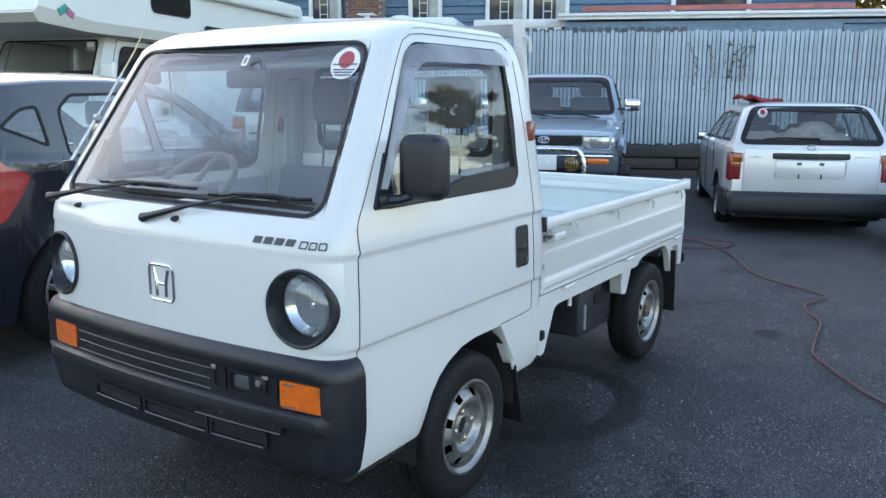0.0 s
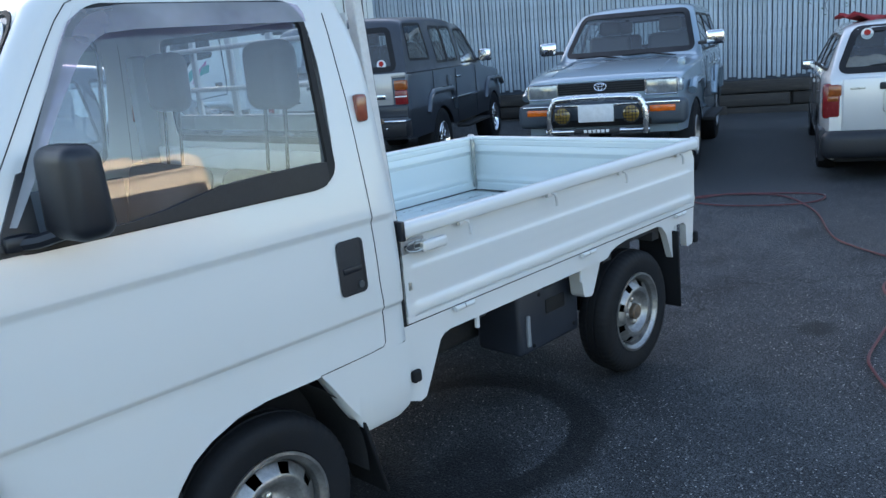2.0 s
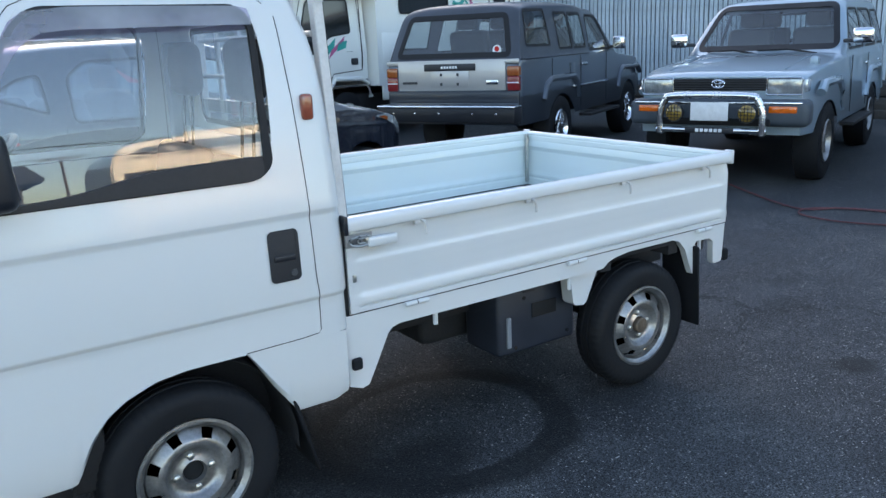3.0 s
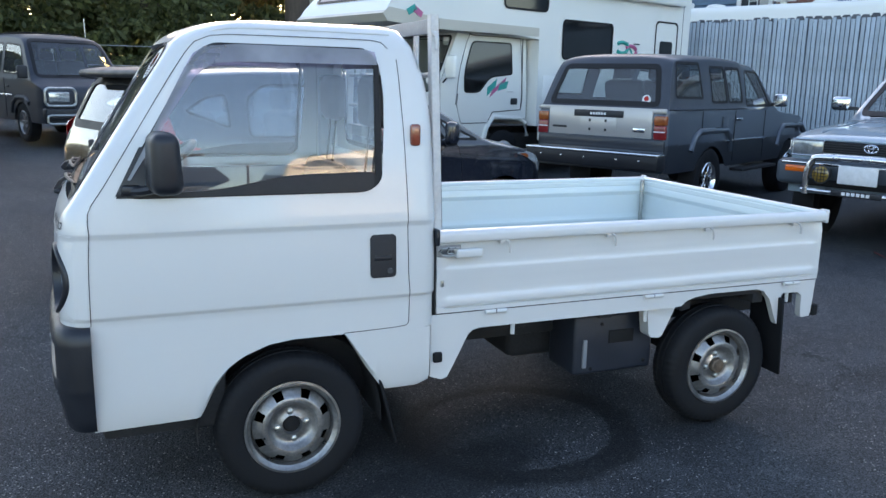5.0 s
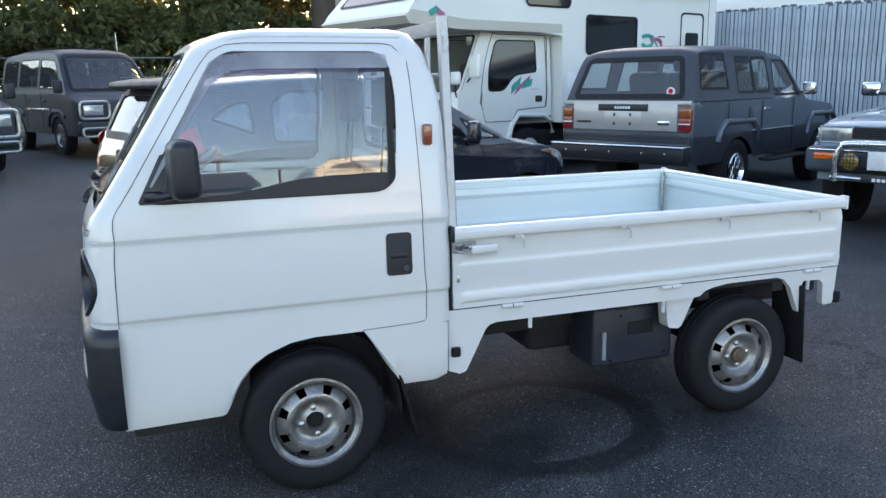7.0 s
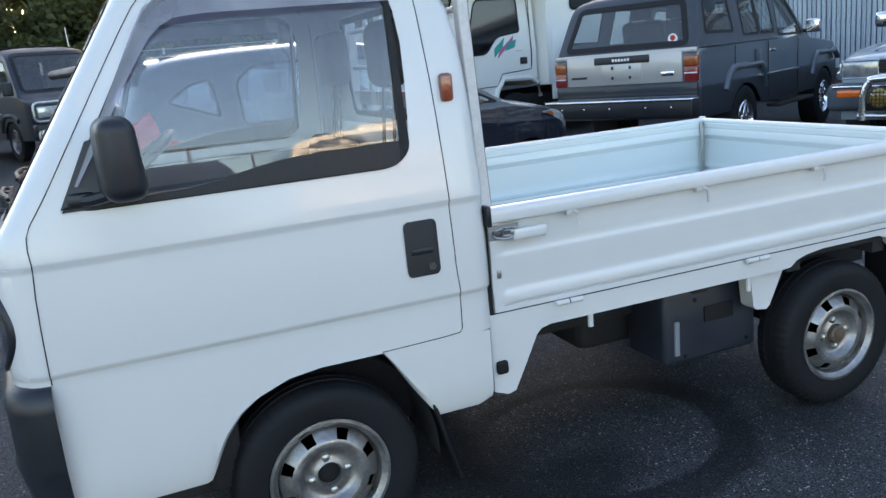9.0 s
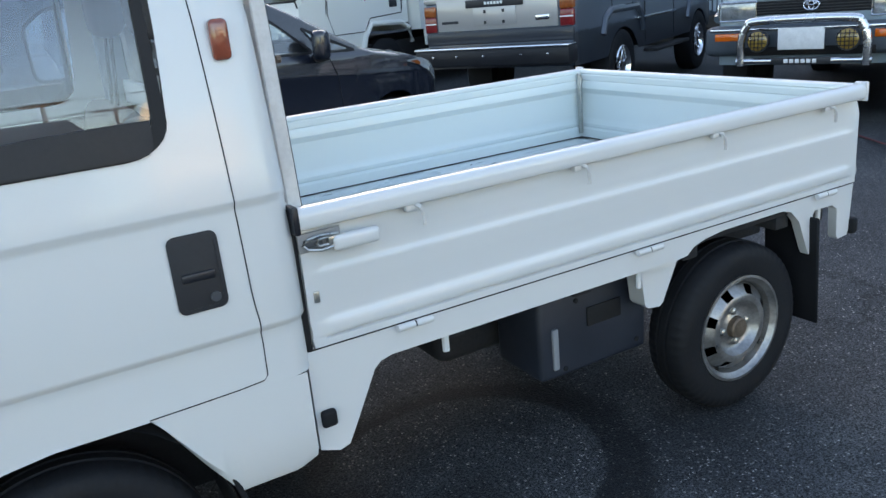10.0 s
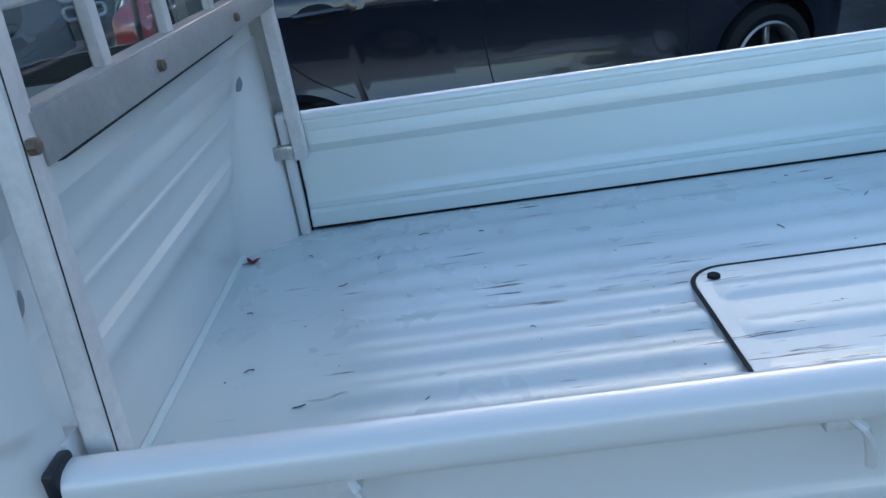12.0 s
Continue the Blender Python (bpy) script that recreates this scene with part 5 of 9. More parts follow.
for x, z in ((1.345, 0.485), (1.58, 0.50), (1.57, 0.30), (1.30, 0.29)):
    bm = bmesh.new()
    lathe(bm, [(0.008, 0), (0.008, -0.004), (0.003, -0.005)], 10, "y", (x, -0.549, z))
    part("bolt", bm, M["gap"], bb)

# guard frame behind the cab
gf = new("guard_frame")
gf.parent = truck
gf["label"] = "worn white steel guard frame behind the cab window"
GX = 0.553
def lean_y(z):
    """The posts lean in towards the roof."""
    return lerp(0.618, 0.540, (z - 0.90) / 0.81)
for s in (-1, 1):
    bm = bmesh.new()
    q = [[Vector((GX + x, s * (lean_y(z) + y), z)) for x, y in ((-0.017, -0.016), (-0.014, -0.019), (0.012, -0.019), (0.015, -0.016), (0.015, 0.016), (0.012, 0.019), (-0.014, 0.019), (-0.017, 0.016), (-0.017, -0.016))] for z in (0.845, 0.93, 1.2, 1.45, 1.712)]
    grid(bm, q)
    for e in (q[0], q[-1]):
        bm.faces.new([bm.verts.new(p) for p in e[:8]])
    bmesh.ops.remove_doubles(bm, verts=bm.verts, dist=0.0002)
    post = part("post", bm, M["guard"], gf, "worn white channel post, leaning inwards")
    part("post_edge", tb([(GX + 0.0148, s * (lean_y(z) + 0.0165 + 0.0005 * math.sin(9 * z)), z) for z in (0.86, 1.0, 1.1, 1.2, 1.3, 1.4, 1.7)], 0.0010, 4), M["twig"], post, "dark seam along the post")
    part("rope_hook", tb(smooth_path([(GX - 0.004, s * lean_y(1.64), 1.645), (GX - 0.004, s * (lean_y(1.64) + 0.032), 1.645), (GX - 0.004, s * (lean_y(1.64) + 0.046), 1.628), (GX - 0.004, s * (lean_y(1.64) + 0.048), 1.590)], 4), 0.0085, 8), M["guard"], post, "white bent rope hook")
# these bars are darker than the posts: their shade is in the colour
part("top_bar", bx((GX - 0.006, 0, 1.672), (0.016, 1.07, 0.052), 0.004, 2), M["shade_grey"], gf)
part("lower_bar", bx((0.567, 0, 1.240), (0.010, 1.15, 0.052), 0.003, 2), M["shade_grey"], gf)
part("bar_flange", bx((0.556, 0, 1.266), (0.030, 1.14, 0.006), 0.002, 1), M["shade_grey"], gf)
for y in (-0.36, -0.12, 0.12, 0.36):
    part("upright", bx((0.556, y, 1.46), (0.014, 0.030, 0.40), 0.003, 1), M["guard"], gf)
for z in (1.36, 1.50):
    part("cross_bar", tb([(0.545, -0.53, z), (0.545, 0.53, z)], 0.0095, 10), M["guard"], gf)
for y in (-0.597, -0.23, 0.213, 0.575):
    bm = bmesh.new()
    lathe(bm, [(0.0085, 0), (0.0085, 0.008), (0.005, 0.010)], 6, "x", (0.571, y, 1.240))
    part("bolt", bm, M["rust"], gf)


# ---------------------------------------------------------------- litter on the bed floor
def maple_leaf(m):
    lf = thing("maple_leaf", "small dry dark red maple leaf on the bed floor", "leaf", m)
    bm = bmesh.new()
    rim = []
    for k in range(28):
        q = 2 * math.pi * k / 28
        r = 0.011 + 0.014 * max(0, math.cos(3.5 * q)) ** 2 if abs(q - math.pi) > 0.4 else 0.008
        rim.append(bm.verts.new((r * math.cos(q), r * math.sin(q), 0.004 + 6.0 * r * r + 0.002 * math.sin(5 * q))))
    mid = bm.verts.new((0, 0, 0.003))
    for k in range(28):
        bm.faces.new((mid, rim[k], rim[(k + 1) % 28]))
    part("blade", bm, M["leaf_red"], lf)
    part("stem", tb([(-0.006, 0, 0.003), (-0.02, 0.004, 0.002), (-0.034, 0.001, 0.003)], 0.0009, 5), M["twig"], lf)


maple_leaf(pose(0.405, 1.215, 0.640, 0, 0, 25))
rt = random.Random(5)
for k in range(22):
    x, y, q, ln = rt.uniform(0.45, 2.3), rt.uniform(0.2, 1.3), rt.uniform(-0.6, 0.6) + (1.4 if k % 5 == 0 else 0), rt.uniform(0.008, 0.024)
    if 1.30 < x < 2.02 and y < 0.90:
        x -= 0.62
    tw = tagged(part("twig", tb([(-ln / 2, 0, 0), (0, rt.uniform(-0.003, 0.003), 0.0006), (ln / 2, rt.uniform(-0.004, 0.004), 0)], 0.0010, 5), M["twig"]), "tiny dark twig lying on the bed floor", "twig", "twigs on the bed floor")
    tw.matrix_world = pose(x, y, 0.6485 if x > 0.68 else 0.6415, 0, 0, math.degrees(q))


# ---------------------------------------------------------------- parked vehicles
def arch_sill(base, arches):
    def f(x):
        z = base
        for ax, r in arches:
            d = abs(x - ax)
            if d < r:
                z = max(z, 0.30 + math.sqrt(r * r - d * d) * 0.98)
        return z
    return f


def glazed(parent, quad, panes, mat, gmat, rad=0.06, name="window", frame_name="pillar_frame", seal=0.022):
    """A four-cornered face of a cabin, with glass panes let into it. quad: bottom left, bottom right, top right, top left."""
    a, b, c, d = (Vector(q) for q in quad)
    nrm = (b - a).cross(d - a).normalized()

    def surf(u, v, off=0.0):
        return a * (1 - u) * (1 - v) + b * u * (1 - v) + c * u * v + d * (1 - u) * v + nrm * off
    us = sorted({0.0, 1.0, *[p for q in panes for p in q[:2]]})
    vs = sorted({0.0, 1.0, *[p for q in panes for p in q[2:]]})
    inside = lambda u, v: any(q[0] < u < q[1] and q[2] < v < q[3] for q in panes)
    bm = bmesh.new()
    grid(bm, [[surf(u, v) for u in us] for v in vs], lambda i, j: inside((us[j] + us[j + 1]) / 2, (vs[i] + vs[i + 1]) / 2))
    lu, lv = (b - a).length, (d - a).length
    for q in panes:
        ring_patch(bm, surf, squared(*q), rrect(*q, rad / lu, rad / lv), 0.0)
    part(frame_name, bm, mat, parent)
    for q in panes:
        g = part(name, fill_patch(bmesh.new(), surf, rrect(q[0] + seal / lu, q[1] - seal / lu, q[2] + seal / lv, q[3] - seal / lv, rad * 0.8 / lu, rad * 0.8 / lv), -0.004), gmat, parent)
        part("seal", ring_patch(bmesh.new(), surf, rrect(*q, rad / lu, rad / lv), rrect(q[0] + seal / lu, q[1] - seal / lu, q[2] + seal / lv, q[3] - seal / lv, rad * 0.8 / lu, rad * 0.8 / lv), 0.008, 0.002), M["seal"], g)
    return surf


# ---------------------------------------------------------------- car bodies
def flow(pts):
    """A smooth curve through (x, y) pairs that never overshoots them."""
    n = len(pts)
    d = [(pts[i + 1][1] - pts[i][1]) / (pts[i + 1][0] - pts[i][0]) for i in range(n - 1)]
    m = [d[0]] + [0.0 if d[i - 1] * d[i] <= 0 else 2 * d[i - 1] * d[i] / (d[i - 1] + d[i]) for i in range(1, n - 1)] + [d[-1]]

    def at(x):
        if x <= pts[0][0]:
            return pts[0][1]
        if x >= pts[-1][0]:
            return pts[-1][1]
        i = 0
        while x > pts[i + 1][0]:
            i += 1
        h = pts[i + 1][0] - pts[i][0]
        t = (x - pts[i][0]) / h
        return (1 + 2 * t) * (1 - t) ** 2 * pts[i][1] + t * (1 - t) ** 2 * h * m[i] + t * t * (3 - 2 * t) * pts[i + 1][1] + t * t * (t - 1) * h * m[i + 1]
    return at


def rounded(poly, r, n=5, step=0.05):
    """A polygon with round corners and points close together."""
    out = []
    k = len(poly)
    for i in range(k):
        a, b, c = Vector(poly[i - 1]), Vector(poly[i]), Vector(poly[(i + 1) % k])
        ri = r[i] if isinstance(r, (list, tuple)) else r
        d0, d1 = (a - b), (c - b)
        q = min(ri, d0.length * 0.45, d1.length * 0.45)
        p0, p1 = b + d0.normalized() * q, b + d1.normalized() * q
        for j in range(n + 1):
            t = j / n
            out.append((1 - t) ** 2 * p0 + 2 * t * (1 - t) * b + t * t * p1)
    dense = []
    for a, b in zip(out, out[1:] + out[:1]):
        m = max(1, int((b - a).length / step))
        dense += [a.lerp(b, j / m) for j in range(m)]
    return [(p.x, p.y) for p in dense]


def grown(poly, d):
    """The outline moved outwards by d (inwards if negative)."""
    k = len(poly)
    area = sum(poly[i - 1][0] * poly[i][1] - poly[i][0] * poly[i - 1][1] for i in range(k))
    s = 1 if area > 0 else -1
    out = []
    for i in range(k):
        a, b = Vector(poly[i - 1]), Vector(poly[(i + 1) % k])
        t = (b - a).normalized()
        out.append((poly[i][0] + s * d * t.y, poly[i][1] - s * d * t.x))
    return out


def within(poly, u, v):
    if not (min(p[0] for p in poly) < u < max(p[0] for p in poly) and min(p[1] for p in poly) < v < max(p[1] for p in poly)):
        return False
    hit = False
    k = len(poly)
    for i in range(k):
        (x0, y0), (x1, y1) = poly[i - 1], poly[i]
        if (y0 > v) != (y1 > v) and u < (x1 - x0) * (v - y0) / (y1 - y0) + x0:
            hit = not hit
    return hit


def loft_body(parent, mat, top, wid, belt, low, arches, sides, front, back, gmat, tumble=0.30, roof_r=0.10, press=None, canopy=(), n=165, seal=(0.012, 0.016), bulge=0.05):
    """A car body as one smooth skin. top, wid, belt: curves along x; sides: window outlines in (x, z); front, back: outlines in (y, z).
    canopy: (name, material, where, label) for each part of the skin of another colour. Returns the two surface functions."""
    xs0, xs1 = top.ends
    T, W, B = top.curve, wid, belt
    low_at = arch_sill(low, arches)

    def side(x, z):
        b, w = B(x), W(x)
        f = (z - 0.55) / 0.5
        y = w * (1 - bulge * max(0.0, -f) ** 2 * 2.0 - bulge * 0.4 * max(0.0, f) ** 2 if z < b else 1 - bulge * 0.4 * max(0.0, (b - 0.55) / 0.5) ** 2)
        if z > b:
            e = z - b
            y -= 0.012 * min(1.0, e / 0.02) + tumble * e + tumble * 0.35 * e * e
        if press:
            y += press(x, z)
        return max(0.05, y)

    def crown(x):
        zt = T(x)
        r = roof_r if zt > B(x) + 0.12 else lerp(0.055, roof_r, max(0.0, min(1.0, (zt - B(x) + 0.02) / 0.14)))
        return zt, zt - r, r

    def roof(x, y):
        zt, zs, r = crown(x)
        q = min(1.0, abs(y) / side(x, zs))
        return zs + r * (1 - q ** 3.2) ** (1 / 2.4)

    def on_side(s):
        return lambda x, z, off=0.0: Vector((x, s * (side(x, z) + off), z))

    def on_end(x_out, x_in, sgn):
        def f(y, z, off=0.0):
            a, b = x_out, x_in
            for _ in range(26):
                m = (a + b) / 2
                if roof(m, y) < z:
                    a = m
                else:
                    b = m
            return Vector(((a + b) / 2 + sgn * off * 0.9, y, z + off * 0.5))
        return f

    ks = []
    for k in range(n + 1):
        t = k / n
        ks.append(xs0 + (xs1 - xs0) * (0.72 * t + 0.28 * (0.5 - 0.5 * math.cos(math.pi * t))))
    ns, nt = 44, 15
    side_cut = [grown(p, -0.003) for p in sides]
    f_poly, f_out, f_in = front or (None, 0, 0)
    b_poly, b_out, b_in = back or (None, 0, 0)
    secs = []
    for x in ks:
        zt, zs, r = crown(x)
        z0 = min(low_at(x), zs - 0.03)
        row = [(x, side(x, z), z, 0) for z in (lerp(z0, zs, j / (ns - 1)) for j in range(ns))]
        ys = row[-1][1]
        for j in range(1, nt + 1):
            y = ys * math.cos(math.pi / 2 * j / nt) ** 0.8 if j < nt else 0.0
            row.append((x, y, roof(x, y), 1))
        secs.append(row)
    bms = {"body": bmesh.new()}
    for name, *_ in canopy:
        bms[name] = bmesh.new()
    grids = {}
    for key, bm in bms.items():
        for s in (1, -1):
            grids[key, s] = [[bm.verts.new((x, s * y, z)) for x, y, z, _ in row] for row in secs]
    for i in range(n):
        for j in range(ns + nt - 1):
            c4 = (secs[i][j], secs[i][j + 1], secs[i + 1][j + 1], secs[i + 1][j])
            cx, cy, cz = (sum(p[a] for p in c4) / 4 for a in range(3))
            if j < ns:
                if any(within(p, cx, cz) for p in side_cut):
                    continue
            if j >= ns - 3 and cz > B(cx) - 0.02:
                if f_poly and min(f_out, f_in) < cx < max(f_out, f_in) and within(f_poly, cy, cz):
                    continue
                if b_poly and min(b_out, b_in) < cx < max(b_out, b_in) and within(b_poly, cy, cz):
                    continue
            key = next((q[0] for q in canopy if q[2](cx, cz)), "body")
            for s in (1, -1):
                g = grids[key, s]
                bms[key].faces.new((g[i][j], g[i][j + 1], g[i + 1][j + 1], g[i + 1][j]))
    for k in (0, -1):
        bms["body"].faces.new(grids["body", 1][k] + grids["body", -1][k][::-1])
    skins = {"body": (mat, "")} | {q[0]: (q[1], q[3]) for q in canopy}
    for key, bm in bms.items():
        bmesh.ops.delete(bm, geom=[v for v in bm.verts if not v.link_faces], context="VERTS")
        bmesh.ops.remove_doubles(bm, verts=bm.verts, dist=0.0006)
        part(key, bm, skins[key][0], parent, skins[key][1], 32)
    for p in sides:
        for s in (1, -1):
            g = part("side_window", fill_patch(bmesh.new(), on_side(s), grown(p, -0.01), -0.003), gmat, parent)
            part("seal", ring_patch(bmesh.new(), on_side(s), grown(p, seal[0]), grown(p, -seal[1]), 0.006, 0.0025), M["seal"], g)
    surfs = []
    for poly, a, b, sgn, nm in ((f_poly, f_out, f_in, 1, "windscreen"), (b_poly, b_out, b_in, -1, "rear_window")):
        if not poly:
            surfs.append(None)
            continue
        su = on_end(a, b, sgn)
        g = part(nm, fill_patch(bmesh.new(), su, grown(poly, -0.01), -0.003), gmat, parent)
        part("seal", ring_patch(bmesh.new(), su, grown(poly, 0.022), grown(poly, -0.034), 0.006, 0.004), M["seal"], g)
        surfs.append(su)
    zlo = max(0.2, low)
    part("underside", bx(((xs0 + xs1) / 2, 0, zlo + 0.16), (xs1 - xs0 - 0.5, W(0) * 1.52, 0.36), 0.02), M["under"], parent)
    floor_z = B((xs0 + xs1) / 2) - 0.42
    part("cabin_floor", bx(((xs0 + xs1) / 2 - 0.1, 0, floor_z), ((xs1 - xs0) * 0.60, W(0) * 1.75, 0.03), 0.01), M["cabin_dk"], parent)
    return on_side, surfs


class Profile:
    """The outline of a car along its middle line."""
    def __init__(self, pts):
        self.curve, self.ends = flow(pts), (pts[0][0], pts[-1][0])


def car_wheels(parent, wb, track, R, rim, wd, style="alloy", mat="steel"):
    for x in (0, wb):
        for s in (-1, 1):
            w = new("wheel")
            w.parent, w.location = parent, (x, s * track, R)
            h = wd / 2
            bm = bmesh.new()
            lathe(bm, [(rim, -h * 0.8), (R - 0.06, -h), (R - 0.012, -h * 0.85), (R, -h * 0.45), (R, h * 0.45), (R - 0.012, h * 0.85), (R - 0.06, h), (rim, h * 0.8)], 36, closed=True)
            part("tyre", bm, M["rubber"], w)
            bm = bmesh.new()
            lathe(bm, [(rim + 0.006, s * h * 0.9), (rim - 0.006, s * h * 0.98), (rim - 0.02, s * h * 0.8), (rim - 0.03, s * h * 0.2)], 36)
            for f in [f for f in bm.faces if len(f.verts) > 8]:
                bm.faces.remove(f)
            k = 7 if style == "alloy" else 5
            for i in range(k):
                q = 2 * math.pi * i / k + 0.3
                m = Matrix.Rotation(-q, 4, "Y")
                box(bm, m @ Vector((rim * 0.55, s * h * 0.62, 0)), (rim * 0.95, 0.03, 0.034), 0.008, 1, rot=m)
            lathe(bm, [(0.055, s * h * 0.5), (0.05, s * h * 0.8), (0.01, s * h * 0.84)], 16)
            part("rim", bm, M[mat], w)
            bm = bmesh.new()
            lathe(bm, [(rim - 0.01, s * h * 0.15), (0.01, s * h * 0.15)], 24)
            part("brake_disc", bm, M["gap"], w)


def seats(parent, xs, z, wd=0.5):
    for x in xs:
        for s in (-1, 1):
            st = part("car_seat", bx((x, s * 0.36, z), (0.16, wd, 0.62), 0.06, 3, rot=Matrix.Rotation(radians(-12), 4, "Y")), M["cabin_dk"], parent)
            part("headrest", bx((x - 0.08, s * 0.36, z + 0.40), (0.09, 0.26, 0.17), 0.04, 3), M["cabin_dk"], st)


def lamp(parent, name, c, s, mat, bev=0.015, rot=0, label=""):
    return part(name, bx(c, s, bev, 3, rot=Matrix.Rotation(radians(rot), 4, "Z") if rot else None), M[mat], parent, label)


def round_sticker(parent, c, r):
    """A round white sticker with a red dot, on a tail window."""
    bm = bmesh.new()
    lathe(bm, [(r, 0.004), (r, 0.0), (0.002, 0.0)], 24, "x", c)
    st = part("sticker", bm, M["trim_white"], parent, "round white sticker with a red dot")
    bm = bmesh.new()
    lathe(bm, [(r * 0.55, 0.002), (r * 0.55, -0.002), (0.002, -0.002)], 20, "x", (c[0], c[1], c[2] + r * 0.2))
    part("red_dot", bm, M["red"], st)


def wing_mirrors(parent, x, y, z, mat, size=(0.10, 0.20, 0.14)):
    for s in (-1, 1):
        m = part("door_mirror", bx((x, s * (y + size[1] / 2), z), size, 0.035, 3), M[mat], parent)
        part("mirror_stem", bx((x + 0.01, s * (y - 0.03), z - 0.05), (0.06, 0.10, 0.04), 0.012), M["dark_trim"], m)
        part("mirror_glass", bx((x - size[0] / 2 - 0.002, s * (y + size[1] / 2), z), (0.006, size[1] * 0.84, size[2] * 0.8), 0.002), M["chrome"], m)


def door_lines(parent, half_y, lines, handles=(), hmat="dark_trim"):
    for s in (-1, 1):
        for pts in lines:
            part("shut_line", tb([(x, s * (half_y(x) + 0.001), z) for x, z in pts], 0.004, 4), M["gap"], parent)
        for x, z in handles:
            part("door_handle", bx((x, s * (half_y(x) + 0.012), z), (0.17, 0.022, 0.035), 0.010, 2), M[hmat], parent)


# --- dark grey off-roader, tail to the truck
def dark_offroader(m):
    c = thing("off_road_car", "dark grey older four-wheel-drive estate with a pale tailgate, parked", "car", m)
    half = flow([(-1.12, 0.785), (-1.04, 0.82), (-0.6, 0.84), (2.2, 0.84), (3.0, 0.81), (3.3, 0.76)])
    prof = Profile([(-1.105, 1.13), (-1.075, 1.20), (-0.965, 1.47), (-0.885, 1.66), (-0.83, 1.725), (-0.74, 1.752), (-0.5, 1.77), (0.4, 1.785), (0.95, 1.77), (1.02, 1.752), (1.30, 1.735), (1.46, 1.68), (1.75, 1.44), (2.02, 1.205), (2.16, 1.16), (2.6, 1.125), (3.2, 1.065), (3.30, 1.0), (3.33, 0.93)])
    loft_body(c, M["p_grey"], prof, half, flow([(-1.2, 1.165), (3.4, 1.165)]), 0.50, [(0, 0.46), (2.625, 0.46)],
              [rounded([(-0.88, 1.30), (-0.22, 1.29), (-0.22, 1.675), (-0.775, 1.665)], 0.035), rounded([(0.02, 1.245), (0.44, 1.245), (0.44, 1.645), (0.05, 1.645)], 0.035), rounded([(0.48, 1.245), (0.90, 1.245), (0.90, 1.645), (0.48, 1.645)], 0.035), rounded([(1.00, 1.20), (1.82, 1.20), (1.44, 1.615), (1.06, 1.625)], 0.05)],
              (rounded([(-0.66, 1.245), (0.66, 1.245), (0.56, 1.665), (-0.56, 1.665)], 0.07), 2.10, 1.36), (rounded([(-0.675, 1.215), (0.675, 1.215), (0.575, 1.625), (-0.575, 1.625)], 0.06), -1.10, -0.80), M["glass_md"],
              tumble=0.20, roof_r=0.085, canopy=[("canopy", M["canopy"], lambda x, z: z > 1.168 and x < 0.97, "dark blue-black moulded canopy"), ("lower_body", M["p_grey_dk"], lambda x, z: z < 0.80, "navy lower body")], bulge=0.025)
    for s in (-1, 1):
        part("canopy_foot", tb([(x, s * (half(x) - 0.004), 1.172) for x in (-1.06, -0.9, -0.4, 0.2, 0.95)], 0.009, 6), M["canopy"], c)
    # tailgate skin, lamps, bumper
    tg = part("tailgate", bx((-1.105, 0, 1.01), (0.03, 1.30, 0.30), 0.012), M["p_grey_lt"], c, "faded pale grey tailgate")
    part("shoulder_strip", bx((-1.10, 0, 1.155), (0.035, 1.60, 0.05), 0.010), M["p_grey_lt"], c)
    part("name_strip", bx((-1.125, 0, 1.105), (0.02, 0.62, 0.075), 0.008), M["dark_trim"], tg, "black strip with pale raised blocks")
    for i in range(6):
        part("name_block", bx((-1.137, 0.085 - i * 0.034, 1.105), (0.004, 0.024, 0.026), 0.001), M["trim_white"], tg)
    part("blank_plate", bx((-1.124, 0, 0.985), (0.012, 0.46, 0.17), 0.006), M["p_grey_lt"], tg)
    for y in (-0.10, 0.10):
        for z in (1.03, 0.93):
            part("plate_screw", bx((-1.134, y, z), (0.008, 0.026, 0.03), 0.003), M["dark_trim"], tg)
    part("badge_plate", bx((-1.124, -0.50, 0.945), (0.008, 0.14, 0.045), 0.004), M["chrome"], tg)
    part("badge_plate", bx((-1.124, 0.50, 0.945), (0.008, 0.19, 0.025), 0.004), M["dark_trim"], tg)
    for s in (-1, 1):
        t = lamp(c, "tail_lamp", (-1.075, s * 0.735, 0.93), (0.09, 0.135, 0.15), "red_dk", 0.014, 0, "red and amber tail lamp")
        part("amber_half", bx((-1.077, s * 0.735, 1.055), (0.09, 0.137, 0.10), 0.014, 3), M["amber_old"], t)
        part("divider", bx((-1.12, s * 0.735, 0.94), (0.012, 0.13, 0.012), 0.003), M["trim_white"], t)
        part("flare", tb([(x, s * 0.845, z) for x, z in ((-0.56, 0.72), (-0.50, 0.86), (-0.36, 0.93), (0.36, 0.93), (0.48, 0.84), (0.53, 0.68))], 0.036, 8), M["p_grey"], c, "moulded wheel-arch flare")
        part("flare", tb([(x, s * 0.845, z) for x, z in ((2.08, 0.68), (2.14, 0.84), (2.26, 0.93), (2.98, 0.93), (3.12, 0.84))], 0.036, 8), M["p_grey"], c, "moulded wheel-arch flare")
        part("side_strip", bx((1.0, s * 0.846, 0.80), (1.25, 0.02, 0.03), 0.006), M["chrome"], c)
        part("step", bx((1.30, s * 0.86, 0.44), (1.15, 0.16, 0.035), 0.010), M["under"], c, "dark side step")
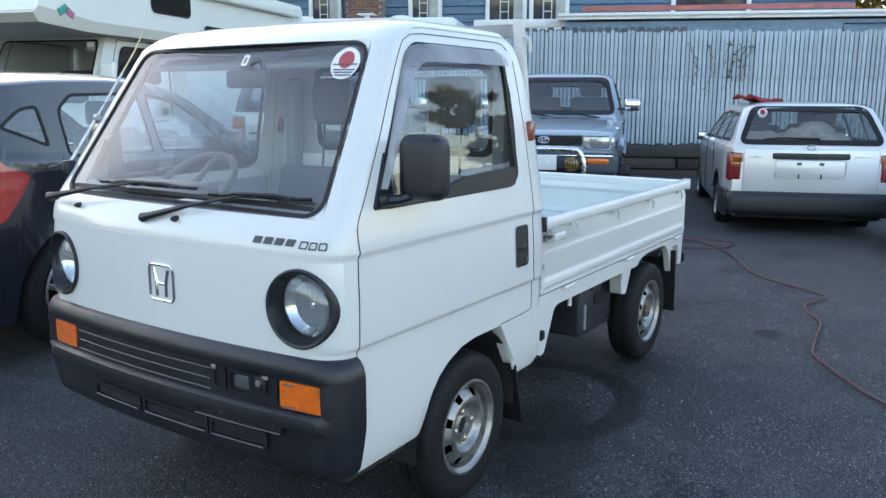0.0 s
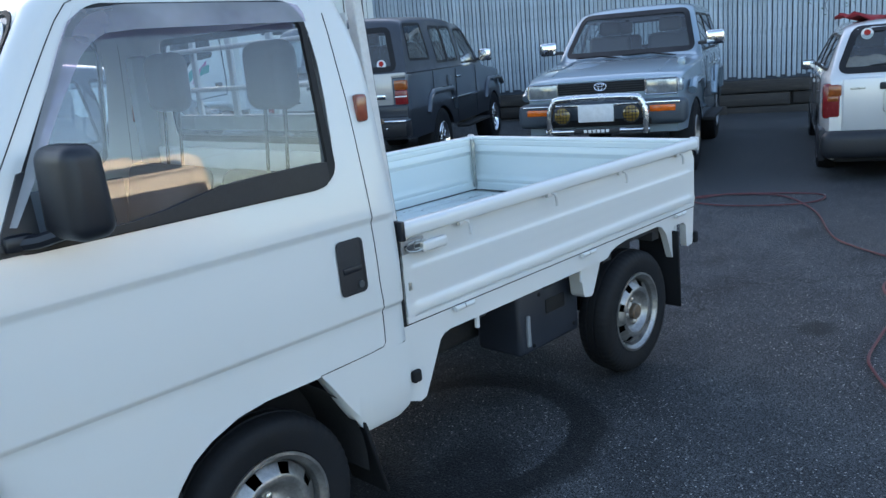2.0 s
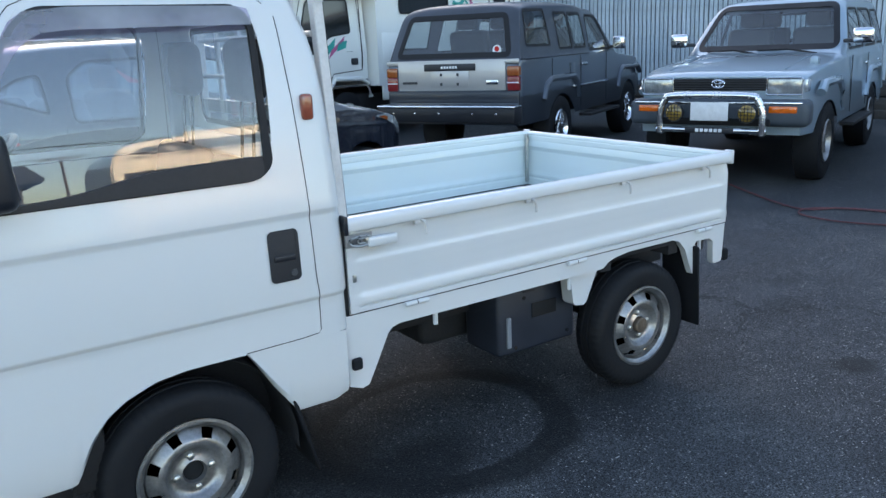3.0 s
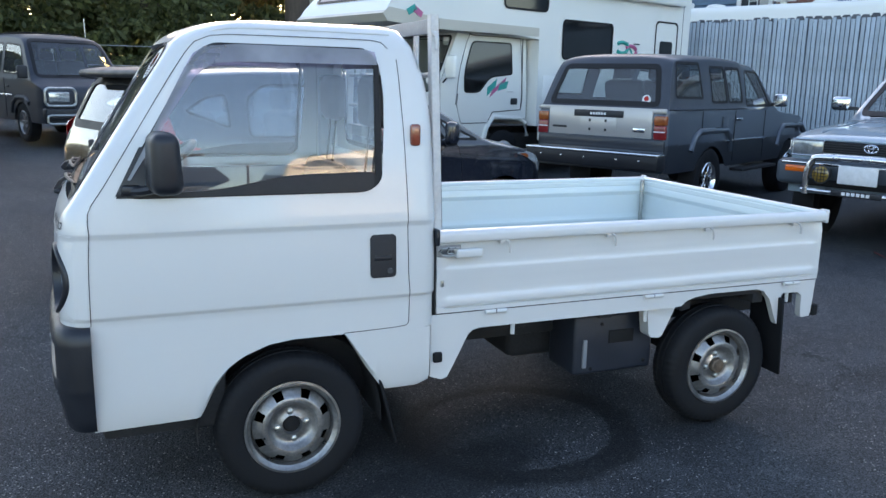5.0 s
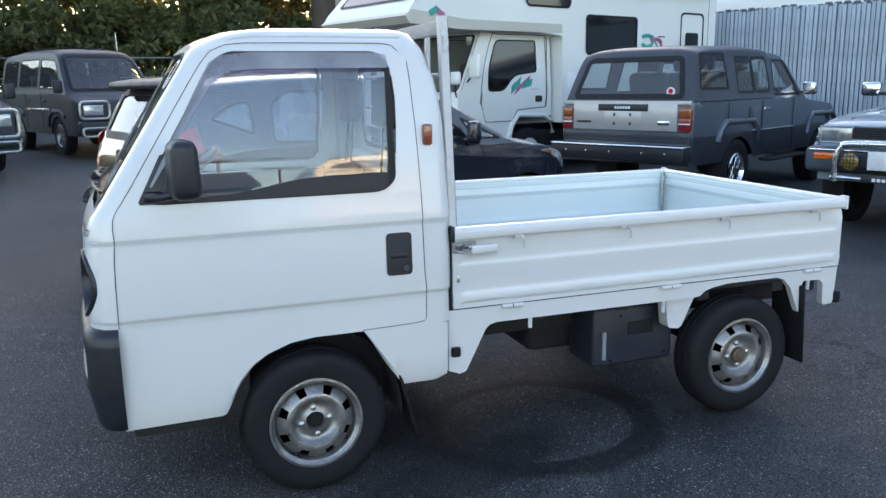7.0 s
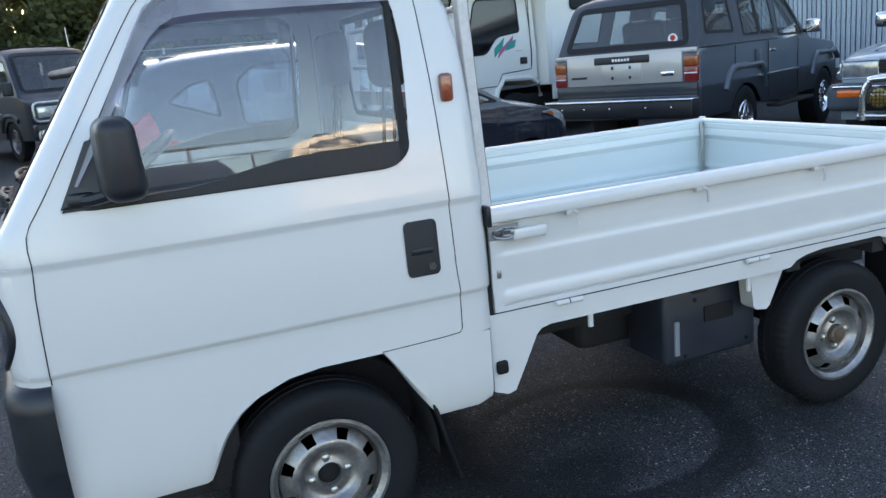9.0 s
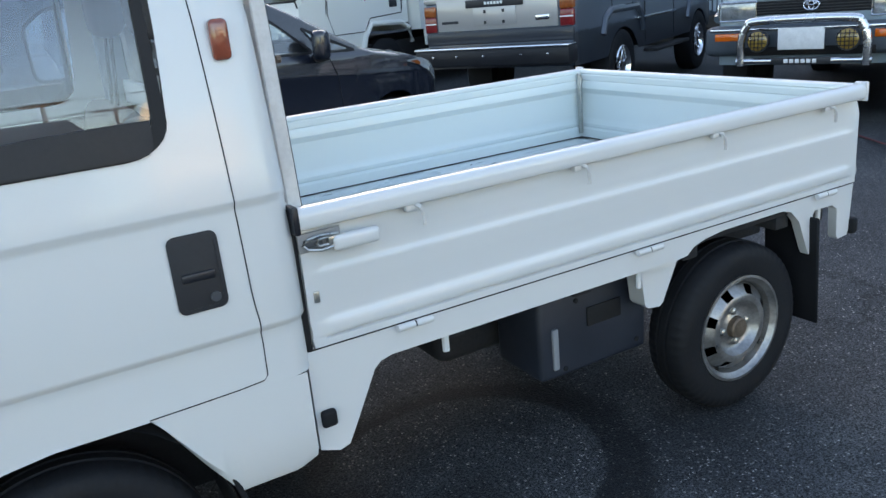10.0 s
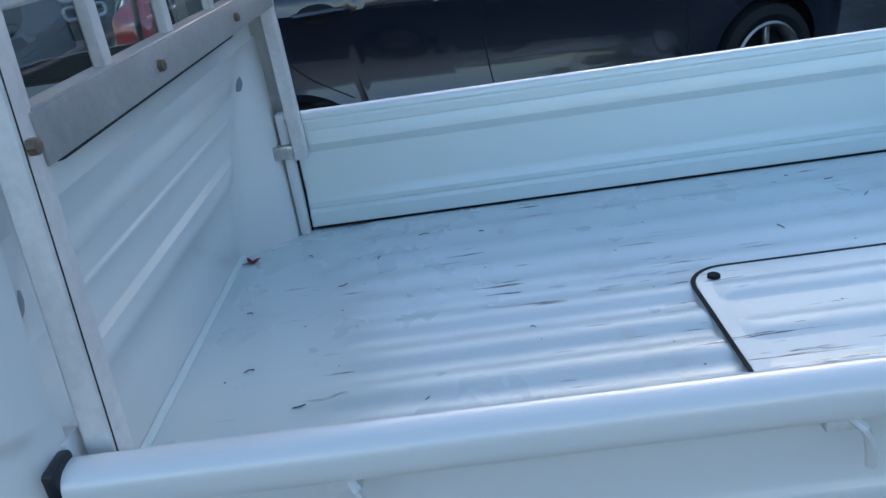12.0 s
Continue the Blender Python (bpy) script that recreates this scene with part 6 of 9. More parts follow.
    part("lower_tail", bx((-1.09, 0, 0.79), (0.05, 1.60, 0.13), 0.02), M["p_grey_dk"], c)
    bp = part("rear_bumper", bx((-1.20, 0, 0.615), (0.20, 1.66, 0.16), 0.02), M["trim_gloss"], c, "black steel bumper with a bright top edge")
    part("bright_edge", bx((-1.225, 0, 0.703), (0.17, 1.67, 0.030), 0.012, 3), M["chrome"], bp)
    for y in (-0.62, -0.35, 0.05, 0.35, 0.62):
        part("bolt", bx((-1.302, y, 0.63), (0.006, 0.022, 0.022), 0.003), M["chrome"], bp)
    part("hanging_flap", bx((-0.70, 0.45, 0.42), (0.02, 0.28, 0.30), 0.006), M["rubber"], c)
    round_sticker(c, (-1.055, -0.53, 1.27), 0.05)
    car_wheels(c, 2.625, 0.72, 0.365, 0.20, 0.24, mat="chrome")
    wing_mirrors(c, 1.86, 0.84, 1.27, "chrome", (0.09, 0.17, 0.16))
    door_lines(c, half, [[(0.62, 0.55), (0.62, 1.15)], [(1.58, 0.55), (1.58, 1.15)], [(-0.30, 0.95), (-0.30, 1.15)]], [(0.72, 1.05)], "chrome")
    seats(c, (0.1, 1.0), 1.18)
    part("fuel_flap", bx((0.34, -0.842, 1.0), (0.16, 0.008, 0.16), 0.01), M["p_grey"], c)
    return c


dark_offroader(pose(5.44, 5.56, 0.075, 0, 0, 26.3))


# --- silver-blue off-roader, nose to the truck
def bm_scoop(x, y, z):
    """A low pressed hump that opens towards the screen."""
    bm = bmesh.new()
    rows = []
    for i in range(9):
        u = i / 8
        h = 0.034 * math.sin(math.pi * min(1.0, u * 1.15)) ** 0.8 if u < 0.86 else 0.034 * math.sin(math.pi * min(1.0, u * 1.15)) ** 0.8
        rows.append([Vector((x + 0.62 * (0.5 - u), y + 0.36 * (v / 8 - 0.5), z - 0.075 * (0.5 - u) + h * math.sin(math.pi * v / 8) ** 0.6)) for v in range(9)])
    grid(bm, rows)
    return bm


def blue_offroader(m):
    c = thing("off_road_car", "silver-blue off-road estate with a chrome bull bar and yellow fog lamps", "car", m)
    F = 2.625
    half = flow([(-1.15, 0.77), (-1.0, 0.81), (-0.6, 0.84), (F - 0.5, 0.84), (F, 0.825), (F + 0.45, 0.785), (F + 0.66, 0.745), (F + 0.72, 0.72)])
    prof = Profile([(-1.15, 1.05), (-1.10, 1.20), (-0.98, 1.50), (-0.86, 1.69), (-0.74, 1.735), (0.0, 1.765), (0.8, 1.76), (1.10, 1.735), (1.24, 1.68), (1.52, 1.455), (1.82, 1.215), (1.93, 1.180), (2.3, 1.155), (F + 0.2, 1.115), (F + 0.58, 1.055), (F + 0.67, 1.01), (F + 0.70, 0.95)])
    loft_body(c, M["p_blue"], prof, half, flow([(-1.2, 1.13), (F + 1, 1.13)]), 0.50, [(0, 0.47), (F, 0.47)],
              [rounded([(-0.98, 1.21), (-0.28, 1.21), (-0.28, 1.60), (-0.80, 1.60)], 0.05), rounded([(-0.18, 1.20), (0.60, 1.20), (0.60, 1.61), (-0.18, 1.61)], 0.05), rounded([(0.68, 1.20), (1.62, 1.195), (1.22, 1.605), (0.68, 1.615)], 0.05)],
              (rounded([(-0.715, 1.225), (0.715, 1.225), (0.595, 1.665), (-0.595, 1.665)], 0.075), 1.90, 1.16), (rounded([(-0.62, 1.24), (0.62, 1.24), (0.54, 1.62), (-0.54, 1.62)], 0.06), -1.13, -0.80), M["glass_md"], tumble=0.235, roof_r=0.08, bulge=0.03)
    part("bonnet_scoop", bm_scoop(2.52, -0.34, 1.128), M["p_blue"], c, "raised bonnet scoop")
    for s in (-1, 1):
        part("bonnet_crease", tb([(2.02, s * 0.56, 1.172), (2.5, s * 0.545, 1.139), (F + 0.52, s * 0.53, 1.073)], 0.006, 6), M["p_blue"], c)
    f = F + 0.70
    part("grille", bx((f - 0.005, 0, 0.945), (0.05, 0.86, 0.105), 0.012), M["gap"], c, "dark grille")
    for z in (0.912, 0.934, 0.956, 0.978):
        part("grille_bar", bx((f + 0.018, 0, z), (0.016, 0.84, 0.008), 0.003), M["dark_trim"], c)
    part("bonnet_edge", bx((f - 0.01, 0, 1.012), (0.05, 1.40, 0.028), 0.010), M["p_blue"], c)
    e = new("emblem")
    e.parent = c
    for rx, rz in ((0.058, 0.038), (0.020, 0.036)):
        part("loop", tb([(f + 0.032, rx * math.cos(q), 0.955 + rz * math.sin(q)) for q in (2 * math.pi * k / 20 for k in range(20))], 0.006, 6, True), M["chrome"], e)
    part("loop", tb([(f + 0.032, 0.036 * math.cos(q), 0.970 + 0.014 * math.sin(q)) for q in (2 * math.pi * k / 20 for k in range(20))], 0.005, 6, True), M["chrome"], e)
    for s in (-1, 1):
        h = lamp(c, "headlamp", (f - 0.035, s * 0.575, 0.932), (0.09, 0.29, 0.140), "head", 0.014, 0, "rectangular headlamp in a bright surround")
        part("surround", tb([(f + 0.012, s * y, z) for y, z in rrect(0.425, 0.727, 0.857, 1.007, 0.015)], 0.006, 6, True), M["chrome"], h)
        part("corner_lamp", bx((f - 0.09, s * 0.742, 0.935), (0.14, 0.045, 0.115), 0.012), M["clear"], c)
        part("bumper_signal", bx((f + 0.126, s * 0.60, 0.735), (0.03, 0.24, 0.062), 0.012), M["amber"], c, "amber bumper lamp")
        part("flare", tb([(x, s * 0.835, z) for x, z in ((F - 0.56, 0.62), (F - 0.50, 0.82), (F - 0.34, 0.93), (F + 0.34, 0.93), (F + 0.46, 0.86))], 0.042, 8), M["p_blue"], c, "wide wheel-arch flare")
        part("flare", tb([(x, s * 0.835, z) for x, z in ((-0.54, 0.66), (-0.46, 0.84), (-0.32, 0.93), (0.34, 0.93), (0.5, 0.82), (0.56, 0.64))], 0.042, 8), M["p_blue"], c, "wide wheel-arch flare")
        part("step", bx((1.30, s * 0.88, 0.46), (1.2, 0.14, 0.04), 0.012), M["under"], c)
    bp = part("front_bumper", bx((f + 0.02, 0, 0.70), (0.22, 1.64, 0.24), 0.06, 4), M["bumper_blue"], c, "slate-blue plastic bumper")
    part("bumper_strip", bx((f + 0.128, 0, 0.79), (0.012, 1.52, 0.022), 0.005), M["chrome"], bp)
    part("air_slot", bx((f + 0.12, 0, 0.62), (0.03, 1.0, 0.07), 0.012), M["gap"], bp)
    bb = new("bull_bar")
    bb.parent = c
    bb["label"] = "chrome tubular bull bar"
    pts = smooth_path([(f + 0.24, -0.46, 0.52), (f + 0.25, -0.46, 0.70), (f + 0.25, -0.42, 0.82), (f + 0.25, -0.32, 0.865), (f + 0.25, 0.32, 0.865), (f + 0.25, 0.42, 0.82), (f + 0.25, 0.46, 0.70), (f + 0.24, 0.46, 0.52)], 6)
    part("hoop", tb(pts, 0.032, 12), M["bar_chrome"], bb)
    part("lower_tube", tb([(f + 0.24, -0.50, 0.555), (f + 0.24, 0.50, 0.555)], 0.022, 12), M["chrome"], bb)
    part("name_panel", bx((f + 0.262, 0, 0.555), (0.012, 0.44, 0.055), 0.006), M["dark_trim"], bb, "black panel with pale blocks")
    for i in range(6):
        part("name_block", bx((f + 0.270, 0.105 - i * 0.042, 0.555), (0.004, 0.030, 0.030), 0.001), M["trim_white"], bb)
    part("plate", bx((f + 0.27, 0, 0.725), (0.014, 0.34, 0.165), 0.006), M["plate"], bb, "blank pale number plate")
    for s in (-1, 1):
        fog = new("fog_lamp")
        fog.parent = bb
        fog["label"] = "yellow round fog lamp with a wire grid"
        bm = bmesh.new()
        lathe(bm, [(0.076, -0.05), (0.088, 0.01), (0.084, 0.02)], 24, "x", (f + 0.24, s * 0.33, 0.71))
        part("shell", bm, M["dark_trim"], fog)
        bm = bmesh.new()
        lathe(bm, [(0.078, 0.018), (0.056, 0.032), (0.01, 0.04)], 24, "x", (f + 0.24, s * 0.33, 0.71))
        part("lens", bm, M["fog"], fog)
        for d in (-0.045, -0.015, 0.015, 0.045):
            part("wire", tb([(f + 0.285, s * 0.33 + d, 0.64), (f + 0.285, s * 0.33 + d, 0.78)], 0.003, 5), M["gap"], fog)
            part("wire", tb([(f + 0.285, s * 0.33 - 0.07, 0.71 + d), (f + 0.285, s * 0.33 + 0.07, 0.71 + d)], 0.003, 5), M["gap"], fog)
    for y0, y1 in ((0.55, -0.05), (-0.02, -0.58)):
        part("wiper", tb([(1.93, y0, 1.17), (1.86, (y0 + y1) / 2, 1.215), (1.85, y1, 1.205)], 0.010, 5), M["rubber"], c)
    wing_mirrors(c, 1.72, 0.84, 1.33, "chrome", (0.10, 0.20, 0.15))
    part("fender_mirror", bx((2.75, 0.70, 1.12), (0.10, 0.08, 0.10), 0.03), M["p_blue"], c)
    car_wheels(c, F, 0.715, 0.375, 0.20, 0.25)
    door_lines(c, half, [[(0.55, 0.55), (0.55, 1.13)], [(1.55, 0.55), (1.60, 1.13)]], [(0.70, 1.02), (-0.2, 1.02)], "chrome")
    seats(c, (0.15, 1.0), 1.12)
    return c


blue_offroader(pose(8.94, 3.855, 0.015, 0, 0, 200.4))


# --- silver estate car, tail to the truck
def silver_wagon(m):
    c = thing("estate_car", "silver estate car with a black lower bumper, parked tail first", "car", m)
    half = flow([(-0.95, 0.76), (-0.85, 0.80), (-0.5, 0.835), (2.3, 0.835), (2.9, 0.80), (3.2, 0.70)])
    prof = Profile([(-0.93, 0.955), (-0.90, 1.02), (-0.74, 1.24), (-0.62, 1.375), (-0.50, 1.425), (-0.2, 1.445), (0.5, 1.455), (0.95, 1.43), (1.12, 1.385), (1.5, 1.22), (1.95, 1.01), (2.1, 0.965), (2.5, 0.91), (2.95, 0.82), (3.15, 0.74), (3.25, 0.60)])
    loft_body(c, M["p_silver"], prof, half, flow([(-1, 0.975), (0.5, 0.955), (2.2, 0.92), (3.3, 0.9)]), 0.24, [(0, 0.37), (2.465, 0.37)],
              [rounded([(-0.70, 1.03), (-0.02, 1.015), (-0.02, 1.315), (-0.50, 1.315)], 0.05), rounded([(0.06, 1.01), (0.72, 1.005), (0.72, 1.325), (0.06, 1.325)], 0.04), rounded([(0.80, 1.0), (1.72, 0.99), (1.16, 1.29), (0.80, 1.32)], 0.05)],
              (rounded([(-0.66, 1.03), (0.66, 1.03), (0.55, 1.36), (-0.55, 1.36)], 0.07), 2.05, 1.02), (rounded([(-0.700, 1.015), (0.700, 1.015), (0.565, 1.375), (-0.565, 1.375)], 0.075), -0.925, -0.56), M["glass_md"], tumble=0.36, roof_r=0.075, bulge=0.04)
    tg = part("tailgate", bx((-0.925, 0, 0.725), (0.035, 1.34, 0.47), 0.022, 3), M["p_silver"], c)
    part("handle_strip", bx((-0.947, 0, 0.880), (0.030, 0.76, 0.062), 0.020, 3), M["dark_trim"], tg, "black tailgate handle strip")
    part("plate_recess", bx((-0.945, 0, 0.745), (0.012, 0.68, 0.19), 0.02), M["p_silver"], tg)
    part("recess_edge", tb([(-0.950, y, z) for y, z in rrect(-0.345, 0.345, 0.650, 0.842, 0.03)], 0.005, 5, True), M["zinc"], tg)
    for y in (-0.11, 0.11):
        part("screw", bx((-0.953, y, 0.800), (0.006, 0.05, 0.030), 0.010), M["bar"], tg)
        part("screw", bx((-0.953, y, 0.668), (0.006, 0.016, 0.050), 0.002), M["dark_trim"], tg)
    e = part("emblem", tb([(-0.945, 0.045 * math.cos(q), 0.975 + 0.028 * math.sin(q)) for q in (2 * math.pi * k / 18 for k in range(18))], 0.005, 5, True), M["chrome"], tg)
    for y, wd in ((0.55, 0.12), (-0.52, 0.19)):
        part("name_bar", bx((-0.944, y, 0.880 if y < 0 else 0.868), (0.004, wd, 0.018), 0.002), M["zinc"], tg)
    for s in (-1, 1):
        t = lamp(c, "tail_lamp", (-0.872, s * 0.752, 0.765), (0.13, 0.150, 0.31), "red_dk", 0.03, 0, "tall red and amber tail lamp")
        part("amber_part", bx((-0.895, s * 0.730, 0.855), (0.10, 0.110, 0.10), 0.015), M["amber_old"], t)
        part("clear_part", bx((-0.895, s * 0.745, 0.785), (0.10, 0.090, 0.05), 0.010), M["amber_old"], t)
        part("lamp_edge", bx((-0.885, s * 0.655, 0.77), (0.10, 0.014, 0.30), 0.004), M["gap"], t)
    part("rear_bumper", bx((-0.90, 0, 0.375), (0.25, 1.67, 0.25), 0.08, 4), M["dark_trim"], c, "black plastic lower bumper")
    part("lower_valance", bx((-0.82, 0, 0.29), (0.24, 1.50, 0.16), 0.05, 3), M["under"], c)
    for s in (-1, 1):
        part("bumper_side", bx((-0.655, s * 0.822, 0.37), (0.52, 0.06, 0.29), 0.02, 2), M["dark_trim"], c)
    part("rear_wiper", tb([(-0.90, -0.10, 1.0), (-0.89, -0.08, 1.06), (-0.87, 0.30, 1.065), (-0.87, 0.46, 1.05)], 0.010, 5), M["rubber"], c)
    round_sticker(c, (-0.66, 0.47, 1.325), 0.05)
    wing_mirrors(c, 1.60, 0.80, 0.98, "dark_trim", (0.11, 0.15, 0.11))
    car_wheels(c, 2.465, 0.74, 0.29, 0.17, 0.18, "cap")
    door_lines(c, half, [[(0.45, 0.40), (0.50, 0.95)], [(1.35, 0.30), (1.40, 0.95)]], [(0.62, 0.86), (1.52, 0.86)], "p_silver")
    seats(c, (0.35, 1.25), 0.86)
    # cloth heaped in the boot
    for x, y, r, h in ((-0.55, -0.05, 0.22, 1.06), (-0.50, 0.46, 0.17, 1.02), (-0.48, 0.16, 0.17, 1.02), (-0.52, -0.30, 0.15, 1.01)):
        bm = bmesh.new()
        bmesh.ops.create_icosphere(bm, subdivisions=4, radius=r)
        for q in bm.verts:
            k = 1 + 0.45 * noise.noise(q.co * 6 + Vector((x, y, 1))) + 0.30 * abs(noise.noise(q.co * 17 + Vector((y, x, 3))))
            q.co = Vector((q.co.x * k + x, q.co.y * k * 1.2 + y, q.co.z * k * 0.6 + h))
        part("cloth_heap", bm, M["cloth_beige"], c, "crumpled beige cloth behind the rear glass")
    return c


silver_wagon(pose(7.76, 0.44, -0.05, 0, 0, 20.7))
# red cloth on its roof
rc = thing("folded_cloth", "folded dark red cloth lying on the silver car roof", "cloth", pose(7.76, 0.44, -0.05, 0, 0, 20.7) @ pose(0.10, 0.42, 1.425, 0, 0, 25))
bm = bmesh.new()
rows = []
for i in range(9):
    u = i / 8
    rows.append([Vector((lerp(-0.17, 0.17, u), lerp(-0.22, 0.22, v / 8), 0.012 + 0.05 * (v / 8) ** 2 + 0.02 * math.sin(9 * u + v))) for v in range(9)])
grid(bm, rows)
ob = part("cloth_fold", bm, M["red_cloth"], rc)
sm = ob.modifiers.new("thick", "SOLIDIFY")
sm.thickness = 0.025


# --- hatchbacks
def hatchback(m, pm, name, lab):
    c = thing(name, lab, "car", m)
    W = 2.53
    half = flow([(-0.66, 0.66), (-0.58, 0.745), (-0.42, 0.80), (-0.1, 0.84), (0.4, 0.848), (2.2, 0.845), (2.6, 0.835), (2.9, 0.79), (3.12, 0.70), (3.26, 0.56), (3.32, 0.44)])
    prof = Profile([(-0.66, 0.60), (-0.645, 0.90), (-0.60, 1.02), (-0.50, 1.24), (-0.42, 1.395), (-0.36, 1.45), (-0.15, 1.490), (0.25, 1.516), (0.7, 1.525), (1.10, 1.508), (1.42, 1.44), (1.80, 1.275), (2.15, 1.095), (2.36, 0.995), (2.55, 0.955), (2.85, 0.885), (3.08, 0.79), (3.22, 0.68), (3.32, 0.50)])
    crease = table([(-0.6, 1.01), (0.25, 0.955), (1.2, 0.885), (2.2, 0.80), (3.0, 0.74)])

    def press(x, z):
        """A sharp shoulder line over a hollow flank."""
        d = crease(x) - z
        if d < 0 or x > 2.35:
            return 0.004 * max(0.0, 1 + d / 0.03) if -0.03 < d < 0 else 0.0
        k = min(1.0, max(0.0, (2.35 - x) / 0.5)) * min(1.0, max(0.0, (x + 0.30) / 0.4))
        return 0.004 * (1 - min(1.0, d / 0.02)) - 0.036 * k * math.sin(math.pi * min(1.0, d / 0.42)) ** 0.8
    on_side, ends = loft_body(c, M[pm], prof, half, flow([(-0.7, 1.09), (-0.2, 1.045), (0.4, 1.01), (1.2, 0.985), (2.3, 0.925), (3.4, 0.9)]), 0.20, [(0, 0.355), (W, 0.355)],
              [rounded([(-0.32, 1.215), (-0.03, 1.105), (-0.03, 1.325), (-0.17, 1.305)], [0.03, 0.03, 0.04, 0.05]), rounded([(0.10, 1.045), (0.90, 1.02), (0.90, 1.395), (0.26, 1.385), (0.12, 1.30)], 0.045), rounded([(0.985, 1.02), (1.86, 0.985), (1.60, 1.20), (1.32, 1.335), (0.985, 1.395)], 0.05), rounded([(1.93, 0.98), (2.22, 0.965), (1.80, 1.150)], 0.03)],
              (rounded([(-0.68, 1.02), (0.68, 1.02), (0.585, 1.42), (-0.585, 1.42)], 0.08), 2.40, 1.28), (rounded([(-0.62, 1.075), (0.62, 1.075), (0.545, 1.40), (-0.545, 1.40)], 0.08), -0.64, -0.38), M["glass_lt"], tumble=0.27, roof_r=0.085, press=press, bulge=0.06, seal=(0.006, 0.010))
    # boomerang tail lamps that reach round the corner
    for s in (-1, 1):
        su = on_side(s)
        o = rounded([(-0.60, 0.74), (-0.42, 0.75), (-0.31, 0.87), (-0.235, 0.965), (-0.36, 1.012), (-0.41, 1.05), (-0.43, 1.175), (-0.52, 1.12), (-0.585, 1.07)], 0.02, 3, 0.03)
        bm = fill_patch(bmesh.new(), su, o, 0.016)
        ring_patch(bm, su, o, grown(o, 0.006), 0.02, 0.016)
        part("tail_lamp", bm, M["red"], c, "large red tail lamp that wraps round the corner")
    for s in (-1, 1):
        o = rounded([(2.70, 0.835), (2.84, 0.80), (3.02, 0.72), (3.14, 0.64), (3.15, 0.70), (3.03, 0.785), (2.88, 0.835)], 0.02, 3, 0.03)
        su = on_side(s)
        bm = fill_patch(bmesh.new(), su, o, 0.010)
        ring_patch(bm, su, o, grown(o, 0.005), 0.012, 0.010)
        h = part("headlamp", bm, M["clear"], c, "swept clear headlamp")
        o = rounded([(2.725, 0.830), (2.80, 0.806), (2.86, 0.785), (2.87, 0.808), (2.82, 0.828)], 0.015, 3, 0.03)
        part("corner_amber", fill_patch(bmesh.new(), su, o, 0.014), M["amber_old"], h, "amber corner lens")
        part("side_sill", bx((1.25, s * 0.795, 0.225), (1.75, 0.05, 0.07), 0.02), M["dark_trim"], c)
    part("front_bumper", bx((3.16, 0, 0.40), (0.24, 1.16, 0.20), 0.07, 3), M[pm], c)
    part("rear_bumper", bx((-0.62, 0, 0.48), (0.18, 1.44, 0.34), 0.08, 3), M[pm], c)
    part("spoiler", bx((-0.43, 0, 1.452), (0.22, 1.12, 0.055), 0.026, 3, rot=Matrix.Rotation(radians(-8), 4, "Y")), M["dark_trim"], c, "black roof spoiler over the rear glass")
    for s in (-1, 1):
        mr = part("door_mirror", bx((1.84, s * 0.905, 1.035), (0.11, 0.10, 0.18), 0.035, 4, rot=Matrix.Rotation(radians(s * -20), 4, "Z")), M[pm], c, "door mirror folded in")
        part("mirror_stem", bx((1.87, s * 0.85, 0.955), (0.08, 0.10, 0.05), 0.016), M["dark_trim"], mr)
    car_wheels(c, W, 0.745, 0.30, 0.20, 0.19, "spoke")
    for s in (-1, 1):
        su = on_side(s)
        for pts in ([(0.30, 0.58), (0.10, 0.72), (0.02, 0.86), (0.04, 1.04)], [(0.98, 0.26), (0.955, 0.6), (0.94, 1.02)], [(1.98, 0.26), (2.04, 0.5), (2.02, 0.78), (1.95, 0.96)]):
            part("shut_line", tb([su(p.x, p.y, 0.0005) for p in smooth_path([(x, z, 0) for x, z in pts], 5)], 0.003, 4), M["gap"], c)
        for x, z in ((0.20, 0.958), (1.17, 0.905)):
            dish = [(x + 0.085 * math.cos(q), z + 0.040 * math.sin(q)) for q in (2 * math.pi * k / 24 for k in range(24))]
            h = part("door_handle", fill_patch(bmesh.new(), su, dish, 0.002), M["gap"], c, "glossy handle over a dished recess")
            part("grip", tb([su(x - 0.10, z + 0.004, 0.012), su(x - 0.05, z + 0.006, 0.028), su(x + 0.05, z + 0.004, 0.030), su(x + 0.115, z, 0.010)], [0.010, 0.016, 0.016, 0.008], 8), M[pm], h)
        part("roof_groove", tb([(x, s * y, z) for x, y, z in ((-0.25, 0.56, 1.462), (0.3, 0.60, 1.478), (0.9, 0.60, 1.482), (1.25, 0.585, 1.44))], 0.006, 5), M["gap"], c)
    part("rear_wiper", tb([(-0.57, 0.0, 1.10), (-0.56, -0.10, 1.13), (-0.55, -0.32, 1.13)], 0.008, 5), M["rubber"], c)
    seats(c, (0.3, 1.1), 0.86)
    sw = [Vector((1.50 + 0.06 * math.sin(q), 0.36 + 0.18 * math.cos(q), 0.98 + 0.17 * math.sin(q))) for q in (2 * math.pi * k / 24 for k in range(24))]
    part("steering_wheel", tb(sw, 0.014, 6, True), M["cabin_dk"], c)
    part("dashboard", bx((1.80, 0, 0.90), (0.42, 1.36, 0.16), 0.05), M["cabin_dk"], c)
    return c


hatchback(pose(-0.056, 3.62, 0.045, 0, 0, 19.6), "p_black", "hatchback_car", "glossy black hatchback parked beside the truck")


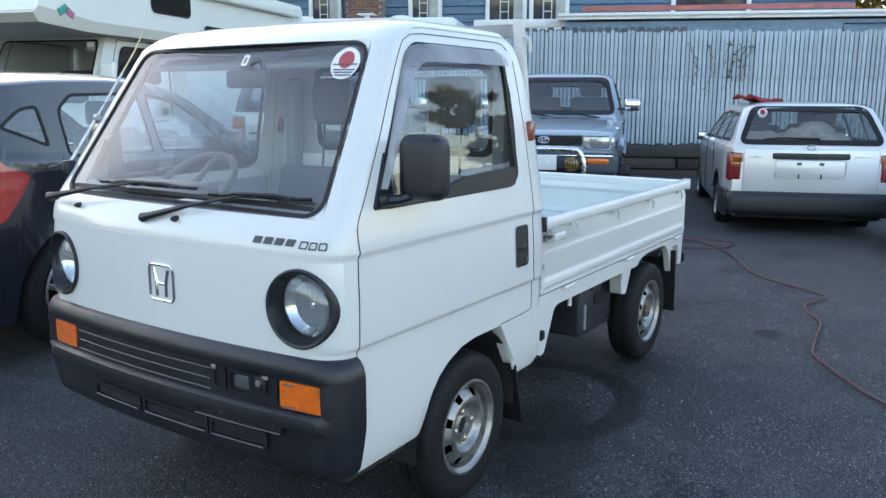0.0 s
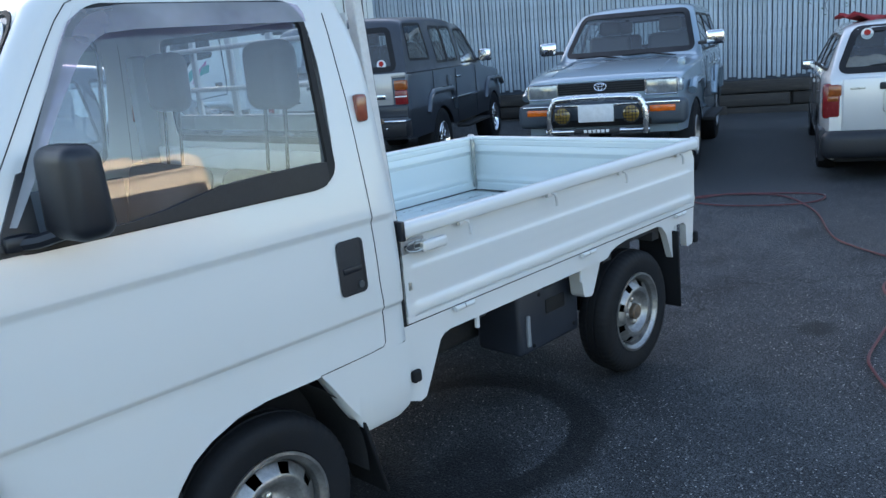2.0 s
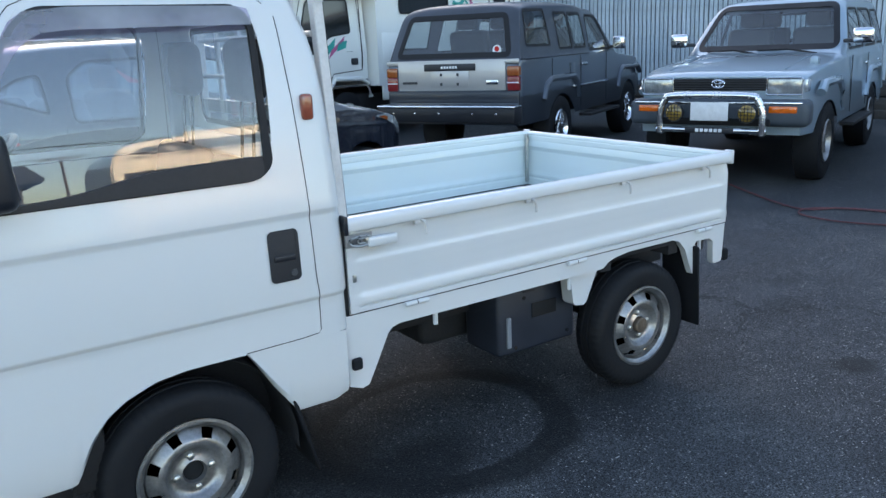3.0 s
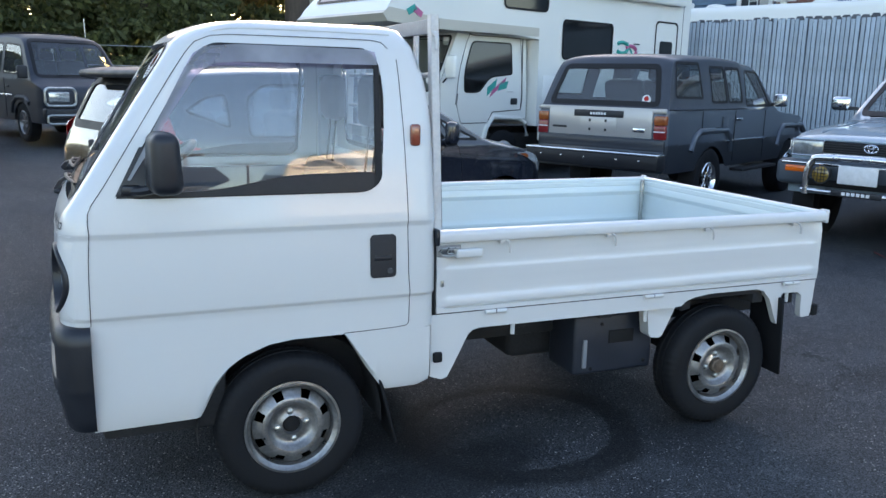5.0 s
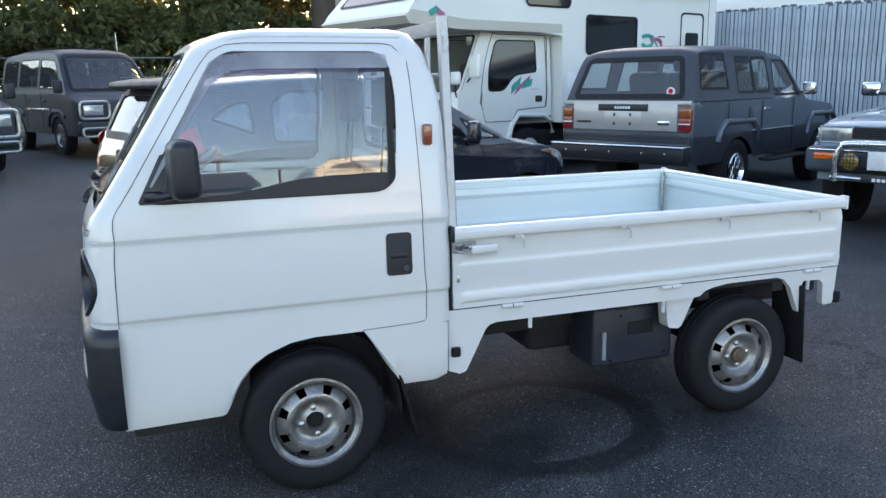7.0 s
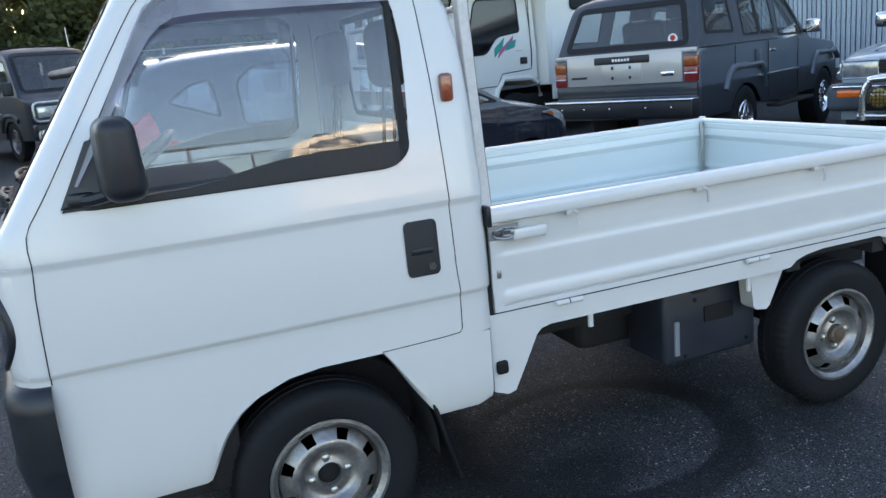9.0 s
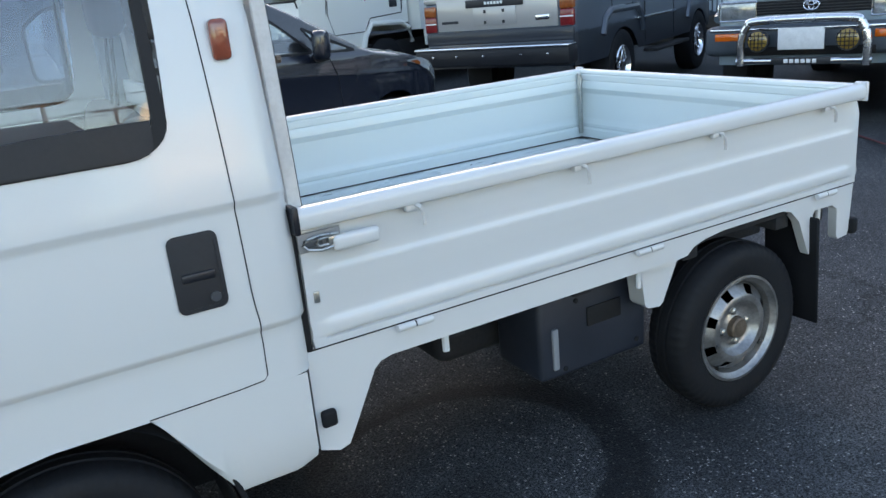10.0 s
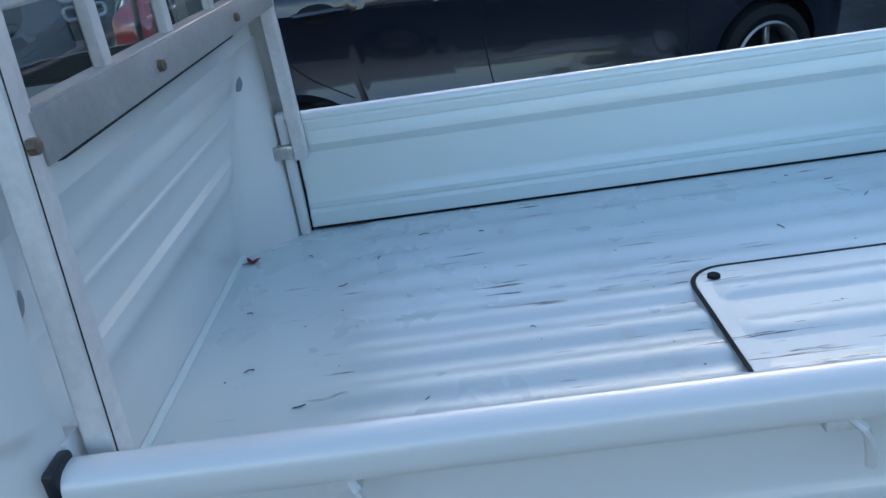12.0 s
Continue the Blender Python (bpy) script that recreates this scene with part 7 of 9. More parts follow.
# --- camper on a light truck, nose to -x
def camper(m):
    c = thing("camper_van", "white coachbuilt camper with teal and pink stripes", "camper", m)
    # box behind and over the cab
    bm = bmesh.new()
    prof = [(0.20, 0.75), (-0.32, 0.75), (-4.02, 0.62), (-4.06, 0.70), (-4.06, 2.82), (-3.98, 2.90), (1.30, 2.92), (1.75, 2.86), (2.34, 2.30), (2.44, 2.16), (2.38, 2.08), (1.6, 2.03), (0.30, 2.03), (-0.32, 1.98), (-0.32, 0.75)]
    prism(bm, prof[1:-1], -1.02, 1.02, lambda u, v, d: Vector((u, d, v)))
    part("coach_box", bm, M["rv_white"], c, "white moulded camper body with an over-cab bunk")
    bm = bmesh.new()
    prism(bm, [(2.36, 2.24), (2.46, 2.16), (2.39, 2.07), (1.6, 2.02), (-0.30, 2.02), (-0.30, 2.14), (1.5, 2.15)], -1.03, 1.03, lambda u, v, d: Vector((u, d, v)))
    part("bunk_skirt", bm, M["rv_beige"], c, "beige lower edge of the bunk")
    y = 1.02
    Y = lambda x0, x1, z0, z1: (Vector((x0, y + 0.002, z0)), Vector((x1, y + 0.002, z0)), Vector((x1, y + 0.002, z1)), Vector((x0, y + 0.002, z1)))
    for x0, x1, z0, z1, r in ((-1.98, -0.80, 1.72, 2.30, 0.07), (-0.48, 0.42, 2.36, 2.74, 0.09)):
        o = rrect(x0, x1, z0, z1, r)
        su = lambda u, v, off=0.0: Vector((u, y + off, v))
        w = part("window", fill_patch(bmesh.new(), su, rrect(x0 + 0.03, x1 - 0.03, z0 + 0.03, z1 - 0.03, r * 0.7), 0.004), M["glass_rv"], c, "dark bubble window")
        part("window_frame", ring_patch(bmesh.new(), su, o, rrect(x0 + 0.03, x1 - 0.03, z0 + 0.03, z1 - 0.03, r * 0.7), 0.01, 0.012), M["seal"], w)
    fs = lambda u, v, off=0.0: Vector((lerp(1.80, 2.30, (2.80 - v) / 0.46) + off, u, v))
    w = part("window", fill_patch(bmesh.new(), fs, rrect(-0.80, 0.80, 2.40, 2.76, 0.07), 0.012), M["glass_rv"], c, "wide front bunk window")
    part("window_frame", ring_patch(bmesh.new(), fs, rrect(-0.84, 0.84, 2.37, 2.79, 0.08), rrect(-0.80, 0.80, 2.40, 2.76, 0.07), 0.01, 0.016), M["seal"], w)
    su = lambda u, v, off=0.0: Vector((u, y + off, v))
    ed = part("entry_door", ring_patch(bmesh.new(), su, rrect(-3.72, -3.08, 0.72, 2.42, 0.09), rrect(-3.69, -3.11, 0.75, 2.39, 0.08), 0.006, 0.006), M["seal"], c, "entry door outlined in black rubber")
    part("door_window", fill_patch(bmesh.new(), su, rrect(-3.58, -3.22, 1.60, 2.10, 0.05), 0.006), M["glass_rv"], ed)
    # awning along the roof edge
    part("awning", bx((-2.2, 1.08, 2.74), (3.1, 0.14, 0.13), 0.03, 3), M["rv_white"], c, "rolled awning in a white case")
    part("roof_vent", bx((-1.2, 0.2, 2.97), (0.42, 0.42, 0.12), 0.04), M["rv_white"], c)
    part("seam", bx((-3.85, 1.022, 1.8), (0.008, 0.006, 2.1), 0.002), M["seal"], c)
    part("hatch_cover", bx((-0.62, 1.024, 1.20), (0.40, 0.010, 0.55), 0.01), M["rv_white"], c)
    # decals
    for k, (x, z, a) in enumerate(((-2.22, 1.95, 40), (-2.44, 1.90, -35))):
        ob = part("decal", tb([(x + 0.15 * math.cos(q), 1.026, z + 0.085 * math.sin(q)) for q in [radians(t) for t in range(40, 330, 20)]], 0.030, 6), M["teal" if k == 0 else "pink"], c)
        ob.scale.y = 1.0
    part("decal", bx((-2.45, 1.024, 1.92), (0.04, 0.006, 0.30), 0.002, 1, rot=Matrix.Rotation(radians(40), 4, "Y")), M["teal"], c)
    part("decal", bx((-2.60, 1.024, 2.02), (0.16, 0.006, 0.02), 0.002), M["ink"], c)
    for k, mt in enumerate(("teal", "pink")):
        part("decal", bx((2.02 - 0.1 * k, 1.036, 2.23 - 0.02 * k), (0.15, 0.006, 0.08), 0.002, 1, rot=Matrix.Rotation(radians(30 - 60 * k), 4, "Y")), M[mt], c)
    # truck cab below the bunk
    bm = bmesh.new()
    prism(bm, [(-0.28, 0.85), (0.44, 0.90), (0.52, 0.72), (0.60, 0.55), (1.46, 0.50), (1.52, 0.62), (1.49, 1.14), (1.44, 1.20), (-0.28, 1.24)], -0.845, 0.845, lambda u, v, d: Vector((u, d, v)))
    part("cab", bm, M["rv_white"], c, "white truck cab")
    gl = M["glass_md"]
    B = lambda x, yy, z: Vector((x, yy, z))
    glazed(c, (B(1.44, 0.84, 1.20), B(1.44, -0.84, 1.20), B(1.04, -0.78, 2.02), B(1.04, 0.78, 2.02)), [(0.04, 0.96, 0.02, 0.96)], M["rv_white"], M["glass_md"], 0.08, "windscreen")
    for s in (1, -1):
        def flank(x, z, off=0.0):
            return Vector((x, s * (0.845 - 0.055 * max(0.0, (z - 1.22) / 0.8) + off), z))
        bm = bmesh.new()
        grid(bm, [[flank(lerp(-0.28, 1.44 - 0.40 * (z - 1.20) / 0.82, u), z) for u in (0, 0.25, 0.5, 0.75, 1)] for z in (1.20, 1.4, 1.7, 2.02)])
        part("cab_side", bm, M["rv_white"], c)
        o = rounded([(0.78, 1.91), (0.03, 1.91), (0.02, 1.485), (0.45, 1.44), (0.67, 1.225), (0.945, 1.225), (0.93, 1.50)], [0.09, 0.04, 0.04, 0.10, 0.08, 0.05, 0.2])
        w = part("side_window", fill_patch(bmesh.new(), flank, o, 0.005), M["glass_rv"], c, "drop-belt cab window")
        part("seal", ring_patch(bmesh.new(), flank, grown(o, 0.012), grown(o, -0.008), 0.004, 0.008), M["seal"], w)
        frame_line = [(1.10, 1.05), (1.02, 1.50), (0.84, 1.97), (0.70, 1.99), (-0.10, 1.99), (-0.17, 1.93), (-0.19, 1.22), (-0.17, 1.0)]
        part("shut_line", tb([flank(p.x, p.y, 0.001) for p in smooth_path([(x, z, 0) for x, z in frame_line], 4)], 0.005, 5), M["gap"], c)
        mir = part("door_mirror", bx((1.36, s * 1.05, 1.55), (0.08, 0.20, 0.30), 0.03, 3), M["rv_white"], c)
        part("mirror_arm", tb([(1.32, s * 0.84, 1.35), (1.36, s * 0.98, 1.42), (1.36, s * 1.02, 1.50)], 0.012, 6), M["dark_trim"], mir)
        part("headlamp", bx((1.50, s * 0.60, 0.82), (0.05, 0.34, 0.16), 0.02), M["clear"], c)
    part("spot_mirror", bx((1.64, 0.98, 1.40), (0.09, 0.18, 0.17), 0.06, 4), M["rv_white"], c)
    part("spot_stem", tb([(1.47, 0.80, 1.14), (1.58, 0.90, 1.24), (1.63, 0.97, 1.34)], 0.010, 6), M["dark_trim"], c)
    part("shut_line", tb([(x, 0.847, z) for x, z in ((1.06, 1.20), (1.08, 1.05), (1.0, 0.80), (0.50, 0.80), (0.40, 0.95), (-0.16, 0.98), (-0.18, 1.22), (-0.16, 1.98))], 0.006, 5), M["gap"], c)
    part("door_handle", bx((-0.02, 0.852, 1.10), (0.13, 0.02, 0.09), 0.02), M["dark_trim"], c)
    for mt, pts in (("teal", [(0.52, 1.17), (0.51, 1.29), (0.31, 1.42), (0.35, 1.30)]), ("pink", [(0.47, 1.15), (0.41, 1.26), (0.13, 1.44), (0.16, 1.37)]), ("teal", [(0.31, 1.245), (0.26, 1.36), (0.09, 1.385), (0.13, 1.285)])):
        bm = bmesh.new()
        prism(bm, pts, 0.0, 0.003, lambda u, v, d: Vector((u, 0.8465 - 0.055 * max(0.0, (v - 1.22) / 0.8) + d, v)))
        part("decal", bm, M[mt], c, "slanted decal stripe")
    part("print_bar", bx((0.06, 0.8475, 1.235), (0.12, 0.003, 0.012), 0.001, 1), M["zinc"], c)
    part("arch_trim", tb([(x, 0.86, z) for x, z in ((-0.30, 0.60), (-0.26, 0.78), (-0.12, 0.86), (0.40, 0.88), (0.52, 0.74), (0.58, 0.56))], 0.035, 8), M["rv_white"], c)
    part("front_bumper", bx((1.50, 0, 0.42), (0.18, 1.68, 0.22), 0.04, 3), M["rv_white"], c)
    part("underside", bx((-1.4, 0, 0.52), (4.6, 1.5, 0.24), 0.02), M["under"], c)
    part("skirt", bx((-2.2, 1.0, 0.66), (3.6, 0.04, 0.24), 0.012), M["rv_white"], c)
    part("cab_seats", bx((0.12, 0, 1.30), (0.22, 1.40, 0.70), 0.08, 3), M["cabin_dk"], c)
    w = new("axles")
    w.parent = c
    for x in (0.14, -2.5):
        for s in (-1, 1):
            h = 0.09
            bm = bmesh.new()
            lathe(bm, [(0.20, -h), (0.30, -h), (0.345, -h * 0.6), (0.345, h * 0.6), (0.30, h), (0.20, h)], 32, "y", (x, s * 0.74, 0.345), closed=True)
            t = part("tyre", bm, M["rubber"], w)
            bm = bmesh.new()
            lathe(bm, [(0.20, s * h * 0.9), (0.18, s * h * 0.4), (0.11, s * h * 0.5), (0.08, s * h * 1.0), (0.01, s * h)], 24, "y", (x, s * 0.74, 0.345))
            part("rim", bm, M["trim_white"], w)
    lamp(c, "sticker", (1.10, 0.62, 1.90), (0.006, 0.11, 0.11), "trim_white", 0.003)
    return c


M["glass_rv"] = glass("camper_acrylic", (0.06, 0.065, 0.07), 0.06)
camper(pose(4.59, 8.78, 0.13, 0, 0, 198.0))


# --- dark minivan, nose to the camera
def minivan(m, lab, bar=False):
    c = thing("minivan", lab, "van", m)
    W = 2.2
    half = flow([(-1.1, 0.75), (-0.95, 0.80), (2.9, 0.81), (3.1, 0.79), (3.2, 0.74)])
    prof = Profile([(-1.1, 1.2), (-1.05, 1.55), (-0.92, 1.80), (-0.75, 1.86), (0.5, 1.90), (1.6, 1.88), (1.95, 1.84), (2.10, 1.78), (2.45, 1.42), (2.76, 1.10), (2.90, 1.05), (3.08, 0.99), (3.17, 0.90), (3.20, 0.76)])
    loft_body(c, M["p_navy"], prof, half, flow([(-1.2, 1.10), (2.2, 1.10), (3.3, 1.02)]), 0.36, [(0, 0.40), (W, 0.40)],
              [rounded([(-0.88, 1.20), (0.02, 1.20), (0.02, 1.70), (-0.80, 1.70)], 0.06), rounded([(0.12, 1.20), (1.18, 1.20), (1.18, 1.71), (0.12, 1.71)], 0.06), rounded([(1.30, 1.18), (2.42, 1.16), (2.02, 1.66), (1.30, 1.71)], 0.06)],
              (rounded([(-0.70, 1.13), (0.70, 1.13), (0.60, 1.755), (-0.60, 1.755)], 0.09), 2.80, 1.98), None, M["glass_md"], tumble=0.16, roof_r=0.10, bulge=0.02)
    part("roof_panel", bx((0.7, 0, 1.90), (1.5, 0.9, 0.02), 0.008), M["gap"], c, "dark glass roof panels")
    for s in (-1, 1):
        h = lamp(c, "headlamp", (3.165, s * 0.55, 0.80), (0.10, 0.34, 0.17), "clear", 0.02)
        part("lamp_guard", tb([(3.26, s * y, z) for y, z in rrect(0.30, 0.80, 0.57 if bar else 0.655, 0.94 if bar else 0.945, 0.08)], 0.030 if bar else 0.024, 8, True), M["zinc"], h, "bright tubular lamp guard")
        part("bumper_lamp", bx((3.20, s * 0.58, 0.58), (0.04, 0.18, 0.06), 0.012), M["amber_dk"], c)
        part("lower_hoop", tb([(3.28, s * y, z) for y, z in rrect(0.30, 0.78, 0.36, 0.50, 0.05)], 0.022, 8, True), M["zinc"], c)
        part("flare", tb([(x, s * 0.80, z) for x, z in ((W - 0.46, 0.50), (W - 0.38, 0.68), (W - 0.2, 0.77), (W + 0.2, 0.77), (W + 0.38, 0.68))], 0.045, 8), M["dark_trim"], c)
        part("flare", tb([(x, s * 0.80, z) for x, z in ((-0.46, 0.50), (-0.38, 0.68), (-0.2, 0.77), (0.2, 0.77), (0.38, 0.68))], 0.045, 8), M["dark_trim"], c)
        part("side_strip", bx((1.05, s * 0.817, 0.80), (1.5, 0.018, 0.040), 0.006), M["bar_chrome"], c, "bright side strip")
        part("mirror", bx((2.62, s * 0.90, 1.20), (0.09, 0.16, 0.22), 0.03, 3), M["dark_trim"], c)
    part("front_bumper", bx((3.18, 0, 0.52), (0.20, 1.60, 0.20), 0.04, 3), M["dark_trim"], c)
    part("front_panel", bx((3.14, 0, 0.80), (0.06, 0.74, 0.12), 0.02), M["dark_trim"], c)
    part("wiper", tb([(2.95, 0.3, 1.09), (2.86, -0.05, 1.16), (2.85, -0.45, 1.15)], 0.012, 5), M["rubber"], c)
    part("aerial", tb([(2.0, 0.45, 1.84), (1.98, 0.45, 2.18)], 0.008, 5), M["zinc"], c)
    car_wheels(c, W, 0.70, 0.34, 0.20, 0.20)
    door_lines(c, half, [[(1.45, 0.42), (1.42, 1.10)], [(0.55, 0.42), (0.55, 1.10)]], [(1.60, 0.95), (0.70, 0.95)])
    seats(c, (0.4, 1.5), 1.12)
    return c


def yawed(x, y, heading, z=None):
    return pose(x, y, rise(y) if z is None else z, 0, 0, heading)


minivan(yawed(-2.15, 15.55, -66), "dark blue-black minivan with bright lamp guards")
minivan(yawed(-4.27, 12.86, -66), "dark minivan with a pale bull bar, half in view", True)
# a grey car side on, seen over the black hatchback's roof
hatchback(yawed(2.42, 13.0, 180), "p_grey", "hatchback_car", "dark grey hatchback parked farther back in the yard")
# white saloon, only its corner comes into view
wc = hatchback(yawed(6.86, -3.98, 97, -0.02), "p_white", "saloon_car", "white car beside the silver estate")


# ---------------------------------------------------------------- the yard
def asphalt():
    m, nt, n, l, p = tree_of("asphalt")
    v = coords(nt)
    big, mid, fine = noise_node(nt, 0.35, 6, 0.6, v), noise_node(nt, 3.0, 6, 0.65, v), noise_node(nt, 170, 3, 0.85, v)
    vor = n.new("ShaderNodeTexVoronoi")
    vor.inputs["Scale"].default_value = 105
    l.new(v, vor.inputs["Vector"])
    base = ramp(nt, mid.outputs["Fac"], [(0.28, (0.036, 0.039, 0.043)), (0.5, (0.056, 0.060, 0.065)), (0.74, (0.088, 0.093, 0.097))])
    bigr = ramp(nt, big.outputs["Fac"], [(0.3, (0.78, 0.78, 0.80)), (0.7, (1.12, 1.10, 1.08))])
    c = mixc(nt, 1.0, base.outputs[0], bigr.outputs[0], "MULTIPLY")
    # pale chips of aggregate
    chip = ramp(nt, vor.outputs["Color"], [(0.66, (0, 0, 0)), (0.86, (1, 1, 1))])
    near = ramp(nt, vor.outputs["Distance"], [(0.30, (1, 1, 1)), (0.42, (0, 0, 0))])
    cm = mixc(nt, 1.0, chip.outputs[0], near.outputs[0], "MULTIPLY")
    fade = ramp(nt, noise_node(nt, 1.1, 3, 0.6, v).outputs["Fac"], [(0.36, (0.30, 0.30, 0.30)), (0.60, (1.0, 1.0, 1.0))])
    c = mixc(nt, mixc(nt, 1.0, cm, fade.outputs[0], "MULTIPLY"), c, (0.32, 0.32, 0.31))
    # larger stones, few and uneven
    st = n.new("ShaderNodeTexVoronoi")
    st.inputs["Scale"].default_value = 46
    l.new(v, st.inputs["Vector"])
    few = ramp(nt, st.outputs["Color"], [(0.76, (0, 0, 0)), (0.84, (1, 1, 1))])
    core = ramp(nt, st.outputs["Distance"], [(0.16, (1, 1, 1)), (0.26, (0, 0, 0))])
    c = mixc(nt, mixc(nt, 1.0, few.outputs[0], core.outputs[0], "MULTIPLY"), c, (0.26, 0.255, 0.24))
    fr = ramp(nt, fine.outputs["Fac"], [(0.40, (0.16, 0.16, 0.16)), (0.50, (0.95, 0.95, 0.95)), (0.60, (2.0, 2.0, 2.0))])
    c = mixc(nt, 1.0, c, fr.outputs[0], "MULTIPLY")
    # oil and water stains
    sep = n.new("ShaderNodeSeparateXYZ")
    l.new(v, sep.inputs[0])
    wob = noise_node(nt, 3.4, 4, 0.6, v)

    def math_(op, a, b=None, c_=None):
        k = n.new("ShaderNodeMath")
        k.operation = op
        for s, val in zip(k.inputs, (a, b, c_)):
            if val is None:
                continue
            if hasattr(val, "is_linked"):
                l.new(val, s)
            else:
                s.default_value = val
        return k.outputs[0]

    def blob(cx, cy, rx, ry, wobble=0.5, turn=0.0):
        ca, sa = math.cos(radians(turn)), math.sin(radians(turn))
        dx, dy = math_("SUBTRACT", sep.outputs[0], cx), math_("SUBTRACT", sep.outputs[1], cy)
        a = math_("ADD", math_("MULTIPLY", dx, ca / rx), math_("MULTIPLY", dy, sa / rx))
        b = math_("ADD", math_("MULTIPLY", dx, -sa / ry), math_("MULTIPLY", dy, ca / ry))
        d = math_("SQRT", math_("ADD", math_("MULTIPLY", a, a), math_("MULTIPLY", b, b)))
        return math_("ADD", d, math_("MULTIPLY", math_("SUBTRACT", wob.outputs["Fac"], 0.5), wobble))

    def mask(d, a, b):
        r = n.new("ShaderNodeMapRange")
        r.inputs[1].default_value, r.inputs[2].default_value, r.inputs[3].default_value, r.inputs[4].default_value = a, b, 1, 0
        l.new(d, r.inputs[0])
        return r.outputs[0]

    wet_out = mask(blob(1.04, 0.31, 0.60, 0.52, 0.20, 8), 0.90, 1.02)
    dry_in = mask(blob(1.03, 0.34, 0.44, 0.40, 0.16, 8), 0.95, 1.0)
    wet = math_("MULTIPLY", wet_out, math_("SUBTRACT", 1.0, dry_in))
    tail = mask(blob(0.55, 0.02, 0.62, 0.20, 0.5, 20), 0.7, 1.1)
    wet = math_("MAXIMUM", wet, math_("MULTIPLY", tail, 0.8))
    wet = math_("MAXIMUM", wet, math_("MULTIPLY", mask(blob(0.52, 0.42, 0.34, 0.40, 0.5), 0.5, 1.1), 0.8))
    wet = math_("MAXIMUM", wet, math_("MULTIPLY", mask(blob(1.75, 0.10, 0.35, 0.25, 0.8), 0.3, 1.1), 0.7))
    oil = math_("MAXIMUM", mask(blob(2.78, -0.38, 0.16, 0.11, 0.9), 0.4, 1.0), math_("MULTIPLY", mask(blob(2.05, -1.2, 0.22, 0.16, 0.9), 0.3, 1.0), 0.6))
    for x, y, a, b in ((4.6, 0.3, 0.25, 0.12), (3.7, 0.55, 0.22, 0.10), (4.1, -0.2, 0.2, 0.1), (5.6, 0.0, 0.3, 0.12), (3.2, 0.3, 0.3, 0.13), (-1.4, -1.3, 0.3, 0.2), (-2.2, 3.2, 0.5, 0.3)):
        oil = math_("MAXIMUM", oil, math_("MULTIPLY", mask(blob(x, y, a, b, 1.0), 0.3, 1.1), 0.55))
    c = mixc(nt, math_("MULTIPLY", wet, 0.74), c, (0.008, 0.009, 0.010))
    c = mixc(nt, math_("MULTIPLY", oil, 0.7), c, (0.014, 0.014, 0.014))
    # cracks
    ck = n.new("ShaderNodeTexVoronoi")
    ck.feature = "DISTANCE_TO_EDGE"
    ck.inputs["Scale"].default_value = 0.42
    wv = n.new("ShaderNodeVectorMath")
    wv.operation = "ADD"
    l.new(v, wv.inputs[0])
    l.new(noise_node(nt, 1.3, 5, 0.65, v).outputs["Color"], wv.inputs[1])
    l.new(wv.outputs[0], ck.inputs["Vector"])
    ckm = ramp(nt, ck.outputs["Distance"], [(0.0, (1, 1, 1)), (0.006, (0, 0, 0))])
    ckf = ramp(nt, noise_node(nt, 0.5, 2, 0.5, v).outputs["Fac"], [(0.48, (0, 0, 0)), (0.58, (0.7, 0.7, 0.7))])
    c = mixc(nt, mixc(nt, 1.0, ckm.outputs[0], ckf.outputs[0], "MULTIPLY"), c, (0.012, 0.012, 0.012))
    l.new(c, p.inputs["Base Color"])
    rr = ramp(nt, mid.outputs["Fac"], [(0.3, (0.62,) * 3), (0.7, (0.86,) * 3)])
    rg = mixc(nt, math_("MULTIPLY", math_("MAXIMUM", wet, math_("MULTIPLY", oil, 0.5)), 0.5), rr.outputs[0], (0.55, 0.55, 0.55))
    l.new(rg, p.inputs["Roughness"])
    p.inputs["Specular IOR Level"].default_value = 0.18
    hsum = math_("ADD", math_("MULTIPLY", fine.outputs["Fac"], 0.6), math_("MULTIPLY", vor.outputs["Distance"], -0.8))
    hsum = math_("SUBTRACT", hsum, math_("MULTIPLY", ckm.outputs[0], 0.6))
    bump(nt, hsum, 0.8, 0.006)
    return m


M["asphalt"] = asphalt()
bm = bmesh.new()
gx = [-2500, -600, -150, -50, -25] + [-18 + 1.5 * k for k in range(31)] + [34, 60, 150, 600, 2500]
gy = [-2500, -600, -150, -50, -25] + [-15 + 1.5 * k for k in range(31)] + [36, 60, 150, 600, 2500]
grid(bm, [[Vector((x, y, rise(y) + (0.012 * noise.noise(Vector((x * 0.2, y * 0.2, 0))) if abs(x - 2) > 6 or abs(y) > 5 else 0.0) - 0.004)) for x in gx] for y in gy])
tagged(part("ground", bm, M["asphalt"]), "dark worn asphalt yard with wet patches and oil stains", "asphalt", kind="structure")

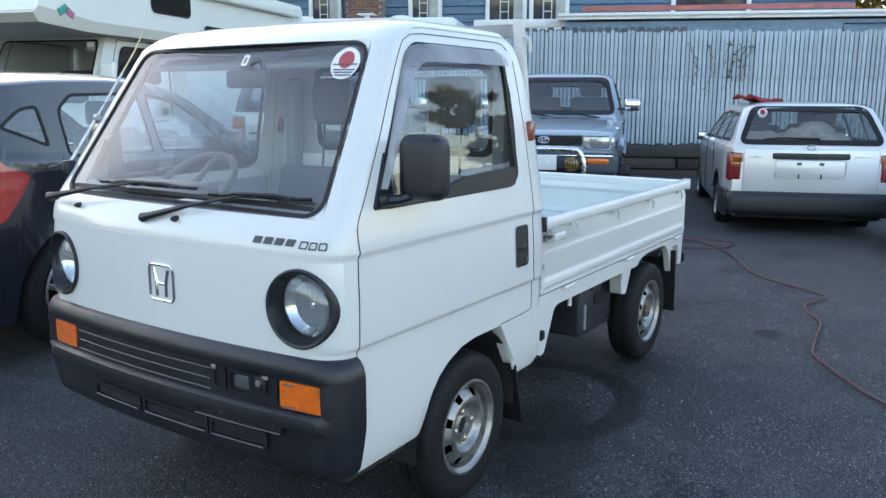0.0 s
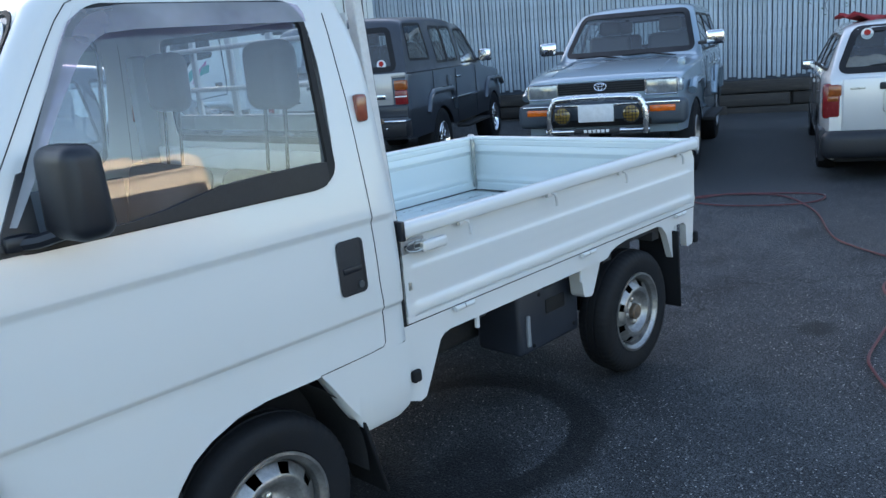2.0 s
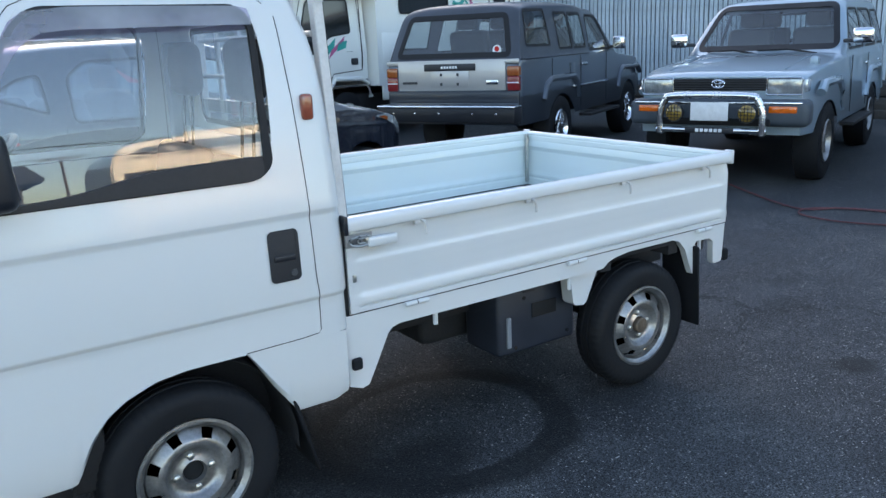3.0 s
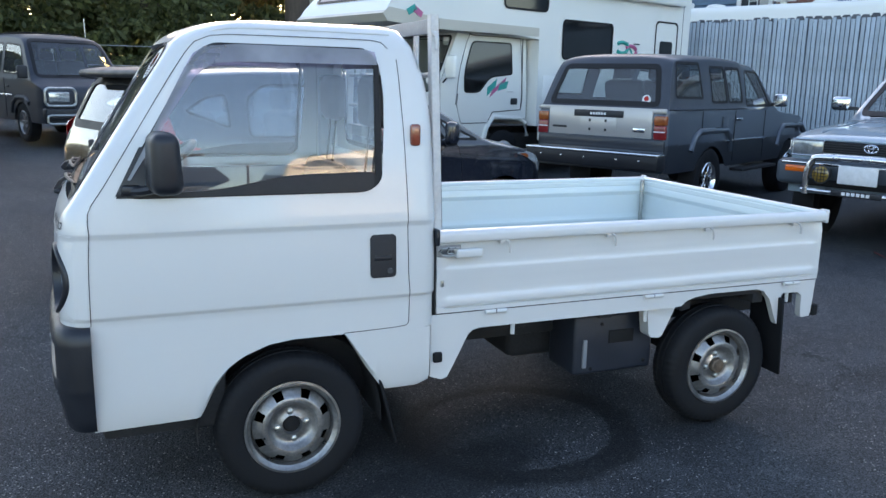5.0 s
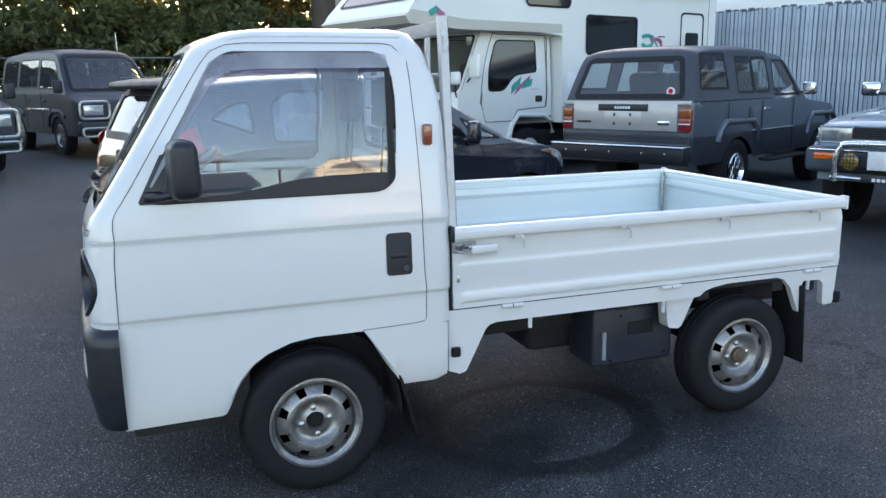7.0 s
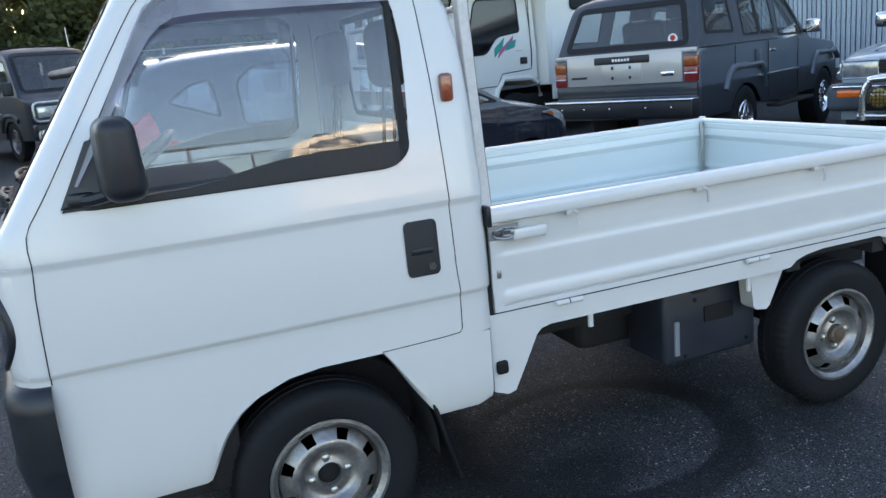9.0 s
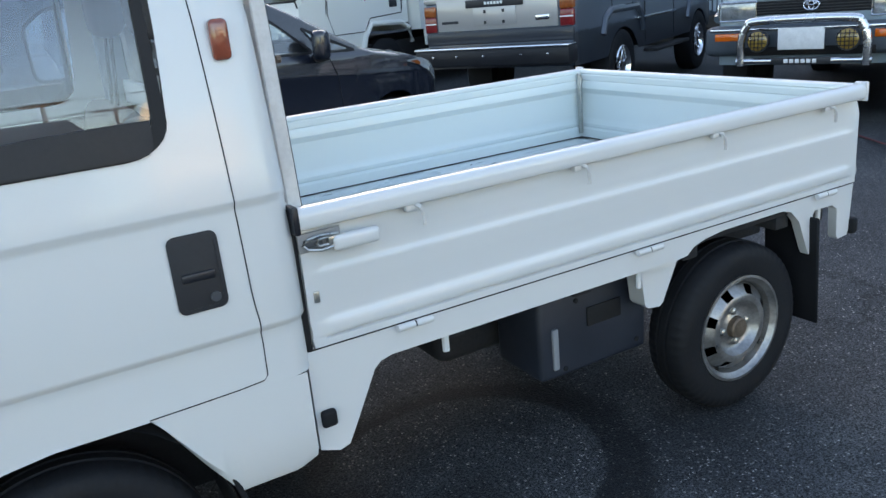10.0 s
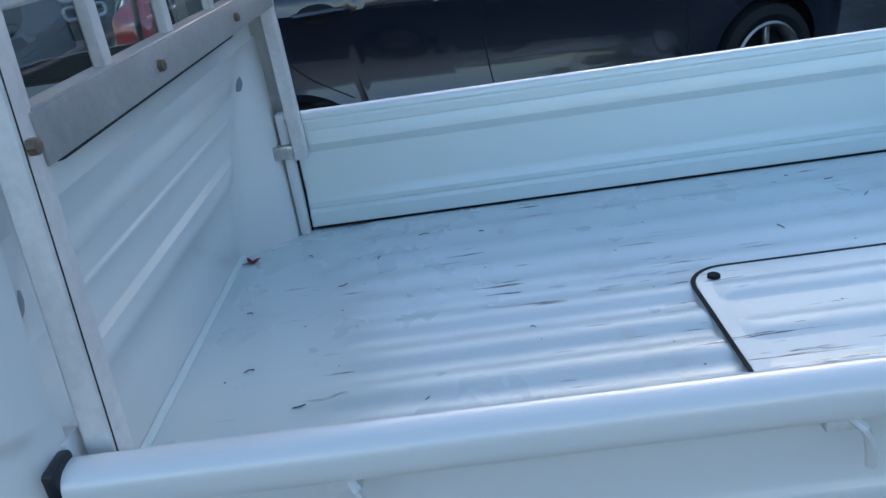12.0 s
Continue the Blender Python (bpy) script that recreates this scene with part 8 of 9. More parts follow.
# hose
HOSE = [(5.9, 2.6), (5.45, 1.62), (5.72, 1.34), (5.93, 0.75), (5.80, 0.58), (5.5, 0.67), (5.25, 1.11), (5.29, 1.48), (5.58, 1.50), (5.79, 0.97), (5.3, 0.5), (4.58, 0.14), (4.34, -0.06), (4.08, -0.43), (3.98, -0.52), (3.86, -0.52), (3.65, -0.45), (3.45, -0.49), (3.21, -0.61), (2.79, -0.65), (2.5, -0.68), (2.34, -0.75), (2.12, -0.89), (1.85, -1.09), (1.6, -1.45), (1.5, -2.2), (1.9, -3.4)]
hose = thing("garden_hose", "thin dark red hose looped over the asphalt", "hose")
part("hose_line", tb(smooth_path([(x, y, rise(y) + 0.010) for x, y in HOSE], 6), 0.0068, 6), M["hose"], hose)

# ---------------------------------------------------------------- boundary fence
A24 = radians(24)
WP, WD, WN = Vector((12.2, 3.6, 0)), Vector((-math.sin(A24), math.cos(A24), 0)), Vector((math.cos(A24), math.sin(A24), 0))
WALLM = Matrix((( WD.x, WN.x, 0, WP.x), (WD.y, WN.y, 0, WP.y), (0, 0, 1, 0), (0, 0, 0, 1)))


def weathered(name, col, grey, stretch=(6, 6, 0.5), rnd=0.25):
    """Sun-bleached paint on upright boards, each a little different."""
    m, nt, n, l, p = tree_of(name)
    v = coords(nt, scale=stretch)
    a, b = noise_node(nt, 2.0, 6, 0.65, v), noise_node(nt, 14, 4, 0.6, v)
    oi = n.new("ShaderNodeObjectInfo")
    c = ramp(nt, a.outputs["Fac"], [(0.3, tuple(x * 0.72 for x in col)), (0.55, col), (0.8, grey)])
    tone = ramp(nt, oi.outputs["Random"], [(0.0, (1 - rnd,) * 3), (1.0, (1 + rnd * 0.5,) * 3)])
    c2 = mixc(nt, 1.0, c.outputs[0], tone.outputs[0], "MULTIPLY")
    bl = ramp(nt, b.outputs["Fac"], [(0.28, (0.55, 0.55, 0.55)), (0.48, (1, 1, 1))])
    l.new(mixc(nt, 1.0, c2, bl.outputs[0], "MULTIPLY"), p.inputs["Base Color"])
    p.inputs["Roughness"].default_value = 0.75
    bump(nt, b.outputs["Fac"], 0.4, 0.006)
    return m


M["slat"] = weathered("fence_slat", (0.42, 0.50, 0.57), (0.54, 0.58, 0.61), rnd=0.15)
M["fence_back"] = weathered("fence_back", (0.085, 0.105, 0.135), (0.13, 0.15, 0.18))
M["old_board"] = weathered("old_board", (0.10, 0.11, 0.125), (0.17, 0.18, 0.19))
M["timber"] = weathered("old_timber", (0.045, 0.040, 0.036), (0.10, 0.085, 0.07), (0.6, 6, 6))
M["siding"] = weathered("blue_siding", (0.12, 0.20, 0.30), (0.18, 0.26, 0.36), (0.6, 0.6, 5), 0.12)
M["shed_blue"] = weathered("shed_blue", (0.19, 0.28, 0.38), (0.26, 0.34, 0.42), (0.6, 0.6, 3), 0.1)
M["brick"] = weathered("red_brick", (0.22, 0.10, 0.075), (0.30, 0.17, 0.13), (3, 3, 3), 0.4)
M["mortar"] = simple("mortar", (0.30, 0.28, 0.25), 0.9, vary=0.2)
M["pane"] = simple("dark_pane", (0.05, 0.06, 0.07), 0.08, vary=0.3)
M["curtain"] = simple("curtain", (0.45, 0.46, 0.45), 0.8, vary=0.2)
M["ladder"] = simple("faded_ladder", (0.42, 0.13, 0.12), 0.6, vary=0.4, scale=3)

fence = tagged(part("fence", bx((3.0, 0.045, 1.55), (22.0, 0.03, 1.96), 0.004), M["fence_back"]), "blue-grey fence of narrow upright slats", "fence", kind="structure")
fence.matrix_world = WALLM
for z in (0.75, 1.6, 2.4):
    r = part("rail", bx((3.0, 0.075, z), (22.0, 0.03, 0.09), 0.004), M["fence_back"], fence)
# retaining timbers below the fence
ret = tagged(part("retaining_wall", bx((3.0, 0.10, 0.24), (22.0, 0.16, 0.68), 0.02), M["timber"]), "dark old timber retaining wall below the fence", "wall", kind="structure")
ret.matrix_world = WALLM
for k in range(9):
    for j, z in enumerate((0.05, 0.26, 0.47)):
        o = part("timber", bx((-7.2 + 2.45 * k + 0.7 * (j % 2), -0.01 + 0.02 * (k * j % 3), z), (2.40, 0.16, 0.19), 0.018), M["timber"], ret)
# odds and ends at its foot
for s, wd, hgt, mt in ((-1.6, 0.5, 0.12, "cloth_white"), (-2.6, 0.35, 0.2, "timber"), (0.9, 0.6, 0.16, "timber")):
    sc = thing("scrap_board", "scrap board leaning at the foot of the fence", "board", WALLM @ pose(s, -0.25, rise(3) + 0.0))
    part("board_face", bx((0, 0, hgt / 2), (wd, 0.08, hgt), 0.015), M[mt], sc)
tp = thing("ground_post", "short pale stake standing in the yard", "post", WALLM @ pose(-0.9, -0.9, rise(3)))
part("stake", tb([(0, 0, 0), (0, 0, 0.22)], 0.025, 8), M["trim_white"], tp)

# ---------------------------------------------------------------- shed and house behind the fence
shed = thing("shed", "low blue shed with a white roof edge behind the fence", "shed", WALLM)
part("shed_wall", bx((-3.6, 2.2, 1.4), (10.6, 3.2, 2.9), 0.01), M["shed_blue"], shed)
part("fascia", bx((-3.6, 0.52, 2.94), (10.9, 0.06, 0.12), 0.008), M["trim_white"], shed)
part("shed_roof", bx((-3.6, 2.2, 2.97), (10.9, 3.5, 0.06), 0.01), M["trim_white"], shed)
part("white_trim", bx((2.6, 0.9, 2.86), (1.8, 0.06, 0.16), 0.01), M["trim_white"], shed)
part("gate_bar", tb([(-3.2, 0.50, 2.55), (-3.2, 0.50, 2.76), (-4.3, 0.50, 2.76), (-4.3, 0.50, 2.55)], 0.014, 6), M["dark_trim"], shed)
lad = thing("ladder", "faded red ladder lying on the shed roof", "ladder", WALLM @ pose(-1.05, 0.95, 3.06, 0, 0, 0))
for z in (0.0, 0.13):
    part("stile", bx((0, 0.3 if z else 0.0, z * 0.4 + 0.05), (4.9, 0.03, 0.075), 0.006), M["ladder"], lad)
for k in range(14):
    part("rung", tb([(-2.3 + 0.35 * k, 0, 0.05), (-2.3 + 0.35 * k, 0.3, 0.10)], 0.016, 8), M["zinc"], lad)

house = thing("house", "blue shingle-sided house with white windows and a brick chimney", "house", WALLM)
part("wall", bx((4.8, 8.0, 3.4), (19.0, 6.0, 6.8), 0.02), M["siding"], house)
for k in range(22):
    part("siding_board", bx((4.8, 4.975, 2.6 + 0.19 * k), (19.0, 0.05, 0.175), 0.006, 1, rot=Matrix.Rotation(radians(-5), 4, "X")), M["siding"], house)
bm = bmesh.new()
prism(bm, [(4.4, 6.7), (11.6, 6.7), (8.0, 9.2)], -5.2, 14.8, lambda u, v, d: Vector((d, u, v)))
part("roof", bm, M["timber"], house)


def house_window(x0, x1, z0, z1, bars=True):
    w = part("window", bx(((x0 + x1) / 2, 4.93, (z0 + z1) / 2), (x1 - x0, 0.05, z1 - z0), 0.004), M["pane"], house, "white-framed window")
    for a, b, c, d in ((x0 - 0.08, x0 + 0.02, z0 - 0.1, z1 + 0.1), (x1 - 0.02, x1 + 0.08, z0 - 0.1, z1 + 0.1), (x0 - 0.08, x1 + 0.08, z0 - 0.12, z0), (x0 - 0.08, x1 + 0.08, z1, z1 + 0.12)):
        part("window_frame", bx(((a + b) / 2, 4.90, (c + d) / 2), (b - a, 0.09, d - c), 0.006), M["trim_white"], w)
    if bars:
        xm = (x0 + x1) / 2
        part("curtain", bx((x0 + 0.13, 4.896, (z0 + z1) / 2), (0.22, 0.02, z1 - z0), 0.004), M["curtain"], w)
        for x in (xm - 0.06, xm + 0.14):
            part("bar", bx((x, 4.885, (z0 + z1) / 2), (0.02, 0.02, z1 - z0), 0.003), M["trim_white"], w)
        for k in range(6):
            part("bar", bx((xm + 0.04, 4.883, lerp(z0, z1, (k + 0.5) / 6)), (0.20, 0.02, 0.02), 0.003), M["trim_white"], w)


house_window(7.45, 8.15, 3.15, 4.55)
house_window(4.90, 5.58, 3.15, 4.55)
house_window(2.82, 3.66, 3.15, 4.55)
house_window(1.80, 2.60, 3.15, 4.55)
house_window(-2.35, -0.72, 3.40, 4.3, False)
chim = part("chimney", bx((6.70, 4.72, 4.6), (0.88, 0.50, 6.0), 0.01), M["mortar"], house, "red brick chimney")
bme = mesh_of("brick", bx((0, 0, 0), (0.205, 0.03, 0.062), 0.006, 1), M["brick"])
bms = mesh_of("brick", bx((0, 0, 0), (0.03, 0.205, 0.062), 0.006, 1), M["brick"])
for r in range(18):
    for k in range(4):
        b = new("brick", bme)
        b.parent, b.location = chim, (6.37 + 0.22 * k + (0.05 if r % 2 else -0.05), 4.468, 2.95 + 0.075 * r)
    for k in range(2):
        b = new("brick", bms)
        b.parent, b.location = chim, (7.142, 4.60 + 0.22 * k, 2.95 + 0.075 * r)

# a second caravan roof behind the fence
cv = thing("caravan", "white caravan roof showing above the fence", "caravan", WALLM)
part("caravan_body", bx((6.2, 2.3, 1.7), (4.6, 2.1, 2.7), 0.14, 4), M["rv_white"], cv)
for x, y, r in ((7.3, 1.9, 0.20), (5.2, 2.0, 0.24)):
    bm = bmesh.new()
    lathe(bm, [(r, 0), (r, 0.05), (r * 0.8, 0.09), (0.02, 0.11)], 20, "z", (x, y, 3.05))
    part("roof_vent", bm, M["rv_white"], cv)
part("roof_vent", bx((8.0, 1.6, 3.12), (0.55, 0.45, 0.14), 0.03), M["rv_white"], cv)
part("vent_lid", bx((5.9, 1.8, 3.16), (0.35, 0.35, 0.03), 0.01), M["rv_white"], cv)
part("vent_stem", tb([(5.9, 1.8, 3.04), (5.9, 1.8, 3.15)], 0.06, 10), M["rv_white"], cv)

# ---------------------------------------------------------------- trees
def leaf_mat(name, a, b):
    m, nt, n, l, p = tree_of(name)
    g = n.new("ShaderNodeNewGeometry")
    c = ramp(nt, g.outputs["Random Per Island"], [(0.0, a), (0.7, b), (1.0, tuple(x * 1.5 for x in b))])
    nz = ramp(nt, noise_node(nt, 0.9, 3, 0.6, coords(nt)).outputs["Fac"], [(0.3, (0.6, 0.6, 0.6)), (0.7, (1.1, 1.1, 1.1))])
    col = mixc(nt, 1.0, c.outputs[0], nz.outputs[0], "MULTIPLY")
    l.new(col, p.inputs["Base Color"])
    p.inputs["Roughness"].default_value = 0.6
    tl = n.new("ShaderNodeBsdfTranslucent")
    l.new(col, tl.inputs[0])
    mx = n.new("ShaderNodeMixShader")
    mx.inputs[0].default_value = 0.5
    l.new(p.outputs[0], mx.inputs[1])
    l.new(tl.outputs[0], mx.inputs[2])
    l.new(mx.outputs[0], n["Material Output"].inputs[0])
    return m


M["leaf"] = leaf_mat("leaf_green", (0.058, 0.080, 0.030), (0.14, 0.155, 0.055))
M["leaf_gold"] = leaf_mat("leaf_gold", (0.10, 0.08, 0.02), (0.22, 0.16, 0.045))
M["bark"] = simple("bark", (0.085, 0.065, 0.05), 0.9, vary=0.4, scale=4, stretch=(3, 3, 0.6), bmp=0.6, fine=20)


def tree(x, y, h, spread, rng, mat="leaf", leaves=15000, size=0.17, low=0.18, trunk=0.22, label="tall leafy tree at the back of the yard"):
    t = thing("tree", label, "tree", pose(x, y, rise(y)))
    bm = bmesh.new()
    top = Vector((rng.uniform(-0.4, 0.4), rng.uniform(-0.4, 0.4), h * 0.82))
    tube(bm, smooth_path([(0, 0, 0), (0.1, 0.05, h * 0.25), (top.x * 0.6, top.y * 0.6, h * 0.55), top], 4), [trunk * (1 - 0.072 * k) for k in range(13)], 10)
    hubs = []
    for k in range(26):
        z = lerp(low, 0.95, (k + rng.random()) / 26) * h
        prof = math.sin(math.pi * min(1, max(0.05, (z / h - low * 0.6) / (1 - low * 0.6)))) ** 0.6
        r = spread * prof * rng.uniform(0.35, 1.0)
        q = rng.uniform(0, 2 * math.pi)
        c = Vector((r * math.cos(q), r * math.sin(q), z))
        hubs.append((c, rng.uniform(0.5, 1.0) * spread * 0.42))
        st = Vector((top.x * z / h * 0.5, top.y * z / h * 0.5, max(0.3, z - r * 0.6)))
        tube(bm, [st, lerp(st, c, 0.5) + Vector((0, 0, 0.15)), c], [trunk * 0.3, trunk * 0.2, 0.02], 6)
    part("trunk", bm, M["bark"], t)
    n = leaves
    hc = np.array([tuple(c) for c, _ in hubs])
    hr = np.array([r for _, r in hubs])
    g = np.random.default_rng(rng.randint(0, 99999))
    idx = g.integers(0, len(hubs), n)
    d = g.normal(size=(n, 3))
    d /= np.linalg.norm(d, axis=1)[:, None]
    pos = hc[idx] + d * (hr[idx] * g.uniform(0.25, 1.0, n) ** 0.6)[:, None] * np.array([1, 1, 0.72])
    pos[:, 2] = np.maximum(pos[:, 2], 0.15)
    u = g.normal(size=(n, 3))
    u /= np.linalg.norm(u, axis=1)[:, None]
    w = np.cross(u, g.normal(size=(n, 3)))
    w /= np.linalg.norm(w, axis=1)[:, None]
    sz = size * g.uniform(0.6, 1.3, n)[:, None]
    quad = np.stack([pos - u * sz, pos - w * sz * 0.45, pos + u * sz, pos + w * sz * 0.45], 1).reshape(-1, 3)
    me = bpy.data.meshes.new("crown")
    me.from_pydata(quad.tolist(), [], np.arange(n * 4).reshape(n, 4).tolist())
    me.materials.append(M[mat])
    cr = new("crown", me)
    cr.parent = t
    return t


rng = random.Random(11)
# the tree at x = 3.0 is added to keep sun off the asphalt
for x, y, h, sp in ((-7.2, 27.5, 9.0, 4.0), (-3.4, 29.5, 10.0, 4.2), (3.0, 31.5, 10.0, 3.8), (0.6, 27.8, 9.0, 3.8), (13.0, 32, 10.5, 4.2), (17.5, 29, 9.5, 4.0), (22, 26, 9.5, 4.0)):
    tree(x, y, h, sp, rng)
for x, y, h in ((5.6, 31.5, 10.8), (9.6, 33, 11.0)):
    tree(x, y, h, 3.8, rng, "leaf", 12000, 0.17, 0.55, 0.24)
tree(3.3, 27.0, 6.0, 1.7, rng, "leaf_gold", 2600, 0.13, 0.10, 0.16, "small tree with sunlit golden leaves")
# low hedge out of view, added to keep the bright horizon off the paint
for x, y in ((-15, 23), (-18, 21), (-21, 18.5), (-23.5, 15.5), (-25.5, 12)):
    tree(x, y, 3.0, 2.0, rng, "leaf", 4000, 0.2, 0.05, 0.12, "unseen dense shrub added to darken low reflections")
# the leftmost of this row stand unseen too and block low sky reflections
for k in range(1, 7):
    tree(-14 + 2.7 * k, 24.6 + 0.5 * (k % 3), 3.6, 1.9, rng, "leaf", 7000, 0.14, 0.05, 0.12, "dense dark shrub along the back fence")

for x, y in ((2.4, 25.2), (4.4, 26.0), (6.2, 24.9)):
    tree(x, y, 3.4, 1.7, rng, "leaf", 6000, 0.14, 0.05, 0.12, "dense dark shrub along the back fence")

# wire fence in front of the shrubs
wf = thing("wire_fence", "thin wire fence along the back of the yard", "fence")
for k in range(8):
    part("post", tb([(-18 + 3.2 * k, 22.6, 0.3), (-18 + 3.2 * k, 22.6, 2.35)], 0.035, 8), M["zinc"], wf)
for z in (2.3, 1.75, 1.2):
    part("wire", tb([(-18, 22.6, z), (4.5, 22.6, z)], 0.012, 5), M["zinc"], wf)

# utility pole and a pale house far behind
up = thing("utility_pole", "thick weathered wooden pole at the back of the yard", "pole", pose(5.25, 24.5, rise(24)))
part("pole", tb([(0, 0, 0), (0, 0, 9)], [0.42, 0.38], 14), M["bark"], up)
ph = thing("pale_house", "pale clapboard house in the distance", "house", pose(8.2, 27.5, rise(27), 0, 0, -12))
part("wall", bx((0, 0, 2.6), (5.0, 4.0, 5.2), 0.02), M["rv_beige"], ph)
for k in range(24):
    part("clapboard", bx((0, -2.01, 0.3 + 0.2 * k), (5.0, 0.05, 0.18), 0.004, 1, rot=Matrix.Rotation(radians(5), 4, "X")), M["rv_beige"], ph)
bm = bmesh.new()
prism(bm, [(-2.9, 5.1), (2.9, 5.1), (0, 7.2)], -2.3, 2.3, lambda u, v, d: Vector((u, d, v)))
part("roof", bm, M["timber"], ph)

# ---------------------------------------------------------------- behind the camera: what the glass and paint mirror
yb = thing("motorhome", "pale cream motorhome with a long dark window strip", "motorhome", pose(0, -10.65, 0))
nose = smooth_path([(1.86, 1.1, 0), (1.83, 2.05, 0), (1.88, 2.46, 0), (1.98, 2.72, 0), (2.16, 2.865, 0), (2.45, 2.93, 0), (2.85, 2.975, 0), (3.4, 2.99, 0)], 4)
prof = [(p.x, p.y) for p in nose] + [(5.30, 2.97), (5.48, 2.80), (5.50, 0.62), (1.95, 0.62)]
bm = bmesh.new()
prism(bm, prof, -1.05, 1.05, lambda u, v, d: Vector((u, d, v)))
for s in (-1, 1):
    prism(bm, [(lerp(3.7, x, 0.985), lerp(1.8, z, 0.975)) for x, z in prof], s * 1.048, s * 1.11, lambda u, v, d: Vector((u, d, v)))
part("body", bm, M["yellow"], yb)
for s in (-1, 1):
    put = lambda u, v, d: Vector((u, s * (1.11 + d), v))
    win = rounded([(2.12, 2.60), (2.36, 2.56), (5.10, 2.58), (5.06, 2.82), (2.75, 2.81), (2.32, 2.75)], [0.05, 0.1, 0.06, 0.06, 0.2, 0.15])
    bm = bmesh.new()
    prism(bm, win, 0.0, 0.012, put)
    w = part("window", bm, M["pane"], yb, "long dark side window")
    part("window_seal", tb([put(u, v, 0.012) for u, v in win], 0.012, 5, True), M["gap"], w)
    for x in (2.95, 3.9):
        part("window_bar", bx((x, s * 1.122, 2.69), (0.04, 0.012, 0.22), 0.003), M["gap"], w)
    part("lower_cladding", bx((3.7, s * 1.112, 1.45), (3.4, 0.02, 1.3), 0.02, 2), M["timber"], yb, "dark brown lower side")
    for z in (2.50, 2.46):
        part("stripe", bx((3.7, s * 1.114, z), (3.4, 0.012, 0.018), 0.002, 1), M["bark"], yb, "thin brown stripe")
    for x in (2.7, 4.7):
        bm = bmesh.new()
        lathe(bm, [(0.17, -0.1), (0.33, -0.1), (0.36, 0), (0.33, 0.1), (0.17, 0.1)], 24, "y", (x, s * 0.95, 0.36))
        part("tyre", bm, M["rubber"], yb)
part("roof_unit", bx((3.75, 0.45, 3.055), (1.5, 0.9, 0.19), 0.07, 3), M["yellow"], yb, "rooftop cooling unit")
part("roof_rack", tb([(2.15, 0.9, 2.925), (2.75, 0.9, 3.01)], 0.02, 6), M["gap"], yb)
for x, y, h, r in ((2.74, -40, 8.7, 0.13), (5.85, -40, 7.5, 0.09), (-4.2, -52, 9.0, 0.2)):
    p = thing("utility_pole", "wooden utility pole with a crossarm", "pole", pose(x, y, 0))
    part("pole", tb([(0, 0, 0), (0, 0, h)], [r, r * 0.8], 10), M["bark"], p)
    part("crossarm", bx((0, 0, h - 0.15), (2.0, 0.12, 0.14), 0.01), M["bark"], p)
    for w in (-0.9, 0.9):
        part("cable", tb([(w - 22, 0, h + 0.2), (w - 10, 0, h - 0.25), (w, 0, h), (w + 10, 0, h - 0.25), (w + 22, 0, h + 0.2)], 0.022, 5), M["gap"], p)
hb = thing("low_building", "low dark hut across the yard", "building", pose(0, -21, 0))
bm = bmesh.new()
prism(bm, [(-1.5, 0), (1.75, 0), (1.75, 2.9), (-1.5, 2.9)], -1.4, 1.4, lambda u, v, d: Vector((u, d, v)))
part("wall", bm, M["old_board"], hb, "grey hut wall")
bm = bmesh.new()
prism(bm, [(-1.9, 3.0), (-1.6, 4.0), (1.85, 4.0), (2.25, 3.25), (2.2, 3.1)], -1.9, 1.9, lambda u, v, d: Vector((u, d, v)))
part("roof", bm, M["under"], hb, "dark roof")
for x in (-1.0, -0.2, 0.6, 1.3):
    part("dark_slat", bx((x, 1.42, 2.2), (0.30, 0.05, 1.2), 0.01), M["under"], hb)
for x, y in ((19.5, -3.4), (20.5, -7.2), (21.5, -11.4)):
    tree(x, y, 4.8, 2.1, rng, "leaf", 5000, 0.18, 0.05, 0.12, "dense dark shrub at the edge of the yard")
tree(17.1, -10.2, 6.2, 1.15, rng, "leaf_gold", 1500, 0.13, 0.62, 0.09, "small autumn tree beyond the yard")
tree(25.5, 3.4, 6.6, 2.2, rng, "leaf_gold", 5000, 0.14, 0.3, 0.14, "leafy tree rising behind the shed")
tree(28.5, 0.6, 7.0, 2.4, rng, "leaf", 6000, 0.14, 0.3, 0.14, "leafy tree rising behind the shed")
tree(-30, -34, 7.5, 3.6, rng, "leaf", 2600, 0.22, 0.2, 0.2, "leafy tree across the yard")

